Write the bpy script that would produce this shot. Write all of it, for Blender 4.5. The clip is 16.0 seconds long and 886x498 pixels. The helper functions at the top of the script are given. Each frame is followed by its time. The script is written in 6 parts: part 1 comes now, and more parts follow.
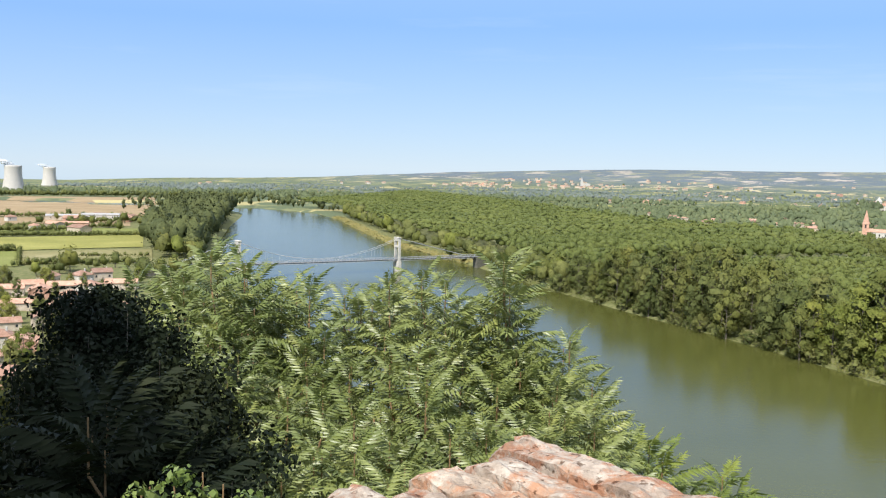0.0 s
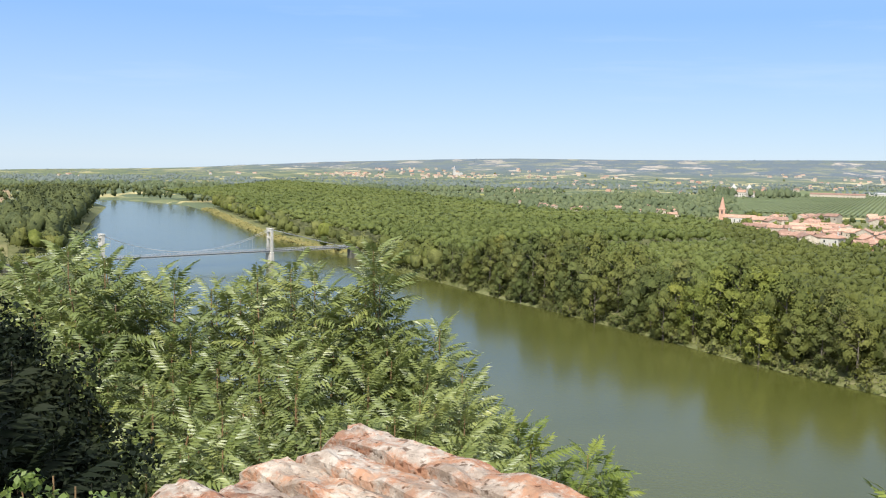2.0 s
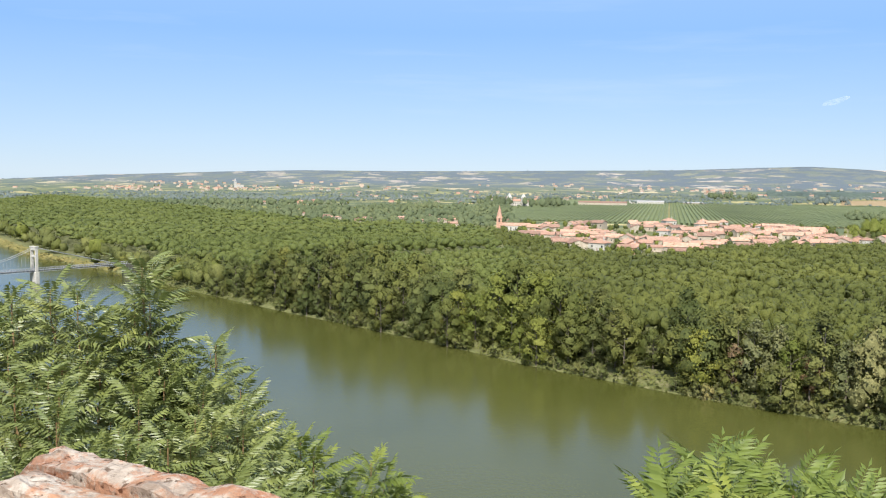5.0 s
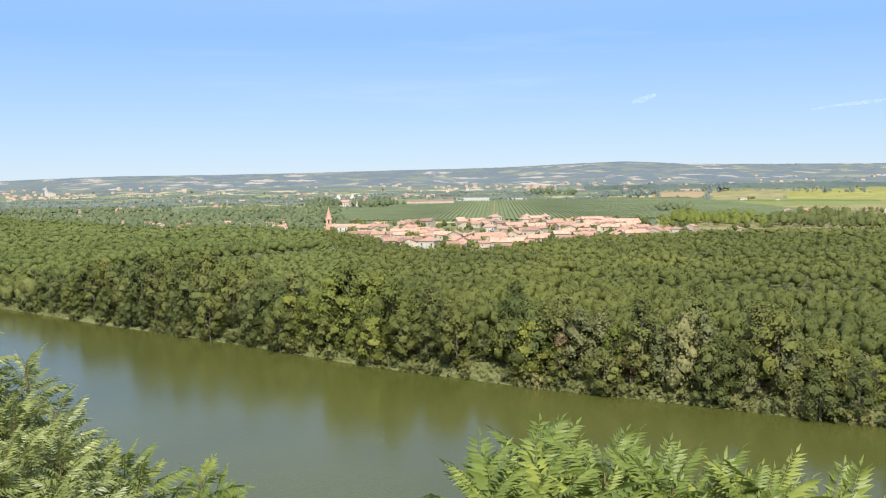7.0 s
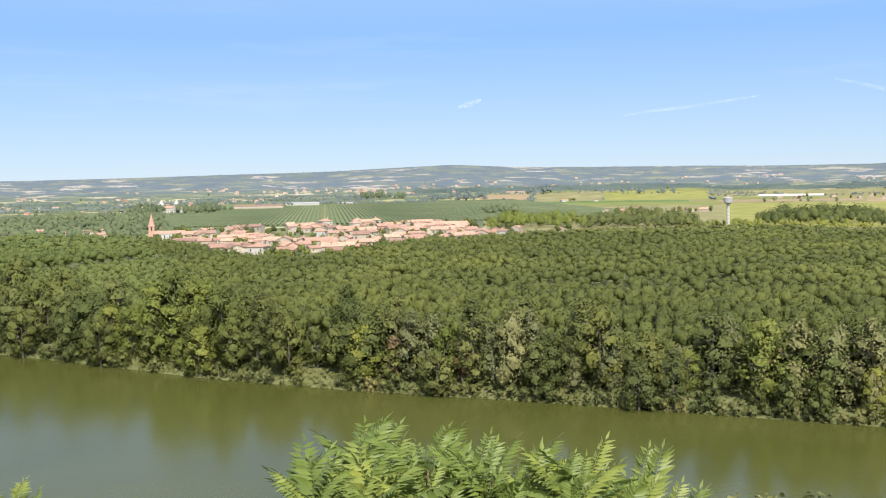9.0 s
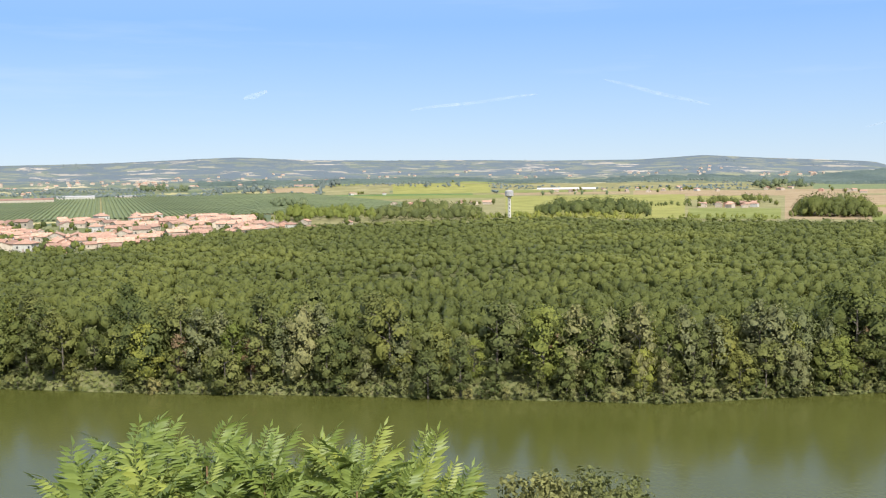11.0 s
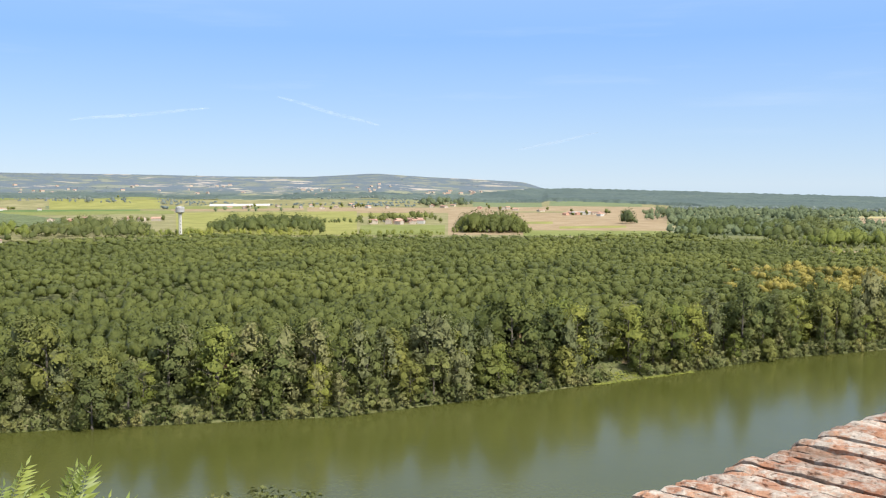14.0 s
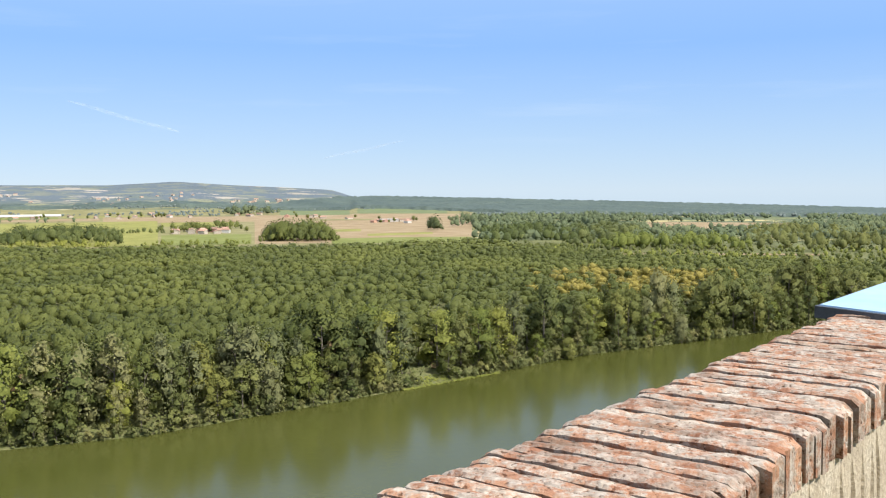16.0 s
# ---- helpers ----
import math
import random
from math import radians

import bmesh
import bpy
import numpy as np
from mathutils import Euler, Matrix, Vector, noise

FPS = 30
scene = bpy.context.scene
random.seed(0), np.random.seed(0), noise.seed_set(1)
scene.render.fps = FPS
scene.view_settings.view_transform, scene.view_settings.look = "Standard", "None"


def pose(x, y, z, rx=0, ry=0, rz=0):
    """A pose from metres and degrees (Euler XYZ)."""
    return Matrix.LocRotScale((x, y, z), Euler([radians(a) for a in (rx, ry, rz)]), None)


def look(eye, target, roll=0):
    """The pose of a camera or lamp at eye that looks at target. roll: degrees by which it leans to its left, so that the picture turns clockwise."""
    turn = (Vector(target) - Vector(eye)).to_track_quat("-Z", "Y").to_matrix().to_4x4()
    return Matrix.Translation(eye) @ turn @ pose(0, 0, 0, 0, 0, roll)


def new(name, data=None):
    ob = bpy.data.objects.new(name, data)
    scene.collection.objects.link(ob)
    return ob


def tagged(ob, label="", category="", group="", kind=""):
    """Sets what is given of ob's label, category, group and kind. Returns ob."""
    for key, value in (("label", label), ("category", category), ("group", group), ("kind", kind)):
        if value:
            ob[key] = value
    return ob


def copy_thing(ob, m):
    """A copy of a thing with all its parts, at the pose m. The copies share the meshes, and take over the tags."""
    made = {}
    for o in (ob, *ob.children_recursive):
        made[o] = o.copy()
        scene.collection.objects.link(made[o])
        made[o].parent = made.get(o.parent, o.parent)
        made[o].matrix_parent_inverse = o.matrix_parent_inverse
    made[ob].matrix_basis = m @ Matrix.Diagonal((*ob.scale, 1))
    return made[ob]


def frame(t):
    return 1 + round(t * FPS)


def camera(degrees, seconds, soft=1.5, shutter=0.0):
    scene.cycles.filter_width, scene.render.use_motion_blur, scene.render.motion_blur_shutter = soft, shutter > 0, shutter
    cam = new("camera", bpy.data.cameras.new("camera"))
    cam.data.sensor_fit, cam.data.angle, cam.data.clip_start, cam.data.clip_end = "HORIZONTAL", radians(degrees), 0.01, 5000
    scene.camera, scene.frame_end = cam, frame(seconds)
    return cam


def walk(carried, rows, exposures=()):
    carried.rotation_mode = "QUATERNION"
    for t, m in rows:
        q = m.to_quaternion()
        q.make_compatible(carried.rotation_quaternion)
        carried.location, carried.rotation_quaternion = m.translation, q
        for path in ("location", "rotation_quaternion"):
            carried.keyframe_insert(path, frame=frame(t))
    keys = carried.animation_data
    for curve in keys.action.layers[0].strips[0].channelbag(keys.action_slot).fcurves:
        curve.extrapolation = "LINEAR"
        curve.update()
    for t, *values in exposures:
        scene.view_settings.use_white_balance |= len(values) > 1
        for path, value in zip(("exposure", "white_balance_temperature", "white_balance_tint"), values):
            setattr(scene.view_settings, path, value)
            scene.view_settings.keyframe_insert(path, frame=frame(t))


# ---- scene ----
cam = camera(50.83, 16.0, soft=1.15)
PATH = [
    (0.0, pose(-0.248, 0.489, 69.984, 85.15, -1.29, 0.11)),
    (0.5, pose(-0.236, 0.473, 69.990, 85.13, -1.43, -1.59)),
    (1.0, pose(-0.220, 0.461, 69.995, 85.19, -1.55, -3.58)),
    (1.5, pose(-0.203, 0.453, 69.996, 84.87, -0.92, -5.29)),
    (2.0, pose(-0.187, 0.447, 69.995, 84.67, -1.05, -7.65)),
    (2.5, pose(-0.170, 0.445, 69.993, 84.94, -0.98, -10.27)),
    (3.0, pose(-0.152, 0.444, 69.990, 85.16, -1.43, -13.16)),
    (5.5, pose(-0.077, 0.426, 69.985, 85.43, -0.25, -23.34)),
    (6.0, pose(-0.067, 0.405, 69.987, 85.31, 0.04, -26.30)),
    (6.5, pose(-0.056, 0.379, 69.992, 85.78, 0.30, -28.63)),
    (7.0, pose(-0.048, 0.354, 69.994, 85.61, 0.72, -31.39)),
    (7.5, pose(-0.042, 0.338, 69.994, 85.46, 0.57, -34.20)),
    (8.0, pose(-0.033, 0.321, 69.988, 85.74, 0.67, -35.88)),
    (8.5, pose(-0.021, 0.303, 69.994, 85.80, 0.92, -38.71)),
    (11.0, pose(-0.045, 0.172, 69.992, 85.07, 0.78, -54.70)),
    (11.5, pose(-0.032, 0.144, 69.998, 85.13, 0.48, -58.61)),
    (12.0, pose(-0.007, 0.118, 70.012, 85.31, 0.03, -62.05)),
    (12.5, pose(0.014, 0.098, 70.026, 85.48, 0.11, -64.17)),
    (13.0, pose(0.014, 0.098, 70.028, 85.97, -0.12, -67.43)),
    (13.5, pose(0.006, 0.107, 70.014, 85.85, 0.02, -70.60)),
    (14.0, pose(-0.004, 0.104, 70.004, 85.97, -0.06, -74.48)),
    (14.5, pose(-0.011, 0.085, 70.002, 85.94, 0.16, -77.39)),
    (15.0, pose(-0.000, 0.048, 70.004, 86.65, 0.07, -80.16)),
    (15.5, pose(0.006, 0.022, 70.007, 86.62, -0.24, -83.16)),
    (16.0, pose(0.000, -0.000, 70.000, 86.42, 0.24, -86.24)),
]
walk(cam, PATH, exposures=[(0.0, 0.62, 6100, 10), (16.0, 0.62, 6100, 10)])

# ---------------------------------------------------------------- light
SUN_AZ, SUN_EL = 207.0, 50.0
world = bpy.data.worlds.new("world")
scene.world = world
world.use_nodes = True
wn, wl = world.node_tree.nodes, world.node_tree.links
sky = wn.new("ShaderNodeTexSky")
sky.sky_type, sky.sun_disc = "NISHITA", False
sky.sun_elevation, sky.sun_rotation = radians(SUN_EL), radians(SUN_AZ)
sky.altitude, sky.air_density, sky.dust_density, sky.ozone_density = 100, 1.0, 0.0, 4.0
wbg = wn["Background"]
wbg.inputs["Strength"].default_value = 1.0
dim = wn.new("ShaderNodeVectorMath")
dim.operation = "SCALE"
dim.inputs["Scale"].default_value = 0.075
wl.new(sky.outputs[0], dim.inputs[0])
# clear summer sky, pale at the horizon, with thin cirrus low down
wdir = wn.new("ShaderNodeTexCoord").outputs["Generated"]
wsep = wn.new("ShaderNodeSeparateXYZ")
wl.new(wdir, wsep.inputs[0])
wramp = wn.new("ShaderNodeValToRGB")
for _p, _c in ((0.30, (0.16, 0.30, 0.62)), (1.0, (0.09, 0.19, 0.48))):
    wramp.color_ramp.elements.new(_p).color = (*_c, 1)
wramp.color_ramp.elements[0].color = (0.405, 0.505, 0.60, 1)
wramp.color_ramp.elements[1].position, wramp.color_ramp.elements[1].color = 0.15, (0.215, 0.37, 0.66, 1)
wl.new(wsep.outputs[2], wramp.inputs[0])
wmix = wn.new("ShaderNodeMix")
wmix.data_type = "RGBA"
wmix.inputs[0].default_value = 0.78
wl.new(dim.outputs[0], wmix.inputs[6])
wl.new(wramp.outputs[0], wmix.inputs[7])
wmap = wn.new("ShaderNodeMapping")
wmap.inputs["Scale"].default_value = (2.2, 2.2, 26.0)
wl.new(wdir, wmap.inputs[0])
wcl = wn.new("ShaderNodeTexNoise")
wcl.inputs["Scale"].default_value, wcl.inputs["Detail"].default_value, wcl.inputs["Roughness"].default_value = 1.3, 7, 0.6
wl.new(wmap.outputs[0], wcl.inputs["Vector"])
wcr = wn.new("ShaderNodeMapRange")
wcr.inputs["From Min"].default_value, wcr.inputs["From Max"].default_value, wcr.inputs["To Max"].default_value = 0.54, 0.86, 0.34
wl.new(wcl.outputs["Fac"], wcr.inputs["Value"])
wfade = wn.new("ShaderNodeValToRGB")
wfade.color_ramp.elements[0].position, wfade.color_ramp.elements[0].color = 0.02, (0.2, 0.2, 0.2, 1)
wfade.color_ramp.elements[1].position, wfade.color_ramp.elements[1].color = 0.30, (0, 0, 0, 1)
wfade.color_ramp.elements.new(0.09).color = (1, 1, 1, 1)
wl.new(wsep.outputs[2], wfade.inputs[0])
wmul = wn.new("ShaderNodeMath")
wmul.operation = "MULTIPLY"
wl.new(wcr.outputs[0], wmul.inputs[0])
wl.new(wfade.outputs[0], wmul.inputs[1])
wm2 = wn.new("ShaderNodeMix")
wm2.data_type = "RGBA"
wl.new(wmul.outputs[0], wm2.inputs[0])
wl.new(wmix.outputs[2], wm2.inputs[6])
wm2.inputs[7].default_value = (0.52, 0.58, 0.64, 1)
wl.new(wm2.outputs[2], wbg.inputs["Color"])

sun_lamp = bpy.data.lights.new("sun", "SUN")
sun_lamp.energy, sun_lamp.angle, sun_lamp.color = 4.4, radians(0.55), (1.0, 0.93, 0.82)
sun = new("sun", sun_lamp)
_a, _e = radians(SUN_AZ), radians(SUN_EL)
SUN_DIR = Vector((math.sin(_a) * math.cos(_e), math.cos(_a) * math.cos(_e), math.sin(_e)))
sun.matrix_world = look((0, 0, 300), Vector((0, 0, 300)) - SUN_DIR)

# ---------------------------------------------------------------- materials


def material(name, rough=0.8, spec=0.3, metal=0.0):
    m = bpy.data.materials.new(name)
    m.use_nodes = True
    n, l = m.node_tree.nodes, m.node_tree.links
    b = n["Principled BSDF"]
    b.inputs["Roughness"].default_value = rough
    b.inputs["Specular IOR Level"].default_value = spec
    b.inputs["Metallic"].default_value = metal
    return m, n, l, b


def noise_tex(n, l, scale, detail=4.0, rough=0.55, vec=None, stretch=None):
    t = n.new("ShaderNodeTexNoise")
    t.inputs["Scale"].default_value, t.inputs["Detail"].default_value = scale, detail
    t.inputs["Roughness"].default_value = rough
    if vec is None:
        g = n.new("ShaderNodeNewGeometry")
        vec = g.outputs["Position"]
    if stretch:
        mp = n.new("ShaderNodeMapping")
        mp.inputs["Scale"].default_value = stretch
        l.new(vec, mp.inputs["Vector"])
        vec = mp.outputs[0]
    l.new(vec, t.inputs["Vector"])
    return t


def ramp(n, l, source, stops):
    r = n.new("ShaderNodeValToRGB")
    while len(r.color_ramp.elements) < len(stops):
        r.color_ramp.elements.new(0.5)
    for el, (p, c) in zip(r.color_ramp.elements, stops):
        el.position, el.color = p, (*c, 1)
    l.new(source, r.inputs[0])
    return r


def mix(n, l, fac, a, b, mode="MIX"):
    x = n.new("ShaderNodeMix")
    x.data_type, x.blend_type = "RGBA", mode
    for src, key in ((fac, 0), (a, 6), (b, 7)):
        if isinstance(src, (int, float)):
            x.inputs[key].default_value = src
        elif isinstance(src, tuple):
            x.inputs[key].default_value = (*src, 1)
        else:
            l.new(src, x.inputs[key])
    return x.outputs[2]


def bump(n, l, b, height, strength=0.5, dist=0.05):
    u = n.new("ShaderNodeBump")
    u.inputs["Strength"].default_value, u.inputs["Distance"].default_value = strength, dist
    l.new(height, u.inputs["Height"])
    l.new(u.outputs[0], b.inputs["Normal"])


def rough_mat(name, stops, scale, fine, rough=0.85, spec=0.2, strength=0.4, dist=0.01, per_object=0.0, local=False):
    """Two-scale mottled surface: stains by a coarse noise, grain by a fine one."""
    m, n, l, b = material(name, rough, spec)
    vec = None
    if local:
        vec = n.new("ShaderNodeTexCoord").outputs["Object"]
    coarse = noise_tex(n, l, scale, 5, 0.6, vec)
    col = ramp(n, l, coarse.outputs["Fac"], stops).outputs[0]
    grain = noise_tex(n, l, fine, 3, 0.6, vec)
    g = ramp(n, l, grain.outputs["Fac"], ((0.3, (0.72, 0.72, 0.72)), (0.7, (1.15, 1.15, 1.15))))
    col = mix(n, l, 1.0, col, g.outputs[0], "MULTIPLY")
    if per_object:
        oi = n.new("ShaderNodeObjectInfo")
        v = ramp(n, l, oi.outputs["Random"], ((0.0, (1 - per_object,) * 3), (1.0, (1 + per_object, 1 + per_object * 0.9, 1 + per_object * 0.7))))
        col = mix(n, l, 1.0, col, v.outputs[0], "MULTIPLY")
    l.new(col, b.inputs["Base Color"])
    bump(n, l, b, grain.outputs["Fac"], strength, dist)
    return m


def leaf_mat(name, dark, mid, light, hue_scale=0.12, translucent=0.25, island=True, gloss=0.25, rough=0.5, grain=0.0, single=True):
    m, n, l, b = material(name, rough, gloss)
    big = noise_tex(n, l, hue_scale, 2, 0.5)
    col = ramp(n, l, big.outputs["Fac"], ((0.3, dark), (0.5, mid), (0.72, light))).outputs[0]
    if island:
        g = n.new("ShaderNodeNewGeometry")
        v = ramp(n, l, g.outputs["Random Per Island"], ((0.0, (0.84, 0.86, 0.84)), (1.0, (1.16, 1.14, 1.1))))
        col = mix(n, l, 1.0, col, v.outputs[0], "MULTIPLY")
    if single:     # each tree a little different from the next
        oi = n.new("ShaderNodeObjectInfo")
        v = ramp(n, l, oi.outputs["Random"], ((0.0, (0.72, 0.78, 0.72)), (0.5, (1.0, 1.0, 1.0)), (1.0, (1.3, 1.2, 1.1))))
        col = mix(n, l, 1.0, col, v.outputs[0], "MULTIPLY")
    if grain:     # leaf clusters: shaded gaps and lit tufts painted into the colour by noise
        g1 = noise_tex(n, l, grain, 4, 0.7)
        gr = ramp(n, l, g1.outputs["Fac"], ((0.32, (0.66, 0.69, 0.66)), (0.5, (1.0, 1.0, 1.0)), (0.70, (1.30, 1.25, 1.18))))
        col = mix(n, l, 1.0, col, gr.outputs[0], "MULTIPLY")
        if grain > 1:
            bump(n, l, b, g1.outputs["Fac"], 0.55, 0.9 / grain)
    l.new(col, b.inputs["Base Color"])
    tr = n.new("ShaderNodeBsdfTranslucent")
    l.new(col, tr.inputs["Color"])
    ms = n.new("ShaderNodeMixShader")
    ms.inputs[0].default_value = translucent
    l.new(b.outputs[0], ms.inputs[1])
    l.new(tr.outputs[0], ms.inputs[2])
    l.new(ms.outputs[0], n["Material Output"].inputs["Surface"])
    return m


M = {}
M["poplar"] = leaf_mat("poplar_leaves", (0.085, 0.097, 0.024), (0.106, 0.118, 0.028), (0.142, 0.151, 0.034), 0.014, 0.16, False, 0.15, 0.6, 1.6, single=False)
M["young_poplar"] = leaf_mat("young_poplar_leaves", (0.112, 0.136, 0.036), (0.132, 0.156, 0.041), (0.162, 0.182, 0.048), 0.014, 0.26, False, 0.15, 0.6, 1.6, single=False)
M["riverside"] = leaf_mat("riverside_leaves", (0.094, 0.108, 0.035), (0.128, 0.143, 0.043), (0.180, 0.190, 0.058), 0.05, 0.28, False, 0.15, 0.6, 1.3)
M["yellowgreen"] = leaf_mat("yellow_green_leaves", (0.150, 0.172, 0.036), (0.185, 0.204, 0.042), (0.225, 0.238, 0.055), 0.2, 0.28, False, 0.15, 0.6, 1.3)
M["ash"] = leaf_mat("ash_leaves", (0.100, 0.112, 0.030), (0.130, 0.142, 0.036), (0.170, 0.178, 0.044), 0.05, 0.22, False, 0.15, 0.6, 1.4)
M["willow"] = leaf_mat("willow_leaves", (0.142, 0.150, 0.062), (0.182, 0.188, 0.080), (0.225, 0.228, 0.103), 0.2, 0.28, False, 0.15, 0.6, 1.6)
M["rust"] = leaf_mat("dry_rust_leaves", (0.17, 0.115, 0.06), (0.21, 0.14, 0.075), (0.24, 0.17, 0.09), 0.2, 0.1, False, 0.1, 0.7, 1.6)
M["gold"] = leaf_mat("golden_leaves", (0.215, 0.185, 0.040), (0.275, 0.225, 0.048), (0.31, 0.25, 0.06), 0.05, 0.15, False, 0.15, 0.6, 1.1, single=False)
# farwood, hillwood, hazewood, darkwood: distance haze is put into the leaf colour
M["farwood"] = leaf_mat("haze_tinted_far_leaves", (0.090, 0.112, 0.058), (0.110, 0.132, 0.066), (0.142, 0.160, 0.074), 0.012, 0.08, False, 0.1, 0.7, 0.5, single=False)
M["hillwood"] = leaf_mat("haze_tinted_hill_leaves", (0.112, 0.136, 0.124), (0.130, 0.154, 0.136), (0.152, 0.174, 0.146), 0.006, 0.05, False, 0.1, 0.7, 0.3, single=False)
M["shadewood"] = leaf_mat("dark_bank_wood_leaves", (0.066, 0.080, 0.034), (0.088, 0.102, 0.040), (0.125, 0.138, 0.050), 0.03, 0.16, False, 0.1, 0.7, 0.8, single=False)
M["hazewood"] = leaf_mat("haze_tinted_upland_leaves", (0.118, 0.140, 0.150), (0.135, 0.155, 0.162), (0.155, 0.172, 0.170), 0.006, 0.05, False, 0.1, 0.7, 0.3, single=False)
M["darkwood"] = leaf_mat("haze_tinted_forest_leaves", (0.068, 0.090, 0.078), (0.084, 0.108, 0.090), (0.105, 0.130, 0.100), 0.005, 0.05, False, 0.1, 0.7, 0.15, single=False)
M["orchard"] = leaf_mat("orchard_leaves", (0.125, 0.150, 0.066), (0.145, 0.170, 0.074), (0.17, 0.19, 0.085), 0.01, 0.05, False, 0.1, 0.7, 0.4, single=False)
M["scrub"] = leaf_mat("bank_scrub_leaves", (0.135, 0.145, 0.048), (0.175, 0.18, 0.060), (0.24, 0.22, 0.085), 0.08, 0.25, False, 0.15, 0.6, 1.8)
M["ailanthus"] = leaf_mat("ailanthus_leaves", (0.150, 0.178, 0.050), (0.195, 0.224, 0.065), (0.250, 0.274, 0.088), 0.5, 0.24, True, 0.5, 0.40)
M["sumac"] = leaf_mat("sumac_leaves", (0.15, 0.19, 0.040), (0.19, 0.23, 0.048), (0.23, 0.27, 0.06), 0.8, 0.3, True, 0.3, 0.45)
M["rose"] = leaf_mat("rose_leaves", (0.12, 0.17, 0.04), (0.16, 0.21, 0.05), (0.22, 0.25, 0.07), 2.0, 0.25, True, 0.3, 0.45)
# dark evergreen taken down to near black: the deep shade is in the colour
M["evergreen"] = leaf_mat("shade_darkened_leaves", (0.008, 0.012, 0.006), (0.012, 0.017, 0.008), (0.018, 0.023, 0.010), 0.6, 0.08, True, 0.08, 0.6)
M["bark"] = rough_mat("bark", ((0.3, (0.10, 0.085, 0.065)), (0.7, (0.22, 0.19, 0.15))), 1.5, 14, 0.9, 0.1, 0.6, 0.03)
M["stem"] = rough_mat("reddish_stem", ((0.3, (0.20, 0.12, 0.06)), (0.7, (0.30, 0.20, 0.10))), 8, 60, 0.7, 0.2, 0.3, 0.004)

# ---------------------------------------------------------------- mesh helpers


def link_mesh(name, me, mats, parent=None, label="", smooth=False):
    for m in mats if isinstance(mats, (list, tuple)) else [mats]:
        me.materials.append(m)
    if smooth:
        me.polygons.foreach_set("use_smooth", np.ones(len(me.polygons), dtype=bool))
    ob = new(name, me)
    ob.parent = parent
    if label:
        ob["label"] = label
    return ob


def mesh_np(name, verts, faces):
    """A mesh from arrays: verts (n, 3), faces (m, k)."""
    verts, faces = np.asarray(verts, np.float32), np.asarray(faces, np.int32)
    me = bpy.data.meshes.new(name)
    k = faces.shape[1]
    me.vertices.add(len(verts))
    me.vertices.foreach_set("co", verts.ravel())
    me.loops.add(faces.size)
    me.loops.foreach_set("vertex_index", faces.ravel())
    me.polygons.add(len(faces))
    me.polygons.foreach_set("loop_start", np.arange(0, faces.size, k, dtype=np.int32))
    me.update(calc_edges=True)
    return me


def leafy(me, normals):
    """Foliage shades as a rounded mass: its normals follow the crown."""
    me.polygons.foreach_set("use_smooth", np.ones(len(me.polygons), dtype=bool))
    me.normals_split_custom_set_from_vertices(np.asarray(normals, np.float32))


def part(name, bm, mat, parent, label="", smooth=False):
    me = bpy.data.meshes.new(name)
    bm.normal_update()
    bm.to_mesh(me)
    bm.free()
    return link_mesh(name, me, mat, parent, label, smooth)


def box(bm, x0, x1, y0, y1, z0, z1, m=None):
    vs = [bm.verts.new((x, y, z)) for z in (z0, z1) for x, y in ((x0, y0), (x1, y0), (x1, y1), (x0, y1))]
    if m is not None:
        for v in vs:
            v.co = m @ v.co
    for f in ((3, 2, 1, 0), (4, 5, 6, 7), (0, 1, 5, 4), (1, 2, 6, 5), (2, 3, 7, 6), (3, 0, 4, 7)):
        bm.faces.new([vs[i] for i in f])
    return vs


def box_bm(*a, bevel=0.0, m=None):
    bm = bmesh.new()
    box(bm, *a, m=m)
    if bevel:
        bmesh.ops.bevel(bm, geom=bm.edges[:], offset=bevel, segments=2, affect="EDGES", profile=0.6)
    return bm


def tube(bm, pts, radii, sides=7):
    """A tapered limb through the points."""
    rings = []
    for i, (p, r) in enumerate(zip(pts, radii)):
        p = Vector(p)
        d = (Vector(pts[min(i + 1, len(pts) - 1)]) - Vector(pts[max(i - 1, 0)])).normalized()
        a = d.orthogonal().normalized()
        b = d.cross(a)
        rings.append([bm.verts.new(p + (a * math.cos(t) + b * math.sin(t)) * r) for t in (2 * math.pi * k / sides for k in range(sides))])
    for u, v in zip(rings, rings[1:]):
        for k in range(sides):
            bm.faces.new((u[k], u[(k + 1) % sides], v[(k + 1) % sides], v[k]))
    bm.faces.new(rings[0][::-1])
    bm.faces.new(rings[-1])


def lathe(bm, profile, sides=32, centre=(0, 0)):
    rings = [[bm.verts.new((centre[0] + r * math.cos(t), centre[1] + r * math.sin(t), z)) for t in (2 * math.pi * k / sides for k in range(sides))] for r, z in profile]
    for u, v in zip(rings, rings[1:]):
        for k in range(sides):
            bm.faces.new((u[k], u[(k + 1) % sides], v[(k + 1) % sides], v[k]))
    return rings


def polar(az, d, z=0.0):
    return Vector((d * math.sin(radians(az)), d * math.cos(radians(az)), z))


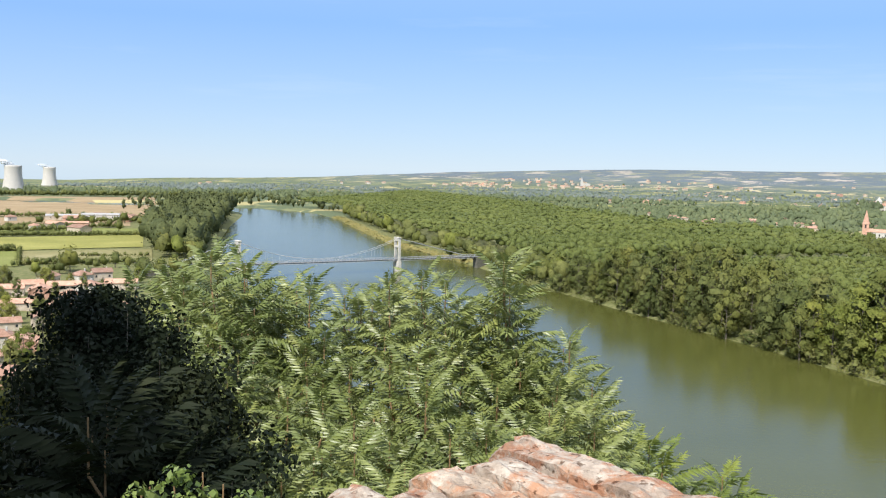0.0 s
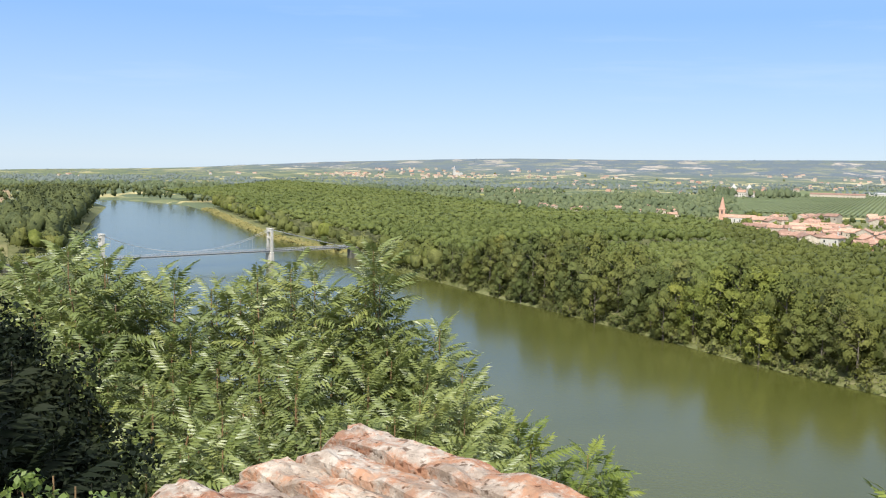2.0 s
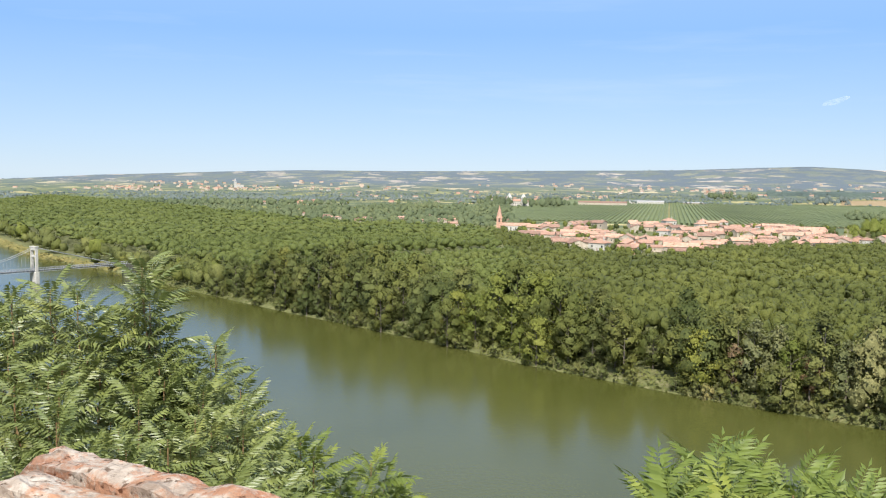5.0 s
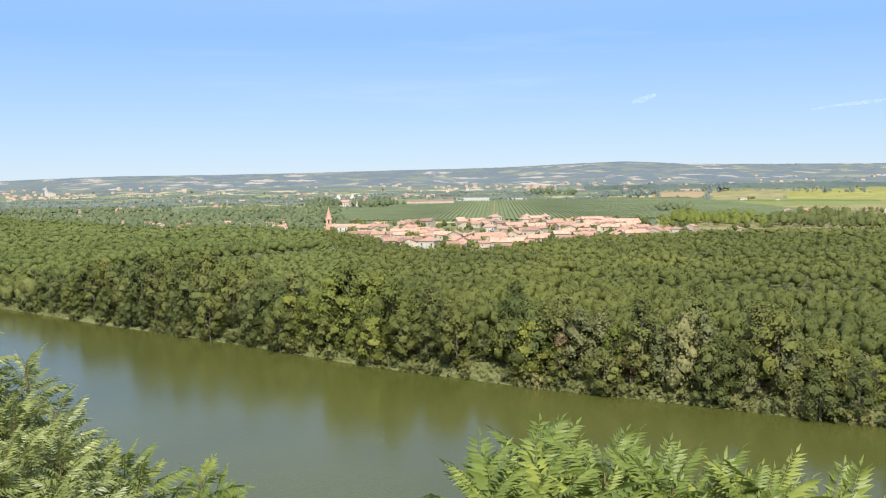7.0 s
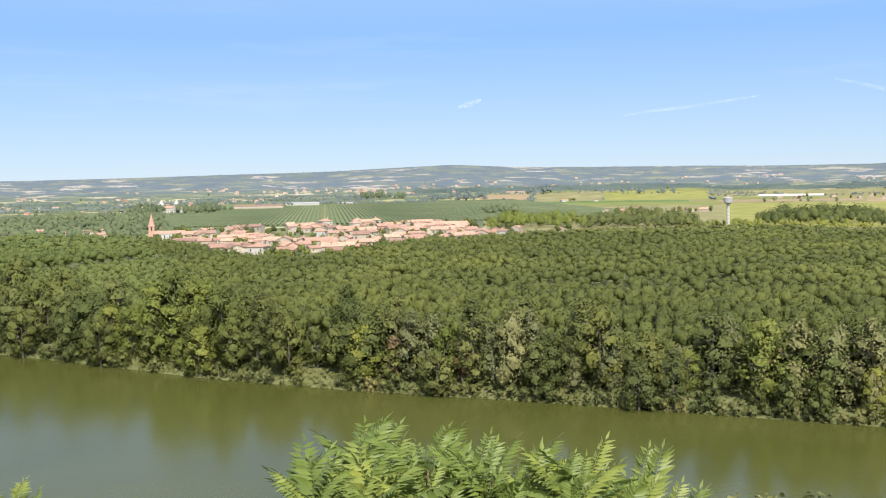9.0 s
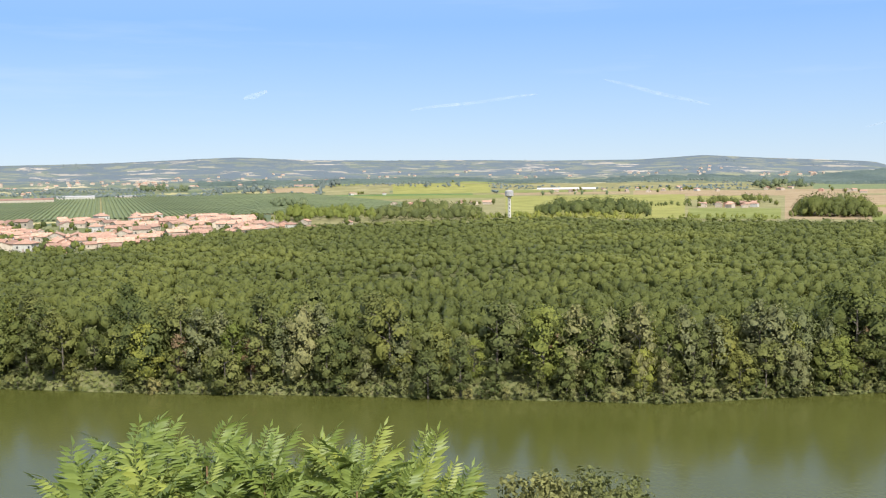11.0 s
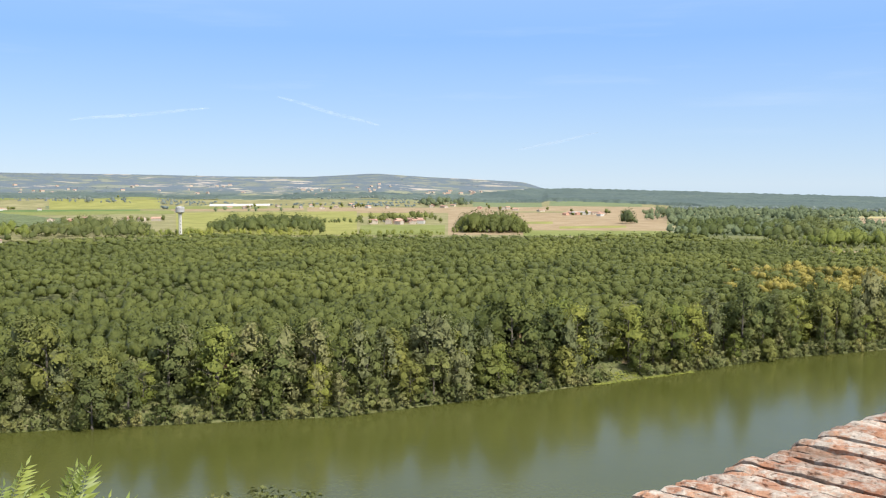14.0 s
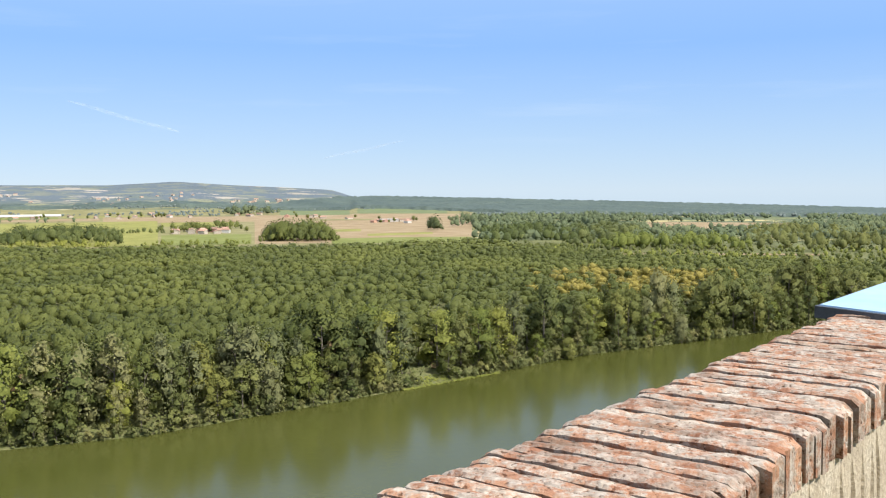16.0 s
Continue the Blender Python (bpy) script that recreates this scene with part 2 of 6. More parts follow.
# ---------------------------------------------------------------- the lie of the land
FAR_BANK = [(-900, 1680), (-450, 1600), (-300, 1530), (-259, 1490), (-193, 1411), (-140, 1242), (-81, 988), (-42, 830), (-10, 760),
            (20, 690), (48, 600), (78, 515), (95, 468), (118, 412), (137, 361), (155, 306), (184, 244), (210, 198), (237, 145),
            (258, 103), (297, 62), (350, 9), (394, -32), (440, -95), (485, -155), (600, -320), (900, -760), (1700, -2000), (3000, -4200)]
NEAR_BANK = [(-900, 1590), (-450, 1500), (-320, 1420), (-288, 1340), (-240, 1040), (-205, 850), (-180, 720), (-140, 590), (-95, 450),
             (-50, 330), (0, 240), (35, 180), (75, 130), (115, 85), (150, 45), (190, 0), (235, -60), (300, -150), (420, -320),
             (720, -780), (1500, -2020), (2800, -4200)]
RIVER = np.array(FAR_BANK + NEAR_BANK[::-1], float)
CREST = [(-180, -0.6), (-60, -1.0), (-22, -1.05), (-16.4, -0.82), (-11.5, -0.72), (-7.8, -0.6), (-3, -0.33), (0.5, -0.12), (3.2, -0.02), (7.3, 0.15),
         (12.3, 0.30), (18, 0.32), (23.3, 0.38), (28.5, 0.47), (34.7, 0.55), (38.2, 0.69), (42.3, 0.84), (46.5, 0.62), (51.8, 0.53),
         (56.2, 0.50), (61.3, 0.40), (66.4, 0.39), (68.6, 0.50), (70.2, 0.60), (73.6, 0.38), (76.6, 0.24), (79.4, 0.08), (80.8, -0.36),
         (89.3, -0.58), (100, -0.85), (111.4, -1.16), (140, -1.1), (180, -0.6)]


_fb = [(math.degrees(math.atan2(p[0], p[1])), math.hypot(*p)) for p in FAR_BANK if math.hypot(*p) < 1700]
_fb.sort()
BANK_AZ, BANK_D = np.array([a for a, _ in _fb]), np.array([d for _, d in _fb])


def river_dist(x, y):
    """Signed distance to the water's edge, positive on land."""
    x, y = np.atleast_1d(np.asarray(x, float)), np.atleast_1d(np.asarray(y, float))
    best = np.full(x.shape, 1e9)
    inside = np.zeros(x.shape, bool)
    for (ax, ay), (bx, by) in zip(RIVER, np.roll(RIVER, -1, 0)):
        dx, dy = bx - ax, by - ay
        t = np.clip(((x - ax) * dx + (y - ay) * dy) / (dx * dx + dy * dy), 0, 1)
        best = np.minimum(best, np.hypot(x - ax - t * dx, y - ay - t * dy))
        if dy:
            inside ^= ((ay > y) != (by > y)) & (x < dx * (y - ay) / dy + ax)
    return np.where(inside, -best, best)


def smooth01(t):
    t = np.clip(t, 0, 1)
    return t * t * (3 - 2 * t)


def waves(x, y, k):
    """Cheap smooth folds, about -1 to 1."""
    return (np.sin(x * k + 1.3 * np.sin(y * k * 0.7 + 0.4)) + np.sin(y * k * 1.27 + 1.7 * np.sin(x * k * 0.6)) + np.sin((x + y) * k * 0.53 + 2.0)) / 3


def ground_z(x, y):
    x, y = np.atleast_1d(np.asarray(x, float)), np.atleast_1d(np.asarray(y, float))
    d, az = np.hypot(x, y), np.degrees(np.arctan2(x, y))
    z = 3.5 + 0.25 * waves(x, y, 0.02)
    el = np.interp(az, [a for a, _ in CREST], [e for _, e in CREST])
    top = 70 + 4650 * np.tan(np.radians(el))
    t = np.clip((d - 2300) / (4650 - 2300), 0, 1)
    rise = np.where(top > 45, t ** 2.3, t ** 1.2)
    hills = np.clip((top - 45) / 60, 0, 1)
    z = z + (top - 3.5) * rise + hills * 14 * waves(x, y, 0.0052) * smooth01(t * 2.5) * (1 - t) + hills * 5 * waves(x, y, 0.017) * smooth01(t * 2) * (1 - t ** 4)
    z = z - np.clip((d - 4700) / 250, 0, 1) * 40
    s1 = x * 0.087 + y * 0.996 - 1.75
    s2 = x * 0.780 + y * 0.625 - 1.25
    s = np.maximum(s1, s2)
    slope = 67.6 - 0.86 * s - 0.02 * np.abs(s) ** 1.3 + np.clip(s, 0, 10) * 0.08 * waves(x, y, 0.25)
    bluff = np.where(s < 0.25, 68.4, slope)
    z = np.maximum(z, bluff)
    rd = river_dist(x, y)
    return np.minimum(z, np.maximum(-3.0, 0.36 * rd + 4.0 * np.clip(rd - 9.0, 0, None)))


def gz(x, y):
    return float(ground_z(x, y)[0])


# ---------------------------------------------------------------- ground sheet and water
def ground_material():
    m, n, l, b = material("countryside_ground", 0.9, 0.1)
    pos = n.new("ShaderNodeNewGeometry").outputs["Position"]
    warp = noise_tex(n, l, 0.004, 2, 0.5, pos)
    add = n.new("ShaderNodeVectorMath")
    add.operation = "MULTIPLY_ADD"
    l.new(warp.outputs["Color"], add.inputs[0])
    add.inputs[1].default_value = (120, 120, 0)
    l.new(pos, add.inputs[2])
    mp = n.new("ShaderNodeMapping")
    mp.inputs["Rotation"].default_value = (0, 0, 0.5)
    mp.inputs["Scale"].default_value = (1 / 100, 1 / 170, 0)
    l.new(add.outputs[0], mp.inputs[0])
    v = n.new("ShaderNodeTexVoronoi")
    v.inputs["Scale"].default_value = 1.0
    l.new(mp.outputs[0], v.inputs["Vector"])
    sep = n.new("ShaderNodeSeparateColor")
    l.new(v.outputs["Color"], sep.inputs[0])
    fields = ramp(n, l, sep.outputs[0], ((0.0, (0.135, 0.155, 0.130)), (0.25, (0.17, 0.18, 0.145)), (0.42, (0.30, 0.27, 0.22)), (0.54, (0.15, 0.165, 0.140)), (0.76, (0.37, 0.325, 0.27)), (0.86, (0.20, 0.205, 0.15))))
    fields.color_ramp.interpolation = "CONSTANT"
    woods = noise_tex(n, l, 0.010, 8, 0.68, pos)
    wmask = ramp(n, l, woods.outputs["Fac"], ((0.475, (0, 0, 0)), (0.495, (1, 1, 1))))
    sepz = n.new("ShaderNodeSeparateXYZ")
    l.new(pos, sepz.inputs[0])
    rise = n.new("ShaderNodeMapRange")     # haze in the colour: higher, farther woods and fields turn bluer and greyer
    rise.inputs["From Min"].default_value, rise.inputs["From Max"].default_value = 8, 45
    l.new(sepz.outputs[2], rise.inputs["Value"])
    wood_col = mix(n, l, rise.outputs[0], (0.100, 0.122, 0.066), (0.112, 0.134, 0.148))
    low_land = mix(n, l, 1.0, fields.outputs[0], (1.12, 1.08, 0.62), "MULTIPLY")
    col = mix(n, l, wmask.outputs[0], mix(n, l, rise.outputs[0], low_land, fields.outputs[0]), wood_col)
    grass = noise_tex(n, l, 0.35, 5, 0.6, pos)
    g2 = ramp(n, l, grass.outputs["Fac"], ((0.3, (0.75, 0.75, 0.75)), (0.7, (1.2, 1.2, 1.2))))
    col = mix(n, l, 1.0, col, g2.outputs[0], "MULTIPLY")
    # close to the river and under the bluff: rough grass and bare earth
    ln = n.new("ShaderNodeVectorMath")
    ln.operation = "LENGTH"
    l.new(pos, ln.inputs[0])
    near = n.new("ShaderNodeMapRange")
    near.inputs["From Min"].default_value, near.inputs["From Max"].default_value = 1150, 1350
    l.new(ln.outputs["Value"], near.inputs["Value"])
    rough = ramp(n, l, grass.outputs["Fac"], ((0.3, (0.09, 0.105, 0.04)), (0.5, (0.135, 0.14, 0.055)), (0.7, (0.19, 0.175, 0.085))))
    col = mix(n, l, near.outputs[0], rough.outputs[0], col)
    l.new(col, b.inputs["Base Color"])
    bump(n, l, b, grass.outputs["Fac"], 0.3, 0.2)
    return m


def build_ground():
    az = np.concatenate([np.arange(-40, 125, 0.5), np.arange(125, 320, 5.0)])
    rad = np.concatenate([[0.004, 0.6, 1.0, 1.4, 1.8, 2.3], np.exp(np.linspace(math.log(3), math.log(4960), 250))])
    a, r = np.meshgrid(np.radians(az), rad)
    x, y = r * np.sin(a), r * np.cos(a)
    z = ground_z(x.ravel(), y.ravel())
    co = np.stack([x.ravel(), y.ravel(), z], 1)
    na, nr = len(az), len(rad)
    i, j = np.meshgrid(np.arange(nr - 1), np.arange(na), indexing="ij")
    j2 = (j + 1) % na
    f = np.stack([i * na + j, i * na + j2, (i + 1) * na + j2, (i + 1) * na + j], -1).reshape(-1, 4)
    f = f[:, ::-1]
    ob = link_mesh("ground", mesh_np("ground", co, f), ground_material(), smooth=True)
    tagged(ob, "river valley ground with patchwork fields and grassy banks", "ground", kind="structure")


build_ground()


def water_material():
    m, n, l, b = material("river_water", 0.15, 0.37)
    b.inputs["IOR"].default_value = 1.33
    murk = noise_tex(n, l, 0.02, 3, 0.5)
    c = ramp(n, l, murk.outputs["Fac"], ((0.35, (0.058, 0.062, 0.013)), (0.65, (0.070, 0.073, 0.018))))
    l.new(c.outputs[0], b.inputs["Base Color"])
    rip = noise_tex(n, l, 0.55, 3, 0.55, None, (1.0, 1.0, 1.0))
    bump(n, l, b, rip.outputs["Fac"], 0.30, 0.16)
    return m


M["water"] = water_material()


def build_water():
    bm = bmesh.new()
    # bank to bank strip, a little wider than the bed
    rows_ = []
    for q in range(61):
        u = q / 60
        pa = sample(FAR_BANK, u)
        pb = sample(NEAR_BANK, u)
        w = (pa - pb).normalized() * 6
        rows_.append([bm.verts.new((*((pa + w) * (1 - s) + (pb - w) * s), 0)) for s in (0, 0.25, 0.5, 0.75, 1)])
    for u, v in zip(rows_, rows_[1:]):
        for a in range(4):
            bm.faces.new((u[a], u[a + 1], v[a + 1], v[a]))
    bmesh.ops.recalc_face_normals(bm, faces=bm.faces[:])
    if bm.faces[0].normal.z < 0:
        bmesh.ops.reverse_faces(bm, faces=bm.faces[:])
    ob = part("water", bm, M["water"], None)
    tagged(ob, "wide calm olive green river", "river", kind="structure")


def sample(line, u):
    """The point at the share u of a line's length."""
    p = [Vector(q) for q in line]
    lens = [(b - a).length for a, b in zip(p, p[1:])]
    s = u * sum(lens)
    for a, b, w in zip(p, p[1:], lens):
        if s <= w or b is p[-1]:
            return a.lerp(b, min(1, s / w))
        s -= w


build_water()

# ---------------------------------------------------------------- trees
rng = np.random.default_rng(7)


def card_set(centres, normals, size, r, jitter=0.34):
    """Leaf clumps: one tilted, bent quad at each centre, facing about outwards. Returns verts, faces."""
    n = len(centres)
    nn = normals * 1.0 + jitter * r.normal(size=(n, 3))
    nn /= np.linalg.norm(nn, axis=1, keepdims=True)
    a = np.cross(nn, r.normal(size=(n, 3)))
    a /= np.linalg.norm(a, axis=1, keepdims=True)
    b = np.cross(nn, a)
    s = size * r.uniform(0.6, 1.35, (n, 1))
    asp = r.uniform(0.45, 0.8, (n, 1))
    v = np.stack([centres + a * s, centres + b * s * asp + nn * s * 0.25, centres - a * s * 0.9, centres - b * s * asp + nn * s * 0.15], 1)
    return v.reshape(-1, 3), np.arange(4 * n).reshape(-1, 4)


def sphere_dirs(n, r, up=0.0):
    v = r.normal(size=(n, 3))
    v[:, 2] += up
    return v / np.linalg.norm(v, axis=1, keepdims=True)


def ico(level):
    bm = bmesh.new()
    bmesh.ops.create_icosphere(bm, subdivisions=level, radius=1)
    v, f = np.array([q.co[:] for q in bm.verts]), np.array([[q.index for q in t.verts] for t in bm.faces])
    bm.free()
    return v, f


ICO0, ICO1, ICO2 = ico(1), ico(2), ico(3)


def clump(level, r, lumps, amp, tight):
    """A leafy mass: a ball swollen into uneven lumps. Returns verts, faces."""
    v, f = level
    l = sphere_dirs(lumps, r, 0.2)
    d2 = ((v[:, None, :] - l[None]) ** 2).sum(2)
    swell = (1 - amp) + amp * 1.5 * np.exp(-d2 / tight).max(1) + r.normal(0, 0.045, len(v))
    return v * swell[:, None], f


def lobed_crown(seed, height, radius, base, lobes, cards, size, shape="round"):
    """A crown of leafy clumps with loose leaf tufts all over them, uneven in outline. Returns verts, triangles, normals."""
    r = np.random.default_rng(seed)
    V, F, N, k = [], [], [], 0
    mid_h = base + (height - base) * 0.38
    dims = np.array([radius, radius, (height - base) * 0.6])
    for q in range(lobes):
        u = (q + r.uniform(0, 1)) / lobes
        h = base + (height - base) * u * 0.95
        if shape == "tall":
            w = radius * (math.sin(math.pi * min(0.98, 0.12 + 0.86 * u)) ** 0.7)
        elif shape == "droop":
            w = radius * (0.9 - 0.45 * u)
        else:
            w = radius * math.sqrt(max(0.05, 1 - (1.75 * u - 0.75) ** 2)) if u > 0.43 else radius * (0.74 + 0.6 * u)
        t = q * 2.399 + r.uniform(-0.5, 0.5)
        lr = radius * (0.28 + 0.20 * r.random())
        rr = max(0.0, w - 0.55 * lr) * math.sqrt(r.uniform(0.25, 1.0))
        c = np.array([rr * math.cos(t), rr * math.sin(t), min(h, height - 0.7 * lr)])
        stretch = r.uniform(0.85, 1.2, 3) * np.array([1, 1, 1.25 if shape == "droop" else 0.88])
        v, f = clump(ICO0, r, 8, 0.40, 0.16)
        core = 0.35 * v + 0.85 * (c - np.array([0, 0, mid_h])) / dims + np.array([0, 0, 0.18])
        V.append(c + v * lr * stretch * 0.8), F.append(f + k), N.append(core)
        k += len(v)
        d = sphere_dirs(cards, r, 0.3)
        at = c + d * lr * stretch * r.uniform(0.62, 1.22, (cards, 1)) ** 0.8
        face = 0.6 * d + 0.5 * (at - np.array([0, 0, mid_h])) / dims + np.array([0, 0, 0.2])
        v, f = card_set(at, face / np.linalg.norm(face, axis=1, keepdims=True), size, r, 0.4)
        V.append(v), F.append(np.concatenate([f[:, [0, 1, 2]], f[:, [0, 2, 3]]]) + k)
        N.append(0.32 * (v - c) / lr + 0.85 * (v - np.array([0, 0, mid_h])) / dims + np.array([0, 0, 0.5]) + np.repeat(r.normal(0, 0.2, (cards, 3)), 4, 0))
        k += len(v)
    N = np.concatenate(N)
    return np.concatenate(V), np.concatenate(F), N / np.linalg.norm(N, axis=1, keepdims=True)


def simple_tree(seed, height, radius, cards, size, level=None, lumps=12, dome=0.25, skirt=1.9):
    """A light poplar crown for the mass of the wood: one lumpy dome with leaf tufts all over it. Returns verts, triangles, normals."""
    r = np.random.default_rng(seed)
    cen = np.array([r.normal(0, 0.3), r.normal(0, 0.3), height * (1 - dome)])
    dims = np.array([radius, radius, height * dome])
    v, f = clump(level or ICO1, r, lumps, 0.46, 0.16)
    n = v / np.linalg.norm(v, axis=1, keepdims=True)
    low = v[:, 2] < -0.2
    v = cen + v * dims * np.where(low, skirt, 1.0)[:, None] ** np.array([0, 0, 1]) * (0.93 if skirt > 1.5 else 0.88)
    if cards:
        d = sphere_dirs(cards, r, 0.6 if skirt > 1.5 else 0.2)
        cv, cf = card_set(cen + d * dims * r.uniform(0.75, 1.2, (cards, 1)), d, size, r, 0.45)
        f = np.concatenate([f, cf[:, [0, 1, 2]] + len(v), cf[:, [0, 2, 3]] + len(v)])
        cn = (cv - cen) / dims + np.repeat(r.normal(0, 0.32, (cards, 3)), 4, 0)
        v, n = np.concatenate([v, cv]), np.concatenate([n, cn / np.linalg.norm(cn, axis=1, keepdims=True)])
    return v, f, n


def tree_proto(kind, seed, height, radius, base, lobes, cards, size, mat, shape, label):
    """One tree: a trunk with limbs and a crown."""
    r = random.Random(seed)
    top = new(kind)
    bm = bmesh.new()
    lean = (r.uniform(-0.6, 0.6), r.uniform(-0.6, 0.6))
    pts = [(lean[0] * s * s, lean[1] * s * s, -0.6 + (height * 0.86) * s) for s in (0, 0.2, 0.45, 0.7, 1)]
    r0 = 0.018 * height
    tube(bm, pts, [r0 * 1.3, r0, r0 * 0.8, r0 * 0.5, r0 * 0.15])
    for q in range(5):
        s = 0.25 + 0.13 * q
        p = Vector((lean[0] * s * s, lean[1] * s * s, height * 0.86 * s))
        t = q * 2.4 + r.random()
        e = p + Vector((math.cos(t) * radius * 0.7, math.sin(t) * radius * 0.7, height * 0.14))
        tube(bm, [p, p.lerp(e, 0.5) + Vector((0, 0, 0.4)), e], [r0 * 0.5, r0 * 0.3, r0 * 0.08], 5)
    part("trunk", bm, M["bark"], top)
    if shape == "dome":
        v, f, nv = simple_tree(seed, height, radius, cards, size, ICO1, lobes, 0.45, 1.1)
    else:
        v, f, nv = lobed_crown(seed, height, radius, base, lobes, cards, size, shape)
    me = mesh_np("crown", v, f)
    leafy(me, nv)
    link_mesh("crown", me, M[mat], top)
    tagged(top, label, "tree")
    return top


PROTOS = {
    "dark": [tree_proto("riverside_tree", 11, 19, 6.2, 1.5, 15, 92, 0.38, "riverside", "round", "dark green broadleaf tree on the river bank"),
             tree_proto("riverside_tree", 12, 16, 6.6, 1.0, 15, 92, 0.38, "riverside", "round", "broad dark green tree on the river bank"),
             tree_proto("riverside_tree", 13, 21, 5.4, 2.0, 15, 92, 0.38, "riverside", "tall", "tall dark green tree on the river bank")],
    "green": [tree_proto("ash_tree", 21, 20, 6.6, 2.0, 15, 92, 0.38, "ash", "round", "mid green rounded tree on the river bank"),
              tree_proto("ash_tree", 22, 14, 6.0, 0.6, 15, 92, 0.38, "ash", "round", "low spreading green tree on the river bank")],
    "yellow": [tree_proto("yellowish_tree", 31, 17, 6.2, 1.0, 15, 92, 0.38, "yellowgreen", "round", "yellow-green tree among darker riverside trees")],
    "willow": [tree_proto("willow_tree", 41, 15, 5.4, 0.6, 15, 92, 0.35, "willow", "droop", "grey-green willow at the water's edge"),
               tree_proto("willow_tree", 42, 18, 5.0, 1.2, 15, 92, 0.35, "willow", "tall", "tall silvery grey-green willow on the bank")],
    "rust": [tree_proto("dry_tree", 51, 14, 2.6, 2.0, 11, 60, 0.26, "rust", "tall", "half-dry reddish brown tree on the bank")],
    "scrub": [tree_proto("bank_shrub", 61, 4.2, 2.6, 0.2, 9, 24, 0.30, "scrub", "round", "olive green shrub at the water's edge"),
              tree_proto("bank_shrub", 62, 5.6, 3.0, 0.2, 9, 24, 0.32, "riverside", "round", "dark green shrub overhanging the water")],
    }
for _k, (_mt, _kind, _lb) in {"dark": ("riverside", "field_tree", "dark green tree standing on the plain"), "green": ("ash", "field_tree", "mid green tree standing on the plain"),
                              "yellow": ("yellowgreen", "field_tree", "yellowish green tree standing on the plain")}.items():
    PROTOS["far_" + _k] = [tree_proto(_kind, 80 + q, 13 + 3 * q, 5.4, 0.8, 12, 110, 0.62, _mt, "dome", _lb) for q in range(2)]
for _l in PROTOS.values():
    for _o in _l:
        _o.matrix_basis = pose(-40, -60, 68.4)   # the first of each kind stands in the park behind
USED = set()
MASSED = {}


def plant(kind, x, y, scale=1.0, z=None, group="riverside trees", pick=None):
    if math.hypot(x, y) > 560 and "far_" + kind in PROTOS:
        kind = "far_" + kind
    if kind == "far_dark" and math.hypot(x, y) > 1700:
        kind = "far_green"
    if kind.startswith("far_") and group in ("riverside trees", "village garden trees", "trees of the upstream bank"):
        MASSED.setdefault((kind, group), []).append((x, y, gz(x, y) - 0.3, scale * rng.uniform(0.9, 1.1)))
        return None
    src = PROTOS[kind][(pick if pick is not None else rng.integers(99)) % len(PROTOS[kind])]
    m = pose(x, y, gz(x, y) - 0.2 if z is None else z, 0, 0, rng.uniform(0, 360))
    src.scale = (scale * rng.uniform(0.92, 1.08),) * 2 + (scale * rng.uniform(0.9, 1.1),)
    if src.name not in USED:
        USED.add(src.name)
        src.matrix_basis = m @ Matrix.Diagonal((*src.scale, 1))
        o = src
    else:
        o = copy_thing(src, m)
    tagged(o, group=group)
    return o


def bank_frames(step, lo, hi):
    """Places along the far bank: a point and the landward normal, every step metres."""
    p = [Vector(q) for q in FAR_BANK]
    out, carry = [], 0.0
    for a, b in zip(p, p[1:]):
        w = (b - a).length
        t = (b - a) / w
        s = carry
        while s < w:
            q = a + t * s
            if lo <= math.degrees(math.atan2(q.x, q.y)) <= hi and q.length < 1300:
                out.append((q, Vector((-t.y, t.x))))
            s += step
        carry = s - w
    return out


def bank_kind(az):
    """What grows where along the far bank."""
    u = rng.random()
    if 20.5 < az < 27.5:
        return "yellow" if u < 0.75 else "green"
    if 12 < az < 20.5:
        return "dark" if u < 0.6 else "green"
    if az < 4:
        return "yellow" if u < 0.2 else ("green" if u < 0.6 else "dark")
    if az > 87:
        return "willow" if u < 0.10 else ("yellow" if u < 0.18 else ("dark" if u < 0.66 else "green"))
    if az > 44:
        return "willow" if u < 0.20 else ("rust" if u < 0.23 else ("yellow" if u < 0.28 else ("dark" if u < 0.70 else "green")))
    return "dark" if u < 0.45 else ("green" if u < 0.95 else "yellow")


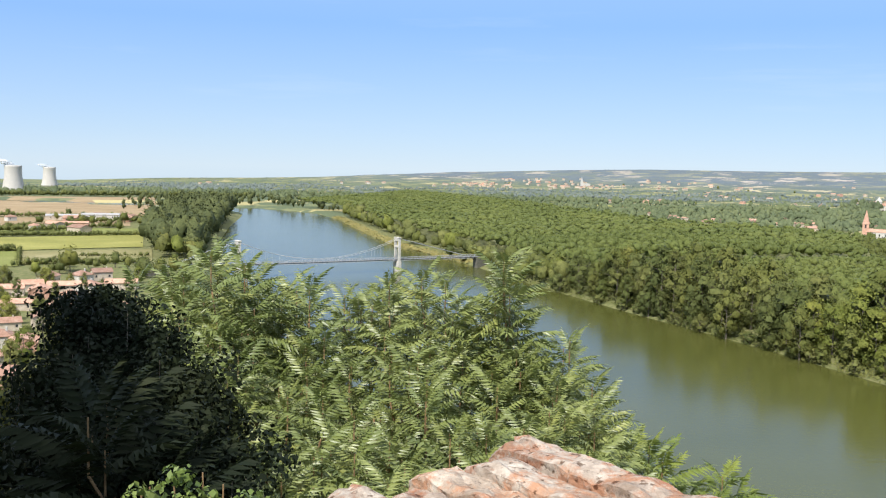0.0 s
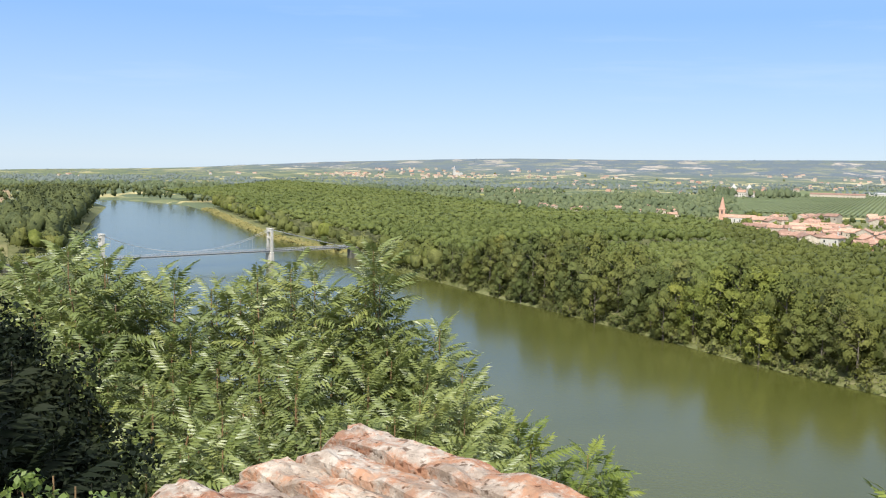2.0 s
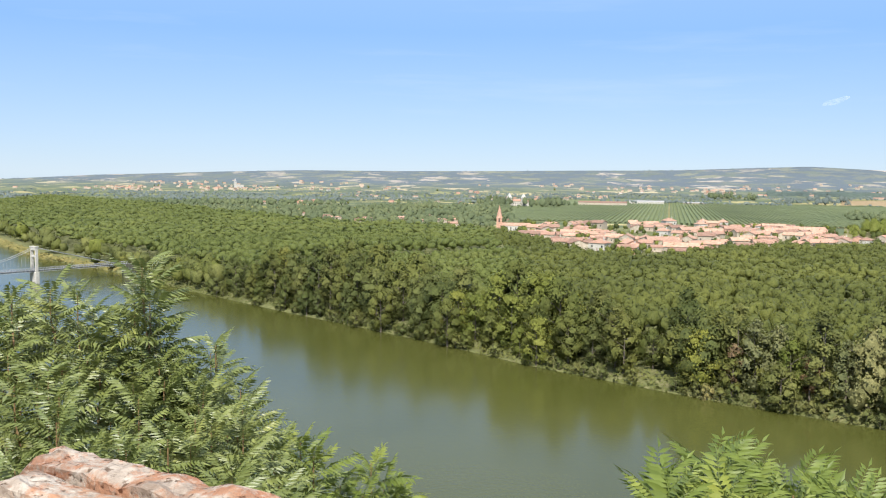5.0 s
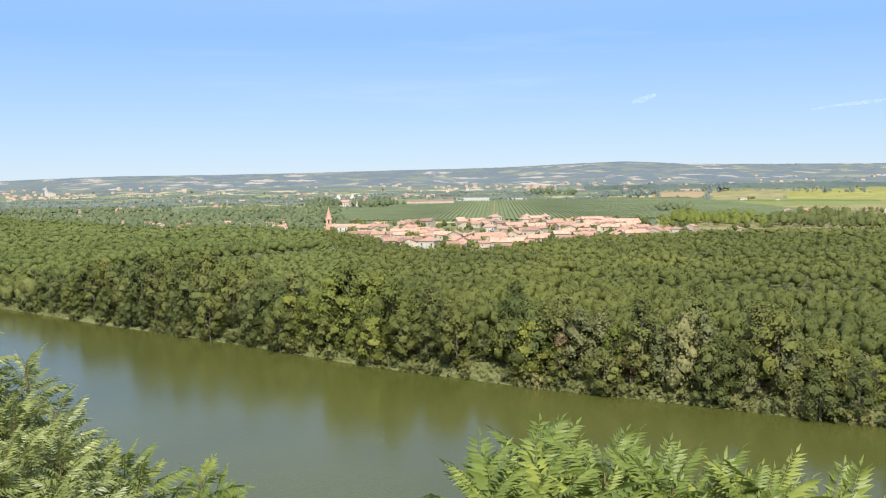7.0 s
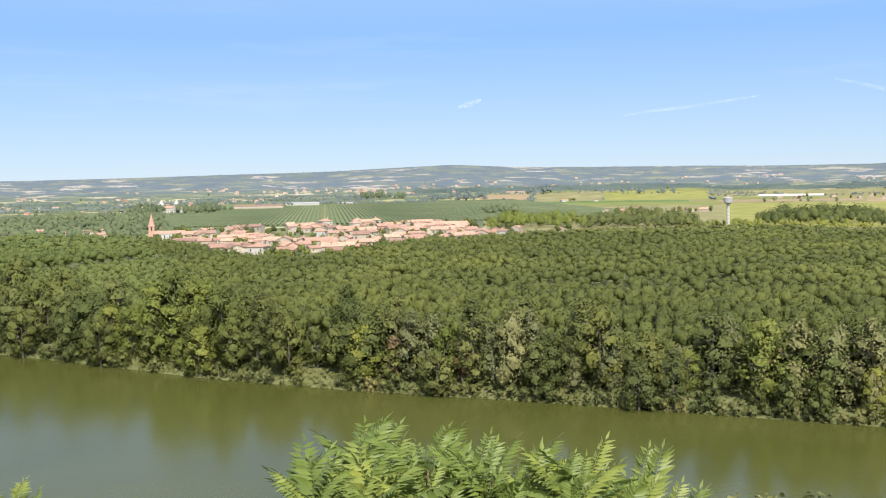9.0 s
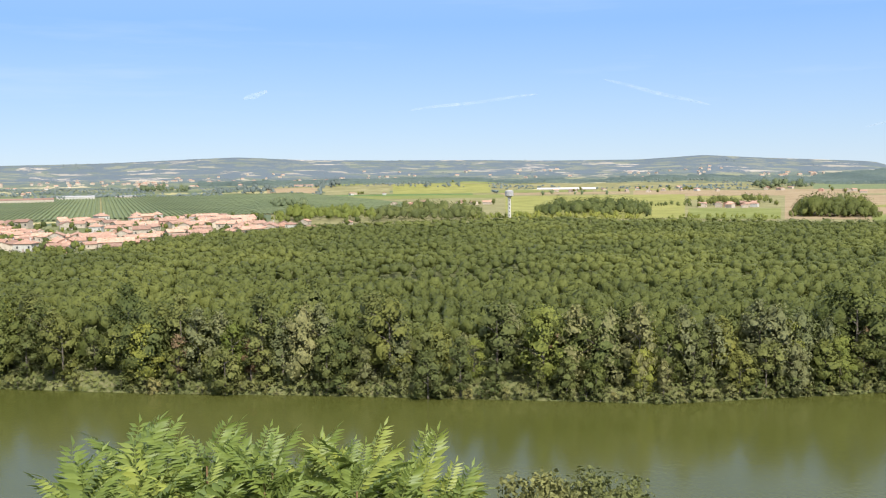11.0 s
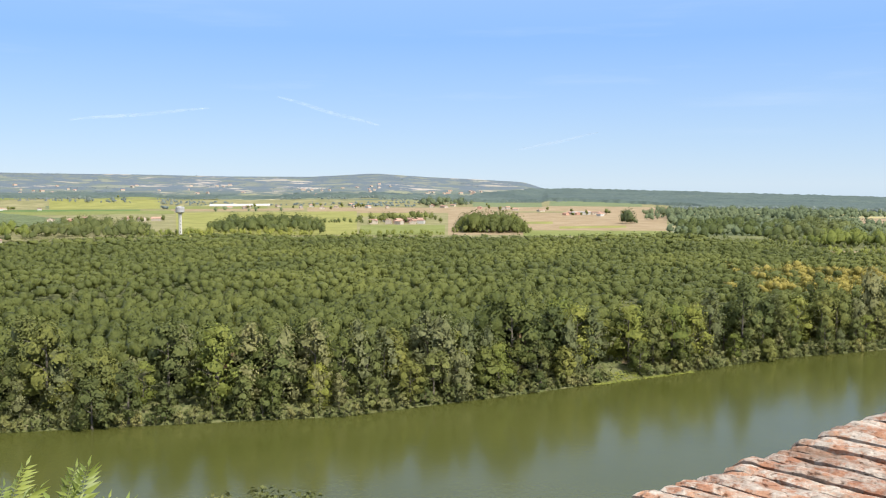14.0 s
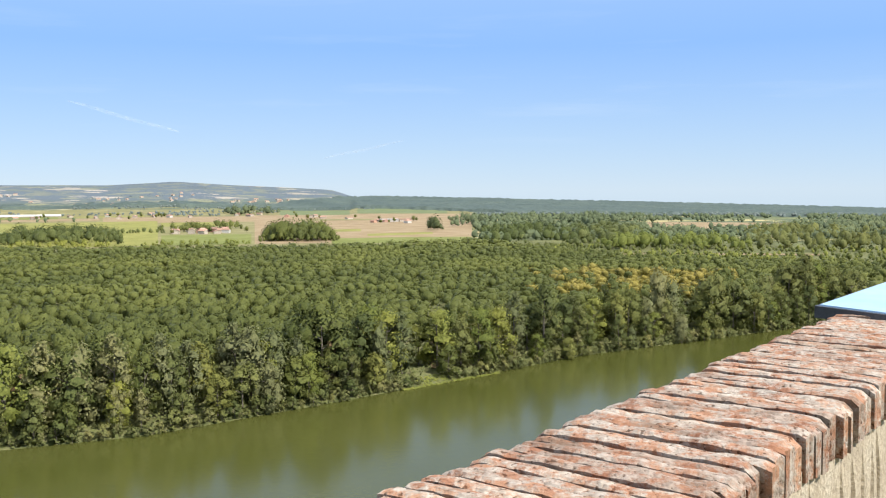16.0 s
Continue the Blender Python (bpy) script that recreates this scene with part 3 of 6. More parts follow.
def build_bank():
    for q, nrm in bank_frames(10.5, -10, 112):
        az = math.degrees(math.atan2(q.x, q.y))
        if 85.0 < az < 86.7:      # the clearing at the landing
            continue
        far = q.length > 640
        for row, (off, sc) in enumerate(((3.2, 0.78), (11.0, 1.12), (20.0, 1.0))):
            if far and (row != 1 or rng.random() < 0.3) or (row == 0 and rng.random() < 0.12):
                continue
            p = q + nrm * ((off + 5 if az < -0.5 else off) + rng.uniform(-2.5, 2.5)) + Vector((rng.uniform(-3, 3), rng.uniform(-3, 3)))
            big = 1.12 if 12 < az < 28 else (0.8 if 93.4 < az < 98.6 else 1.0)
            kind = bank_kind(az)
            plant(kind, p.x, p.y, sc * big * rng.uniform(0.7, 1.32) * (1.15 if row == 2 else 1.0))
    # trees that stand out from the rest: direction, setback, kind, size
    for az, off, kind, sc in ((36.5, 7, "yellow", 1.25), (38.5, 6, "rust", 1.2), (39.7, 8, "willow", 1.25), (41.0, 9, "willow", 1.3), (42.7, 7, "rust", 1.25), (44.6, 8, "willow", 1.15),
                              (47.0, 10, "willow", 1.3), (48.0, 7, "dark", 1.0), (51.8, 9, "willow", 1.2), (61.7, 10, "rust", 1.3), (62.8, 9, "willow", 1.45), (64.6, 10, "willow", 1.35),
                              (66.8, 5, "yellow", 0.8), (69.2, 10, "willow", 1.25), (70.8, 11, "willow", 1.2), (74.4, 9, "willow", 1.45), (75.8, 10, "willow", 1.3), (77.9, 5, "yellow", 0.85),
                              (79.3, 9, "rust", 1.2), (80.3, 5, "willow", 0.8), (82.2, 8, "willow", 1.2), (83.6, 9, "willow", 1.25), (88.4, 9, "yellow", 1.25), (89.6, 8, "yellow", 1.35),
                              (92.4, 8, "dark", 1.3), (94.6, 9, "dark", 1.05), (99.3, 16, "willow", 1.75), (100.0, 14, "willow", 1.6), (102.4, 10, "dark", 1.65), (103.6, 9, "dark", 1.6), (104.6, 10, "dark", 1.35), (105.8, 5, "yellow", 0.7)):
        d = float(np.interp(az, BANK_AZ, BANK_D)) + off
        plant(kind, d * math.sin(radians(az)), d * math.cos(radians(az)), sc, pick=(0 if kind == "willow" else 1) if az > 99 else None)
    for q, nrm in bank_frames(4.0, 9, 110):
        az = math.degrees(math.atan2(q.x, q.y))
        if 84.9 < az < 87.0:
            continue
        if az < 36 and rng.random() < 0.5:
            continue
        p = q + nrm * rng.uniform(-0.2, 1.6)
        plant("scrub", p.x, p.y, rng.uniform(0.5, 1.25), group="bank shrubs", pick=0 if rng.random() < (0.25 if az < 36 else 0.65) else 1)


def bank_undergrowth():
    """Low growth that clothes the bank between the shrubs down to the water."""
    r = np.random.default_rng(77)
    C = []
    for q, nrm in bank_frames(0.55, 3, 111):
        az = math.degrees(math.atan2(q.x, q.y))
        for _ in range(4):
            o = r.uniform(-0.5, 9) if not 9 < az < 13.5 else r.uniform(2.2, 9)
            if not (85.3 < az < 86.5) or o > 7:
                C.append((q.x + nrm.x * o, q.y + nrm.y * o, o))
    C = np.array(C)
    up = np.degrees(np.arctan2(C[:, 0], C[:, 1])) < 36
    for part_, mat, label in ((C[up], "riverside", "dark low growth overhanging the water's edge"), (C[~up], "scrub", "low tangled growth along the water's edge")):
        z = np.maximum(ground_z(part_[:, 0], part_[:, 1]), 0.1) + r.uniform(0.1, 1.9, len(part_)) * np.clip(part_[:, 2] / 3, 0.35, 1)
        n = np.tile([-0.45, -0.5, 0.7], (len(part_), 1))
        v, f = card_set(np.column_stack([part_[:, :2], z]), n, 0.7, r, 0.5)
        me = mesh_np("bank_undergrowth", v, f)
        leafy(me, np.repeat(n + r.normal(0, 0.4, n.shape), 4, 0))
        tagged(link_mesh("bank_undergrowth", me, M[mat]), label, "undergrowth", kind="stuff")


def shore_grass():
    """Bright low grass at the landing and along the foot of the bank beside it."""
    r = np.random.default_rng(78)
    C = []
    for q, nrm in bank_frames(0.35, 83.6, 89.5):
        az = math.degrees(math.atan2(q.x, q.y))
        for _ in range(5):
            o = r.uniform(-2.2, 5.5 if 84.9 < az < 86.9 else -0.4)
            C.append((q.x + nrm.x * o, q.y + nrm.y * o))
    C = np.array(C)
    z = np.maximum(ground_z(C[:, 0], C[:, 1]), 0.05) + r.uniform(0.05, 0.3, len(C))
    n = np.tile([-0.3, -0.3, 0.9], (len(C), 1))
    v, f = card_set(np.column_stack([C, z]), n, 0.5, r, 0.25)
    me = mesh_np("shore_grass", v, f)
    leafy(me, np.repeat(n + r.normal(0, 0.2, n.shape), 4, 0))
    tagged(link_mesh("shore_grass", me, M["yellowgreen"]), "bright yellow-green grass on the shore at the landing", "grass", kind="stuff")


build_bank()
bank_undergrowth()
shore_grass()


def forest_back(az):
    """How far the plantation reaches, by compass direction from the terrace."""
    return np.interp(az, [-9, -5, -2, 0, 4, 8, 11, 13.6, 18, 23, 25.5, 27, 28.7, 31, 34, 37.5, 40.7, 44, 47, 52, 56, 59, 62, 66, 73, 79, 84.5, 88.5, 91, 94, 97, 100, 113],
                     [1500, 1750, 2250, 2000, 1600, 1360, 1180, 1050, 1060, 920, 850, 790, 670, 645, 628, 720, 785, 790, 825, 845, 880, 905, 930, 880, 900, 870, 890, 940, 880, 810, 730, 700, 690])


def trees_joined(name, places, variants, mat, label, category="trees", lift=0.0):
    """Many far trees as one mesh. places: rows of x, y, z, scale."""
    V, F, N, k = [], [], [], 0
    r = np.random.default_rng(len(places))
    which = r.integers(0, len(variants), len(places))
    turn = r.uniform(0, 2 * math.pi, len(places))
    for w, (v, f, nv) in enumerate(variants):
        rows_ = places[which == w]
        tt = turn[which == w]
        if not len(rows_):
            continue
        c, s = np.cos(tt)[:, None], np.sin(tt)[:, None]
        sc = rows_[:, 3:4]
        x = (v[None, :, 0] * c - v[None, :, 1] * s) * sc + rows_[:, 0:1]
        y = (v[None, :, 0] * s + v[None, :, 1] * c) * sc + rows_[:, 1:2]
        z = v[None, :, 2] * sc + rows_[:, 2:3]
        V.append(np.stack([x, y, z], -1).reshape(-1, 3))
        N.append(np.stack([nv[None, :, 0] * c - nv[None, :, 1] * s, nv[None, :, 0] * s + nv[None, :, 1] * c, np.repeat(nv[None, :, 2], len(rows_), 0)], -1).reshape(-1, 3))
        F.append((f[None] + (np.arange(len(rows_)) * len(v))[:, None, None]).reshape(-1, 3) + k)
        k += len(V[-1])
    me = mesh_np(name, np.concatenate(V), np.concatenate(F))
    leafy(me, np.concatenate(N) + np.array([0, 0, lift]))
    ob = link_mesh(name, me, M[mat])
    return tagged(ob, label, category, kind="stuff")


def grid_places(lo, hi, step, turn=0.62, jitter=0.22):
    """Plantation rows between two distances, behind the bank trees and before the wood's far edge."""
    n = int(2 * hi / step)
    g = (np.arange(n) - n / 2) * step
    u, v = np.meshgrid(g, g)
    u = u + rng.normal(0, jitter * step, u.shape)
    v = v + rng.normal(0, jitter * step, v.shape)
    x, y = (u * math.cos(turn) - v * math.sin(turn)).ravel(), (u * math.sin(turn) + v * math.cos(turn)).ravel()
    d, az = np.hypot(x, y), np.degrees(np.arctan2(x, y))
    ring = d + 45 * waves(x, y, 0.03)
    ok = (ring >= lo) & (ring < hi) & (az > -9) & (az < 113) & (d < forest_back(az) + 18 * waves(x, y, 0.02))
    x, y, d, az = x[ok], y[ok], d[ok], az[ok]
    rd = river_dist(x, y)
    far_side = rd > 20
    bank_d = np.interp(az, BANK_AZ, BANK_D)
    ok = far_side & (d > bank_d + 8)
    # the ride that leads in from the landing, and the dark gap between two plantings
    ok &= ~((az > 85.1) & (az < 86.5) & (d < 440))
    a, b = polar(11.5, 600), polar(25.5, 705)
    t = np.clip(((x - a.x) * (b.x - a.x) + (y - a.y) * (b.y - a.y)) / (b - a).length_squared, 0, 1)
    ok &= np.hypot(x - a.x - t * (b.x - a.x), y - a.y - t * (b.y - a.y)) > 12.5
    x, y, d, az = x[ok], y[ok], d[ok], az[ok]
    sc = rng.uniform(0.82, 1.12, len(x)) * (1 + 0.06 * waves(x, y, 0.013))
    line_d = np.interp(az, [11.5, 25.5], [600, 705])
    stand = np.interp(az, [9, 12, 23, 27], [0, 1, 1, 0])
    sc *= 1 + stand * np.where(d > line_d, 0.13 * np.exp(-(d - line_d) / 160), -0.10 * np.clip((d - 420) / 120, 0, 1))
    # a younger planting upstream, a taller one behind the village side
    return np.stack([x, y, ground_z(x, y) - 0.2, sc], 1), az, d


def build_forest():
    H, R = 18.5, 3.75
    near = [simple_tree(100 + q, H, R * 0.80, 62, 0.40, ICO1, 14, 0.17, 1.6) for q in range(8)]
    mid = [simple_tree(200 + q, H, R * 0.94, 26, 0.48, ICO0, 10, 0.14, 1.6) for q in range(7)]
    far = [simple_tree(300 + q, H, R * 1.5, 12, 0.7, ICO0, 6, 0.10) for q in range(6)]
    for name, lo, hi, step, var, lift in (("poplar_plantation", 200, 440, 5.6, near, 0.3), ("poplar_plantation", 440, 800, 6.0, mid, 0.4), ("poplar_plantation", 800, 2300, 8.4, far, 1.0)):
        pl, az, d = grid_places(lo, hi, step)
        gold = (az > 91.5) & (az < 104) & (d > 470) & (d < 600) & (rng.random(len(d)) < np.interp(az, [91.5, 95, 98, 104], [0.2, 0.7, 0.95, 0.95]))
        light = (az < 24.5 + 3 * waves(pl[:, 0], pl[:, 1], 0.012)) & ~gold
        trees_joined(name, pl[~gold & ~light], var, "poplar", "dense plantation of poplars in rows, uniform green crowns", "poplar wood", lift)
        if light.any():
            trees_joined("young_plantation", pl[light], var, "young_poplar", "younger, lighter green stand of poplars upstream", "poplar wood", lift)
        if gold.any():
            trees_joined("golden_poplars", pl[gold], var, "gold", "stand of yellowing poplars within the green wood", "poplar wood")


build_forest()


def copse(name, az0, az1, d0, d1, n, mat, scale, label, seed):
    """A stand of full-grown trees between two directions and two distances."""
    r = np.random.default_rng(seed)
    az, d = r.uniform(az0, az1, n), r.uniform(d0, d1, n)
    x, y = d * np.sin(np.radians(az)), d * np.cos(np.radians(az))
    edge = np.minimum(1, np.minimum(az - az0, az1 - az) / (0.18 * (az1 - az0)))
    pl = np.stack([x, y, ground_z(x, y) - 0.4, scale * (0.55 + 0.45 * edge) * r.uniform(0.45, 1.25, n)], 1)
    var = [simple_tree(seed * 10 + q, 19, 7.0, 120, 0.72, ICO0, 16, 0.42, 1.1) for q in range(4)]
    trees_joined(name, pl, var, mat, label, "copse", 0.75)


copse("yellowish_copse", 44.5, 50.6, 1200, 1330, 84, "yellowgreen", 1.0, "rounded yellow-green trees behind the plantation", 71)
copse("dark_copse", 50.2, 57.2, 1160, 1360, 110, "riverside", 1.05, "dark green copse behind the plantation", 72)
copse("yellowish_copse", 56.2, 60.5, 1180, 1260, 60, "yellowgreen", 0.45, "low yellowish scrub along the wood's edge", 73)
copse("mixed_copse", 60.3, 67.3, 1230, 1400, 120, "riverside", 1.1, "rounded mixed green copse before bright fields", 74)
copse("yellowish_copse", 58.5, 66.5, 1180, 1240, 70, "yellowgreen", 0.5, "yellow-green bushes at the foot of a copse", 75)
copse("near_copse", 75.3, 79.6, 1250, 1330, 84, "poplar", 1.3, "dense dark copse beside the stubble fields", 76)
copse("near_copse", 75.0, 79.9, 1236, 1300, 90, "poplar", 0.62, "lower bushy trees round the edge of a copse", 176)
copse("far_copse", 73.0, 76.3, 2640, 2780, 44, "farwood", 1.25, "copse far on the plain, tinted blue-green for haze", 77)
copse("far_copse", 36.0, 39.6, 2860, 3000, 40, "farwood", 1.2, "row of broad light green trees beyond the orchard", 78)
copse("far_copse", 40.9, 44.6, 2720, 2860, 40, "hillwood", 1.2, "tree belt beyond the orchard, tinted blue-green for haze", 79)
copse("far_copse", 46.9, 48.6, 2980, 3080, 18, "hillwood", 1.1, "copse far on the plain, tinted blue-green for haze", 80)
copse("far_copse", 51.8, 56.0, 2900, 3010, 34, "hillwood", 0.95, "tree belt far on the plain, tinted blue-green for haze", 81)
copse("hedgerow", 66.6, 69.6, 1560, 1580, 22, "riverside", 0.5, "dark hedge beside a hamlet", 82)
copse("hamlet_trees", 69.2, 74.6, 1580, 1720, 46, "poplar", 0.8, "garden trees round a hamlet on the plain", 83)
copse("chateau_park", 22.2, 29.0, 2080, 2280, 60, "farwood", 1.05, "park trees round the chateau", 84)
copse("scrub_line", 68.0, 74.6, 1190, 1240, 70, "yellowgreen", 0.34, "scrubby bushes along the wood's edge", 85)
copse("mixed_copse", 88.4, 95.5, 1130, 1480, 130, "riverside", 0.95, "mixed green trees at the edge of the plantation", 86)
copse("mixed_copse", 94.0, 98.5, 1080, 1500, 110, "riverside", 1.0, "mixed green trees beside a dry clearing", 87)
copse("yellowish_copse", 95.5, 104.6, 1050, 1180, 120, "yellowgreen", 0.85, "pale yellow-green poplars along a dry clearing", 88)
copse("dark_copse", 103.6, 112.5, 1060, 1500, 130, "riverside", 0.95, "dark round trees beyond a dry clearing", 89)
copse("far_copse", 86.6, 90.5, 1700, 2100, 60, "farwood", 1.0, "dark trees behind the stubble fields", 90)
copse("far_copse", 90, 99.0, 1650, 2300, 120, "farwood", 1.0, "belts of wood on the plain, tinted blue-green for haze", 91)


def wood_edge():
    """Young growth and scrub between the plantation's far edge and the fields."""
    r = np.random.default_rng(64)
    n = 1100
    az = r.uniform(43.5, 96.0, n)
    d = forest_back(az) + 6 + np.where(az < 62, 210, 90) * r.uniform(0, 1, n) ** 1.4
    x, y = d * np.sin(np.radians(az)), d * np.cos(np.radians(az))
    pl = np.stack([x, y, ground_z(x, y) - 0.4, r.uniform(0.3, 0.56, n)], 1)
    var = [simple_tree(660 + q, 20, 8.0, 40, 0.9, ICO0, 8, 0.46, 1.05) for q in range(4)]
    y_ = waves(x, y, 0.02) + r.normal(0, 0.4, n) > 0.25
    trees_joined("young_wood", pl[~y_], var, "poplar", "young green growth along the wood's edge", "woods", 0.5)
    trees_joined("young_wood", pl[y_], var, "yellowgreen", "yellowish scrub along the wood's edge", "woods", 0.5)


wood_edge()


def young_poplars():
    """Low yellowish poplars and scrub between the plantation and the dry track downstream."""
    r = np.random.default_rng(65)
    n = 1500
    az = r.uniform(88, 113, n)
    back = forest_back(az)
    d = back + 8 + (np.maximum(1090, back + 60) - back) * r.uniform(0, 1, n)
    keep = (np.abs(d - 1000) > 20) | (az < 96)
    az, back, d = az[keep], back[keep], d[keep]
    n = len(d)
    x, y = d * np.sin(np.radians(az)), d * np.cos(np.radians(az))
    pl = np.stack([x, y, ground_z(x, y) - 0.4, r.uniform(0.34, 0.62, n) * np.interp(d - back, [0, 200], [1.25, 0.8])], 1)
    var = [simple_tree(670 + q, 18, 7.0, 40, 0.9, ICO0, 8, 0.46, 1.05) for q in range(4)]
    k = waves(x, y, 0.018) + r.normal(0, 0.35, n)
    for name, mat, sel, lb in (("young_poplars", "poplar", k < 0.1, "young green poplars beside a dry track"), ("young_poplars", "yellowgreen", (k >= 0.1) & (k < 0.85), "pale yellow-green young poplars beside a dry track"),
                               ("young_poplars", "riverside", k >= 0.85, "dark round trees among young poplars")):
        trees_joined(name, pl[sel], var, mat, lb, "woods", 0.4)


young_poplars()

# ---------------------------------------------------------------- fields
def field_mat(name, a, b_, c, row=0.0):
    m, n, l, b = material(name, 0.95, 0.05)
    coarse = noise_tex(n, l, 0.02, 4, 0.6)
    col = ramp(n, l, coarse.outputs["Fac"], ((0.3, a), (0.5, b_), (0.7, c))).outputs[0]
    fine = noise_tex(n, l, 0.6, 3, 0.6, None, (1, 0.15, 1) if row else None)
    g = ramp(n, l, fine.outputs["Fac"], ((0.3, (0.85, 0.85, 0.85)), (0.7, (1.12, 1.12, 1.12))))
    l.new(mix(n, l, 1.0, col, g.outputs[0], "MULTIPLY"), b.inputs["Base Color"])
    return m


M["wheat"] = field_mat("wheat_stubble", (0.245, 0.178, 0.100), (0.282, 0.210, 0.122), (0.322, 0.246, 0.152), 1)
M["meadow"] = field_mat("green_meadow", (0.145, 0.162, 0.046), (0.176, 0.19, 0.058), (0.215, 0.22, 0.078))
M["sunflower"] = field_mat("yellow_green_crop", (0.185, 0.185, 0.055), (0.23, 0.222, 0.066), (0.275, 0.262, 0.085))
M["crop"] = field_mat("dark_green_crop", (0.085, 0.135, 0.045), (0.105, 0.16, 0.05), (0.13, 0.185, 0.06), 1)
M["dry"] = field_mat("dry_grass", (0.165, 0.16, 0.072), (0.215, 0.195, 0.09), (0.27, 0.24, 0.125))
M["orchard_grass"] = field_mat("orchard_grass", (0.13, 0.155, 0.075), (0.15, 0.175, 0.085), (0.175, 0.195, 0.10))
M["reed"] = leaf_mat("reed_leaves", (0.15, 0.15, 0.055), (0.19, 0.18, 0.065), (0.23, 0.21, 0.085), 0.08)

FIELDS = [  # az0, az1, near, far, skew, material, label
    (-27.5, -17.2, 1215, 1900, 0, "wheat", "pale golden stubble field on the plain"),
    (-27.5, -18.6, 1015, 1195, 30, "wheat", "pale stubble strip beside farm buildings"),
    (-27.5, -18.2, 905, 1000, -20, "meadow", "green meadow between hedges"),
    (-27.5, -17.9, 760, 890, 25, "sunflower", "bright yellow-green field beyond the village"),
    (-24.5, -17.4, 655, 748, 10, "dry", "mown olive tan meadow beyond the village"),
    (-27.5, -24.6, 640, 750, 0, "meadow", "small green meadow by a farm track"),
    (41.5, 46.5, 1920, 2700, 0, "crop", "bright green crop beside the orchard"),
    (44.0, 47.0, 2740, 2960, 0, "wheat", "tan stubble field beyond the orchard"),
    (46.6, 58.4, 1180, 2060, 60, "dry", "olive tan field behind a copse"),
    (46.6, 58.4, 2075, 2330, 0, "meadow", "olive green field on the plain"),
    (47.4, 56.5, 2345, 2480, -60, "crop", "dark green strip of crop"),
    (51.6, 57.6, 2500, 3060, 0, "sunflower", "bright yellow field on the plain"),
    (47.5, 51.4, 2500, 2950, 0, "dry", "pale dry field beside a bright yellow one"),
    (58.5, 69.2, 1190, 2180, 40, "sunflower", "long bright yellow-green field"),
    (58.2, 66.0, 2280, 2460, 40, "wheat", "tan stubble strip beyond a bright field"),
    (66.2, 75.0, 2100, 2560, 0, "wheat", "broad tan stubble field on the plain"),
    (64.0, 68.5, 2580, 2720, 0, "sunflower", "pale green field on the plain"),
    (58.0, 63.8, 2480, 2800, 0, "meadow", "olive green field far on the plain"),
    (69.4, 74.6, 1200, 1480, 0, "meadow", "olive meadow below a hamlet"),
    (69.4, 73.6, 1850, 2080, 0, "sunflower", "bright strip behind a hamlet"),
    (74.8, 88.0, 1200, 2600, 0, "wheat", "wide pale stubble fields on the plain"),
    (79.4, 88.0, 1190, 1330, 20, "meadow", "olive strip of grass along the wood"),
    (77.6, 81.2, 1530, 1620, 20, "sunflower", "narrow yellow strip of crop"),
    (81.6, 85.6, 1400, 1470, 50, "sunflower", "narrow yellow strip of crop by the wood"),
    (77.5, 82.0, 2120, 2230, 0, "dry", "narrow dry strip in the stubble"),
    (76.3, 86.5, 2620, 3050, 0, "orchard_grass", "dull green crop before the forest"),
    (62.0, 76.0, 2830, 3050, 0, "dry", "pale dry field far on the plain"),
    (48.0, 61.0, 3080, 3250, 50, "meadow", "green field far on the plain"),
    (98.6, 106.8, 1620, 1960, 0, "wheat", "pale tan field between woods"),
    (96.2, 108.5, 985, 1008, 30, "wheat", "dry bare clearing before a belt of trees"),
    (8.5, 16.5, 1900, 1990, 0, "sunflower", "thin yellow field beyond the wood"),
    (2.5, 9.0, 1880, 2010, 0, "meadow", "pale green field beyond the wood"),
]


def drape(az0, az1, d0, d1, lift, skew=0.0, na=26, nd=10):
    co, f = [], []
    for i in range(nd + 1):
        for j in range(na + 1):
            u = j / na
            d = d0 + (d1 - d0) * i / nd + skew * (u - 0.5)
            p = polar(az0 + (az1 - az0) * u, d)
            co.append((p.x, p.y))
    co = np.array(co)
    z = ground_z(co[:, 0], co[:, 1]) + lift
    for i in range(nd):
        for j in range(na):
            k = i * (na + 1) + j
            f.append((k, k + na + 1, k + na + 2, k + 1))
    return np.column_stack([co, z]), np.array(f)[:, ::-1]


M["soil"] = field_mat("bare_orange_soil", (0.20, 0.145, 0.075), (0.25, 0.18, 0.095), (0.29, 0.22, 0.12))
v, f = drape(85.45, 86.15, 347, 432, 0.14, 0, 8, 20)
tagged(link_mesh("landing_track", mesh_np("landing_track", v, f), M["soil"]), "bare earth track leading up from the landing", "track", kind="structure")
for _n, (a0, a1, d0, d1, sk, mt, lb) in enumerate(FIELDS):
    v, f = drape(a0, a1, d0, d1, 0.35 + 0.05 * (_n % 5), sk)
    tagged(link_mesh("field", mesh_np("field", v, f), M[mt]), lb, "field", "fields", "structure")

# ---------------------------------------------------------------- orchard in rows with a pale track
TRACK_AZ = 34.52


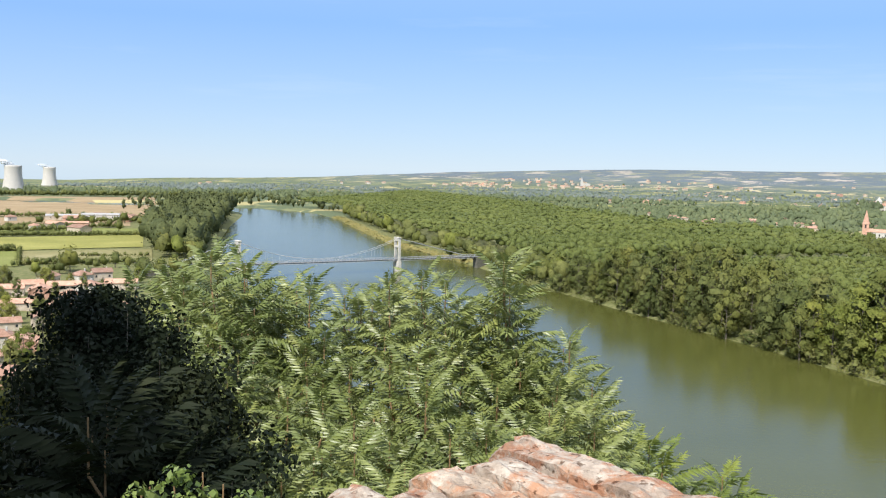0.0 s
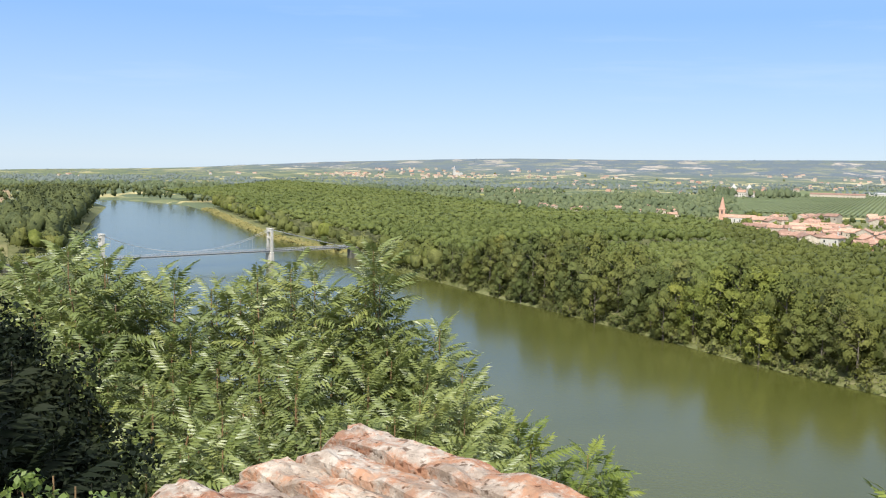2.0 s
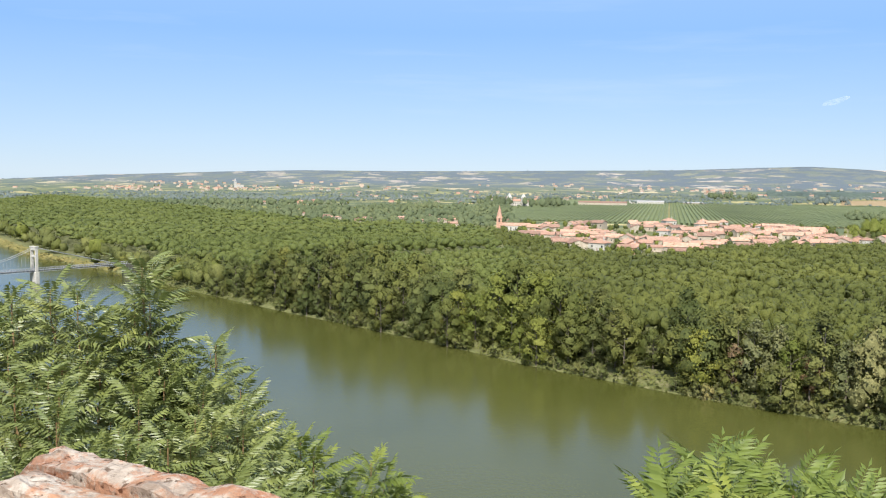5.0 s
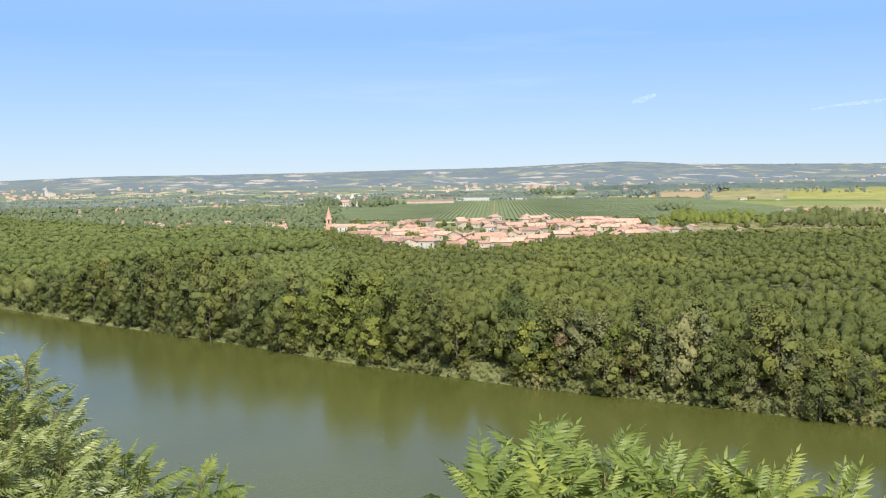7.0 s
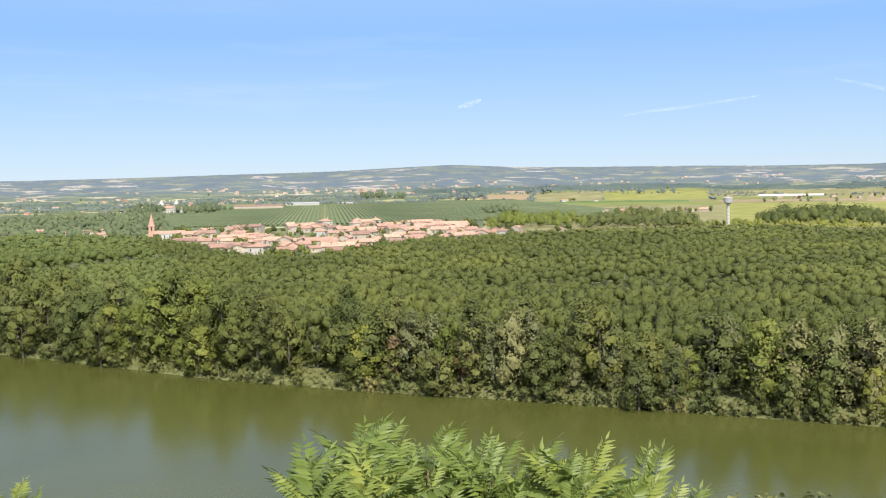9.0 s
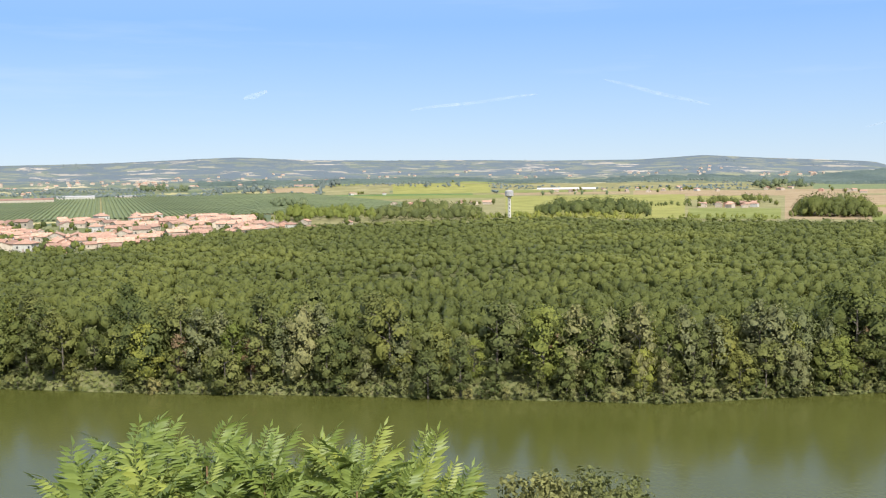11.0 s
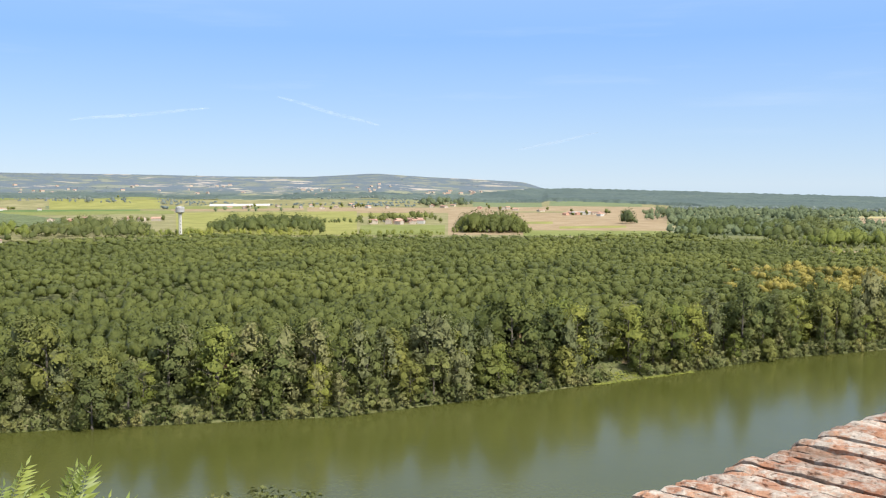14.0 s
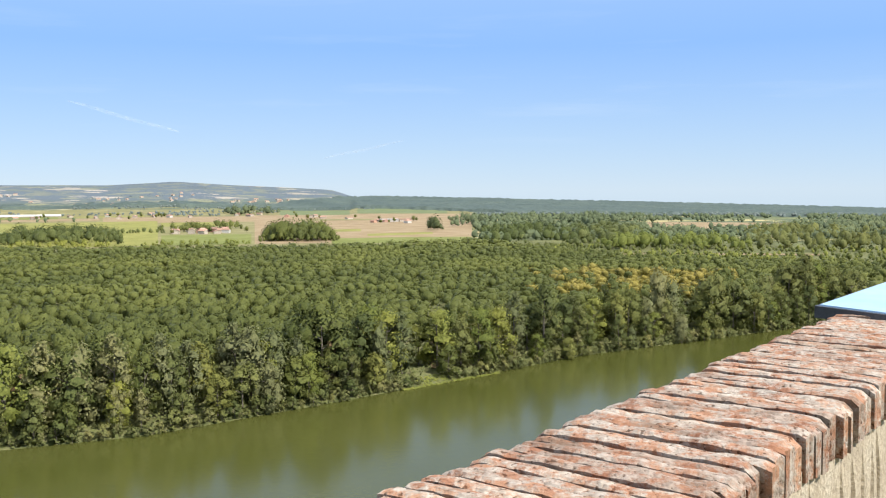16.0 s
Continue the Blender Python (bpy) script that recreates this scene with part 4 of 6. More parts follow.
def build_orchard():
    ax = polar(TRACK_AZ, 1.0)
    side = Vector((ax.y, -ax.x, 0))
    V, F, k = [], [], 0
    r = np.random.default_rng(5)
    for q in range(-72, 74):
        off = q * 7.5 + 3.75
        s0 = 1420 + (0 if abs(off) < 260 else (abs(off) - 260) * 0.25)
        s1 = 2720 if off > -120 else (2360 if off > -300 else 2360 + (off + 300) * 1.0)
        ss = np.arange(s0, s1, 22.0)
        if off < -280:
            ss = ss[ss > 1420 + (-off - 280) * 1.1]
        if len(ss) < 3:
            continue
        x = ax.x * ss + side.x * off
        y = ax.y * ss + side.y * off
        z = ground_z(x, y)
        h = r.uniform(2.4, 3.4, len(ss))
        w = r.uniform(1.5, 2.3, len(ss))
        prof = [(-1, 0.3), (-0.85, 0.75), (0, 1.0), (0.85, 0.75), (1, 0.3)]
        for pw, ph in prof:
            V.append(np.column_stack([x + side.x * w * pw, y + side.y * w * pw, z + h * ph]))
        n = len(ss)
        for p in range(4):
            i = np.arange(n - 1)
            F.append(np.column_stack([k + p * n + i, k + (p + 1) * n + i, k + (p + 1) * n + i + 1, k + p * n + i + 1]))
        k += 5 * n
    ob = link_mesh("orchard_rows", mesh_np("orchard_rows", np.concatenate(V), np.concatenate(F)), M["orchard"], smooth=True)
    tagged(ob, "rows of dark green fruit trees in a large orchard", "orchard", kind="stuff")
    v, f = drape(26.2, 43.5, 1400, 2740, 0.3, 0, 40, 24)
    tagged(link_mesh("field", mesh_np("field", v, f), M["orchard_grass"]), "grassy strips between orchard rows", "field", "fields", "structure")
    bm = bmesh.new()
    pr = None
    for s in np.linspace(1380, 2740, 30):
        p = ax * s
        z = gz(p.x, p.y) + 0.8
        a, b = bm.verts.new((p.x - side.x * 6.0, p.y - side.y * 6.0, z)), bm.verts.new((p.x + side.x * 6.0, p.y + side.y * 6.0, z))
        if pr:
            bm.faces.new((pr[0], pr[1], b, a))
        pr = (a, b)
    tagged(part("farm_track", bm, M["dry"], None), "pale straight dirt track through the orchard", "track", kind="structure")


build_orchard()

# ---------------------------------------------------------------- buildings
M["tiles"] = rough_mat("terracotta_roof_tiles", ((0.3, (0.31, 0.18, 0.125)), (0.55, (0.40, 0.25, 0.185)), (0.75, (0.47, 0.335, 0.265))), 0.4, 3.0, 0.85, 0.15, 0.5, 0.05, 0.36)
M["render"] = rough_mat("cream_rendered_wall", ((0.3, (0.42, 0.35, 0.27)), (0.6, (0.52, 0.45, 0.36)), (0.8, (0.60, 0.54, 0.45))), 0.5, 5.0, 0.9, 0.1, 0.3, 0.03, 0.18)
M["pinkwall"] = rough_mat("pink_brick_wall", ((0.3, (0.48, 0.27, 0.19)), (0.7, (0.60, 0.38, 0.28))), 0.6, 6.0, 0.9, 0.1, 0.3, 0.03, 0.1)
M["white"] = rough_mat("white_stone", ((0.3, (0.48, 0.45, 0.39)), (0.7, (0.60, 0.57, 0.51))), 0.5, 4.0, 0.85, 0.15, 0.2, 0.03)
M["pane"] = material("dark_window_pane", 0.15, 0.5)[0]
M["pane"].node_tree.nodes["Principled BSDF"].inputs["Base Color"].default_value = (0.03, 0.035, 0.04, 1)
M["shutter"] = rough_mat("painted_shutter", ((0.3, (0.25, 0.20, 0.16)), (0.7, (0.36, 0.31, 0.27))), 1.0, 8.0, 0.7, 0.2, 0.2, 0.01, 0.3)
M["concrete"] = rough_mat("pale_concrete", ((0.3, (0.47, 0.44, 0.39)), (0.7, (0.55, 0.515, 0.46))), 0.08, 1.5, 0.9, 0.1, 0.2, 0.05)
M["slate"] = rough_mat("grey_roof_sheet", ((0.3, (0.30, 0.29, 0.28)), (0.7, (0.45, 0.43, 0.41))), 0.4, 4, 0.7, 0.2, 0.2, 0.02)


def house(w, d, h, pitch, wall="render", roof="tiles", windows=4, chimney=True, label="", kind="house", hip=False, detail=2):
    """A gabled or hipped house; w along x, ridge along x."""
    top = new(kind)
    rise = d / 2 * pitch
    bm = bmesh.new()
    a = [bm.verts.new(p) for p in ((-w / 2, -d / 2, -1), (w / 2, -d / 2, -1), (w / 2, d / 2, -1), (-w / 2, d / 2, -1))]
    b = [bm.verts.new(p) for p in ((-w / 2, -d / 2, h), (w / 2, -d / 2, h), (w / 2, d / 2, h), (-w / 2, d / 2, h))]
    bm.faces.new((a[0], a[1], b[1], b[0])), bm.faces.new((a[2], a[3], b[3], b[2]))
    if hip:
        bm.faces.new((a[1], a[2], b[2], b[1])), bm.faces.new((a[3], a[0], b[0], b[3]))
    else:
        g = [bm.verts.new((w / 2, 0, h + rise)), bm.verts.new((-w / 2, 0, h + rise))]
        bm.faces.new((a[1], a[2], b[2], g[0], b[1])), bm.faces.new((a[3], a[0], b[0], g[1], b[3]))
    part("wall", bm, M[wall], top)
    o, t = 0.5, 0.22
    bm = bmesh.new()
    ri = w / 2 - d / 2 if hip else w / 2 + o * 0.6
    for k in (0, 1):
        z = t * k + 0.03
        e = -o * pitch
        bm.verts.new((-w / 2 - o, -d / 2 - o, h + e + z)), bm.verts.new((w / 2 + o, -d / 2 - o, h + e + z))
        bm.verts.new((w / 2 + o, d / 2 + o, h + e + z)), bm.verts.new((-w / 2 - o, d / 2 + o, h + e + z))
        bm.verts.new((max(ri, 0.4), 0, h + rise + z)), bm.verts.new((-max(ri, 0.4), 0, h + rise + z))
    bm.verts.ensure_lookup_table()
    v = bm.verts
    for k in (0, 6):
        for q in ((0, 1, 4, 5), (2, 3, 5, 4)):
            bm.faces.new([v[i + k] for i in (q if k else q[::-1])])
        if hip:
            bm.faces.new([v[i + k] for i in (1, 2, 4)]), bm.faces.new([v[i + k] for i in (3, 0, 5)])
    for i, j in ((0, 1), (1, 2), (2, 3), (3, 0)) if hip else ((0, 1), (2, 3), (1, 4), (4, 2), (3, 5), (5, 0)):
        bm.faces.new((v[i], v[j], v[j + 6], v[i + 6]))
    part("roof", bm, M[roof], top)
    if chimney:
        part("chimney", box_bm(w * 0.22, w * 0.22 + 0.7, -0.4, 0.4, h + rise * 0.5, h + rise + 0.9), M[wall], top)
    n = max(2, windows)
    for side in (-1, 1)[:2 if detail == 2 else 1]:
        for i in range(n if detail else 1):
            x = -w / 2 + w * (i + 0.5) / n
            y0, y1 = sorted((side * (d / 2 - 0.05), side * (d / 2 + 0.03)))
            if i == 1:
                part("door", box_bm(x - 0.55, x + 0.55, y0, y1, 0, 2.1), M["shutter"], top)
            else:
                win = part("window", box_bm(x - 0.5, x + 0.5, y0, y1, h * 0.42, h * 0.42 + 1.4), M["pane"], top)
                if detail < 2:
                    continue
                y2, y3 = sorted((side * (d / 2 + 0.0), side * (d / 2 + 0.09)))
                part("shutter", box_bm(x - 1.02, x - 0.54, y2, y3, h * 0.42, h * 0.42 + 1.4), M["shutter"], win)
    tagged(top, label or "cream rendered house with a terracotta tiled roof", "house")
    return top


def house_set(detail, n):
    white = "white rendered house with a hipped tiled roof"
    pink = "pink brick house with a terracotta tiled roof"
    return [house(14, 10, 4.4, 0.40, "render", "tiles", n, detail > 0, detail=detail), house(11, 9, 5.2, 0.42, "render", "tiles", n, detail > 0, detail=detail),
            house(19, 11, 4.2, 0.36, "render", "tiles", n, detail > 0, detail=detail), house(10, 10, 5.0, 0.46, "white", "tiles", n, detail > 0, white, hip=True, detail=detail),
            house(13, 10, 4.6, 0.40, "pinkwall", "tiles", n, detail > 0, pink, detail=detail)]


HOUSES = house_set(1, 3)
NEAR_HOUSES = house_set(2, 3)
FAR_HOUSES = house_set(0, 2)
H_USED = set()


def put_house(k, x, y, rot, scale=1.0, group="", z=None, label="", kinds=None):
    src = (kinds or HOUSES)[k % 5]
    src.scale = (scale,) * 3
    m = pose(x, y, gz(x, y) if z is None else z, 0, 0, rot)
    if src.name in H_USED:
        o = copy_thing(src, m)
    else:
        H_USED.add(src.name)
        src.matrix_basis = m @ Matrix.Diagonal((*src.scale, 1))
        o = src
    tagged(o, label, group=group)
    return o


def clear_of(done, x, y, gap):
    return all((x - a) ** 2 + (y - b) ** 2 > gap * gap for a, b in done)


BUILT = []


def build_village():
    r = random.Random(4)
    tries = 0
    n = 0
    while n < 150 and tries < 12000:
        tries += 1
        az = r.uniform(26.2, 44.4)
        front = float(np.interp(az, [26, 27, 31, 35, 39, 44.4], [960, 890, 845, 825, 920, 1010]))
        back = float(np.interp(az, [26, 29, 36, 41, 44.4], [1120, 1330, 1400, 1360, 1200]))
        p = polar(az, front + (back - front) * r.random() ** 1.3)
        if not clear_of(BUILT, p.x, p.y, 16.5):
            continue
        BUILT.append((p.x, p.y))
        put_house(r.randrange(5), p.x, p.y, -TRACK_AZ + r.choice((0, 0, 90)) + r.uniform(-28, 28), r.uniform(1.0, 1.6), "houses of the far village")
        n += 1
    for _ in range(360):     # garden trees between the houses
        az = r.uniform(24.5, 46)
        front = float(np.interp(az, [26, 27, 31, 35, 39, 44.4], [960, 890, 845, 825, 920, 1010]))
        p = polar(az, front + r.uniform(-45, 420))
        if clear_of(BUILT, p.x, p.y, 7):
            plant(r.choice(("dark", "green", "dark", "yellow")), p.x, p.y, r.uniform(0.38, 0.8), group="village garden trees")


build_village()


def church():
    top = new("church")
    bm = box_bm(-3.3, 3.3, -3.3, 3.3, -1, 17.5)
    t = part("tower", bm, M["pinkwall"], top)
    bm = bmesh.new()
    rings = lathe(bm, [(4.4, 17.3), (3.4, 18.6), (0.15, 32.5)], 8)
    bm.faces.new(rings[0][::-1]), bm.faces.new(rings[-1])
    part("spire", bm, M["pinkwall"], top, "tapering pink brick spire")
    for a in range(4):
        m = pose(0, 0, 0, 0, 0, 90 * a)
        part("belfry_opening", box_bm(-0.8, 0.8, 3.28, 3.34, 12, 16, m=m), M["pane"], top)
    part("nave", box_bm(3.0, 38, -6, 6, -1, 8.2), M["white"], top, "long pale nave")
    bm = bmesh.new()
    vs = [bm.verts.new(p) for p in ((2.8, -6.6, 8.1), (38.6, -6.6, 8.1), (38.6, 6.6, 8.1), (2.8, 6.6, 8.1), (38.6, 0, 11.4), (2.8, 0, 11.4))]
    for q in ((0, 1, 4, 5), (2, 3, 5, 4), (1, 2, 4), (3, 0, 5), (3, 2, 1, 0)):
        bm.faces.new([vs[i] for i in q])
    part("nave_roof", bm, M["tiles"], top, "low terracotta nave roof")
    for i in range(5):
        for s in (-1, 1):
            y0, y1 = sorted((s * 5.97, s * 6.04))
            part("window", box_bm(8 + 6 * i, 9.2 + 6 * i, y0, y1, 3, 6.2), M["pane"], top)
    p = polar(24.36, 1150)
    top.matrix_basis = pose(p.x, p.y, gz(p.x, p.y), 0, 0, -28)
    tagged(top, "village church with a slender pink brick spire", "church")


church()


def chateau():
    top = new("chateau")
    part("main_wing", box_bm(-24, 24, -8, 8, -2, 13), M["white"], top)
    for x in (-20, 12):
        bm = bmesh.new()
        r = lathe(bm, [(6, -2), (6, 21), (6.6, 21.2), (0.2, 31)], 14, (x, -8))
        bm.faces.new(r[-1])
        part("round_tower", bm, M["white"], top, "white round tower with a conical cap")
    bm = bmesh.new()
    vs = [bm.verts.new(p) for p in ((-25, -9, 12.9), (25, -9, 12.9), (25, 9, 12.9), (-25, 9, 12.9), (18, 0, 18), (-18, 0, 18))]
    for q in ((0, 1, 4, 5), (2, 3, 5, 4), (1, 2, 4), (3, 0, 5), (3, 2, 1, 0)):
        bm.faces.new([vs[i] for i in q])
    part("roof", bm, M["tiles"], top, "pink tiled hipped roof")
    for i in range(9):
        for z in (2, 7):
            part("window", box_bm(-22 + 5 * i, -20.4 + 5 * i, -8.05, -7.95, z, z + 2.6), M["pane"], top)
    p = polar(25.5, 2150)
    top.matrix_basis = pose(p.x, p.y, gz(p.x, p.y), 0, 0, -25)
    tagged(top, "white chateau with two round towers among trees", "chateau")


chateau()


def water_tower():
    top = new("water_tower")
    bm = bmesh.new()
    r = lathe(bm, [(2.3, -1), (2.0, 12), (2.0, 29.5)], 16)
    bm.faces.new(r[-1])
    part("shaft", bm, M["white"], top)
    bm = bmesh.new()
    r = lathe(bm, [(2.0, 28.4), (5.4, 30.6), (5.4, 36.4), (4.8, 37.0), (0.3, 37.8)], 24)
    bm.faces.new(r[0][::-1]), bm.faces.new(r[-1])
    part("tank", bm, M["slate"], top, "weathered grey-pink concrete tank")
    for i in range(5):
        part("slit", box_bm(-0.35, 0.35, -2.16, -1.9, 5 + 4.6 * i, 7 + 4.6 * i), M["pane"], top)
    p = polar(58.73, 1190)
    top.matrix_basis = pose(p.x, p.y, gz(p.x, p.y) + 0.2, 0, 0, -58)
    tagged(top, "slender concrete water tower above the wood", "water tower")


water_tower()


def cooling_tower(az, d, scale):
    top = new("cooling_tower")
    bm = bmesh.new()
    prof = [(26 * math.sqrt(0.56 + 0.44 * ((u - 0.8) / 0.8) ** 2), 60 * u) for u in np.linspace(0, 1, 16)]
    lathe(bm, prof + [(r - 0.8, z) for r, z in prof[::-1][:5]], 40)
    part("shell", bm, M["concrete"], top, "pale concrete hyperbolic shell", True)
    bm = bmesh.new()
    for k in range(28):
        t = 2 * math.pi * k / 28
        t2 = t + math.pi / 28
        tube(bm, [(26 * math.cos(t), 26 * math.sin(t), -4), (26.1 * math.cos(t2), 26.1 * math.sin(t2), 0.5)], [0.5, 0.5], 5)
    part("leg_ring", bm, M["white"], top)
    p = polar(az, d)
    top.matrix_basis = pose(p.x, p.y, gz(p.x, p.y) + 4 * scale, 0, 0, 0) @ Matrix.Scale(scale, 4)
    tagged(top, "pale concrete cooling tower of a power station", "cooling tower", "cooling towers")
    return top


cooling_tower(-24.78, 2150, 0.87)
cooling_tower(-22.92, 2750, 0.82)


def bridge():
    top = new("suspension_bridge")
    a, b = Vector((-128, 579, 0)), Vector((-31.5, 638, 0))
    ax = (b - a).normalized()
    span = (b - a).length
    m = Matrix.Translation(a) @ Matrix.Rotation(math.atan2(ax.y, ax.x), 4, "Z")
    Z = 8.2
    L0, L1 = -46.0, span + 66.0
    part("deck", box_bm(L0, L1, -1.9, 1.9, Z - 0.35, Z, m=m), M["deck"], top, "grey roadway deck")
    for s in (-1, 1):
        bm = bmesh.new()
        y = 2.05 * s
        for z in (Z - 0.9, Z + 0.1, Z + 1.25):
            box(bm, L0, L1, y - 0.12, y + 0.12, z - 0.1, z + 0.1, m)
        part("girder", bm, M["steel"], top, "pale painted stiffening girder")
        x = L0
        while x < L1 - 1:
            part("post", box_bm(x - 0.07, x + 0.07, y - 0.09, y + 0.09, Z - 0.8, Z + 1.16, m=m), M["steel"], top)
            x += 4.0
        # main cable with its hangers
        top_z, low_z = 22.6, Z + 2.0
        pts = [m @ Vector((span * q / 24, y, low_z + (top_z - low_z) * (2 * q / 24 - 1) ** 2)) for q in range(25)]
        bm = bmesh.new()
        tube(bm, pts, [0.13] * 25, 6)
        tube(bm, [m @ Vector((span, y, top_z)), m @ Vector((span + 58, y, Z + 0.5))], [0.13, 0.13], 6)
        tube(bm, [m @ Vector((0, y, top_z)), m @ Vector((-44, y, Z + 0.5))], [0.13, 0.13], 6)
        part("main_cable", bm, M["steel"], top)
        for q in range(1, 24):
            x = span * q / 24
            z = low_z + (top_z - low_z) * (2 * q / 24 - 1) ** 2
            bm = bmesh.new()
            tube(bm, [m @ Vector((x, y, Z)), m @ Vector((x, y, z))], [0.035, 0.035], 4)
            part("hanger", bm, M["steel"], top)
    for x in (0.0, span):
        tw = part("pylon", box_bm(x - 1.0, x + 1.0, -3.1, 3.1, 12.6 + Z, 14.6 + Z, bevel=0.15, m=m), M["white"], top, "white masonry portal pylon")
        for s in (-1, 1):
            y0, y1 = sorted((2.2 * s, 3.2 * s))
            part("leg", box_bm(x - 0.9, x + 0.9, y0, y1, Z - 1.0, Z + 12.65, bevel=0.12, m=m), M["white"], tw)
        part("cornice", box_bm(x - 1.2, x + 1.2, -3.4, 3.4, Z + 14.6, Z + 15.2, m=m), M["white"], tw)
        part("lower_beam", box_bm(x - 0.7, x + 0.7, -2.25, 2.25, Z + 8.2, Z + 9.4, m=m), M["white"], tw)
        part("pier", box_bm(x - 1.4, x + 1.4, -3.8, 3.8, -3, Z - 1.0, bevel=0.5, m=m), M["white"], top, "pale stone river pier")
    part("abutment", box_bm(span + 64, span + 72, -2.6, 2.6, -1, Z - 0.4, m=m), M["abut"], top)
    part("abutment", box_bm(-56, -44, -4, 4, -1, Z - 0.36, m=m), M["abut"], top)
    tagged(top, "suspension bridge with white portal pylons across the river", "bridge")


M["deck"] = rough_mat("asphalt_deck", ((0.3, (0.10, 0.10, 0.10)), (0.7, (0.16, 0.16, 0.16))), 0.8, 8, 0.8, 0.2, 0.1, 0.01)
M["abut"] = rough_mat("weathered_stone", ((0.3, (0.10, 0.10, 0.08)), (0.7, (0.17, 0.16, 0.13))), 0.8, 8, 0.9, 0.2, 0.3, 0.03)
M["steel"] = rough_mat("grey_painted_steel", ((0.3, (0.33, 0.34, 0.35)), (0.7, (0.45, 0.45, 0.45))), 0.8, 8, 0.55, 0.4, 0.1, 0.01)
bridge()


# ---------------------------------------------------------------- farms, hamlets, sheds
def sheds(az, d, w, dp, h, rot, wall, roof, label):
    o = house(w, dp, h, 0.22, wall, roof, 3, False, label, "farm_shed")
    p = polar(az, d)
    o.matrix_basis = pose(p.x, p.y, gz(p.x, p.y), 0, 0, rot)
    tagged(o, label, "barn")
    BUILT.append((p.x, p.y))


sheds(-22.3, 1150, 34, 14, 5, 20, "render", "slate", "long pale farm shed on the plain")
sheds(-20.2, 1165, 42, 14, 5.5, 12, "white", "slate", "long white farm shed on the plain")
sheds(-21.6, 1010, 26, 12, 5, 15, "pinkwall", "tiles", "brick barn with a tiled roof")
sheds(30.6, 2380, 120, 30, 7, -34, "render", "tiles", "very long packing shed with a pink roof")
sheds(33.2, 2560, 90, 26, 6, -34, "white", "slate", "long pale shed beyond the orchard")
sheds(36.0, 2600, 60, 16, 4, -34, "render", "slate", "long grey shed beyond the orchard")
sheds(62.2, 2780, 170, 40, 3, -62, "render", "white", "large white greenhouses far on the plain")
sheds(82.9, 2010, 40, 14, 5, -70, "white", "slate", "pale farm shed beside stubble fields")
sheds(83.9, 2020, 30, 12, 5, -60, "render", "tiles", "farm building with a tiled roof")
sheds(46.2, 3030, 60, 20, 5, -40, "render", "tiles", "long farm building at the field edge")


def hamlet(az, d, spread, n, seed, group, scale=1.0, trees=8):
    r = random.Random(seed)
    for _ in range(n * 8):
        c = polar(az, d)
        x, y = c.x + r.gauss(0, spread), c.y + r.gauss(0, spread)
        if clear_of(BUILT, x, y, 17 * scale) and river_dist(x, y)[0] > 25:
            BUILT.append((x, y))
            put_house(r.randrange(5), x, y, r.uniform(0, 180), scale * r.uniform(0.9, 1.2), group, kinds=FAR_HOUSES)
            n -= 1
        if n <= 0:
            break
    for _ in range(trees):
        c = polar(az, d)
        x, y = c.x + r.gauss(0, spread * 1.5), c.y + r.gauss(0, spread * 1.5)
        if clear_of(BUILT, x, y, 12) and river_dist(x, y)[0] > 20:
            plant(r.choice(("dark", "green")), x, y, r.uniform(0.5, 0.95), group="farm trees")


hamlet(71.9, 1560, 24, 12, 1, "hamlet on the plain", 1.05, 10)
hamlet(83.4, 2000, 26, 6, 2, "farmhouses by the stubble", 1.0, 8)
hamlet(78.6, 2250, 50, 2, 22, "farmhouses by the stubble", 1.0, 4)
hamlet(66.5, 2480, 34, 3, 23, "farmhouses by the stubble", 1.0, 4)
hamlet(69.8, 2500, 34, 3, 24, "farmhouses by the stubble", 1.0, 4)
hamlet(53.5, 1690, 24, 4, 25, "farmhouses behind the copse", 1.0, 8)
hamlet(56.2, 1700, 20, 4, 26, "farmhouses behind the copse", 1.0, 8)
hamlet(62.0, 2520, 30, 3, 27, "farmhouses by the stubble", 1.0, 4)
copse("lone_trees", 85.35, 86.25, 1552, 1578, 16, "shadewood", 1.15, "broad dark tree group standing alone in the stubble", 177)
hamlet(-21.5, 1130, 50, 5, 3, "farmhouses on the left plain", 1.0, 14)
hamlet(-24.3, 960, 40, 3, 4, "farmhouses on the left plain", 1.0, 12)
hamlet(46.5, 1080, 34, 5, 5, "last houses of the village", 1.0, 8)
hamlet(49.5, 2480, 40, 3, 6, "farmhouses behind the wood", 1.0, 4)
for _q, (_az, _d) in enumerate(((8.6, 3400), (4.5, 3600), (2.0, 3500), (6.5, 3700), (14, 3300), (18, 3500), (22, 3200), (31, 3300), (37, 3500), (40, 3400), (43, 3300), (47, 3500), (55, 3300), (66, 3300), (26, 2700), (20, 2300), (13, 2200), (10, 1500), (15, 1400), (21, 1330), (66, 2650), (75, 2600), (77.5, 2350), (-14, 3200), (-5, 3300))):
    hamlet(_az, _d, 55, 4, 40 + _q, "scattered far houses", 1.0, 1)


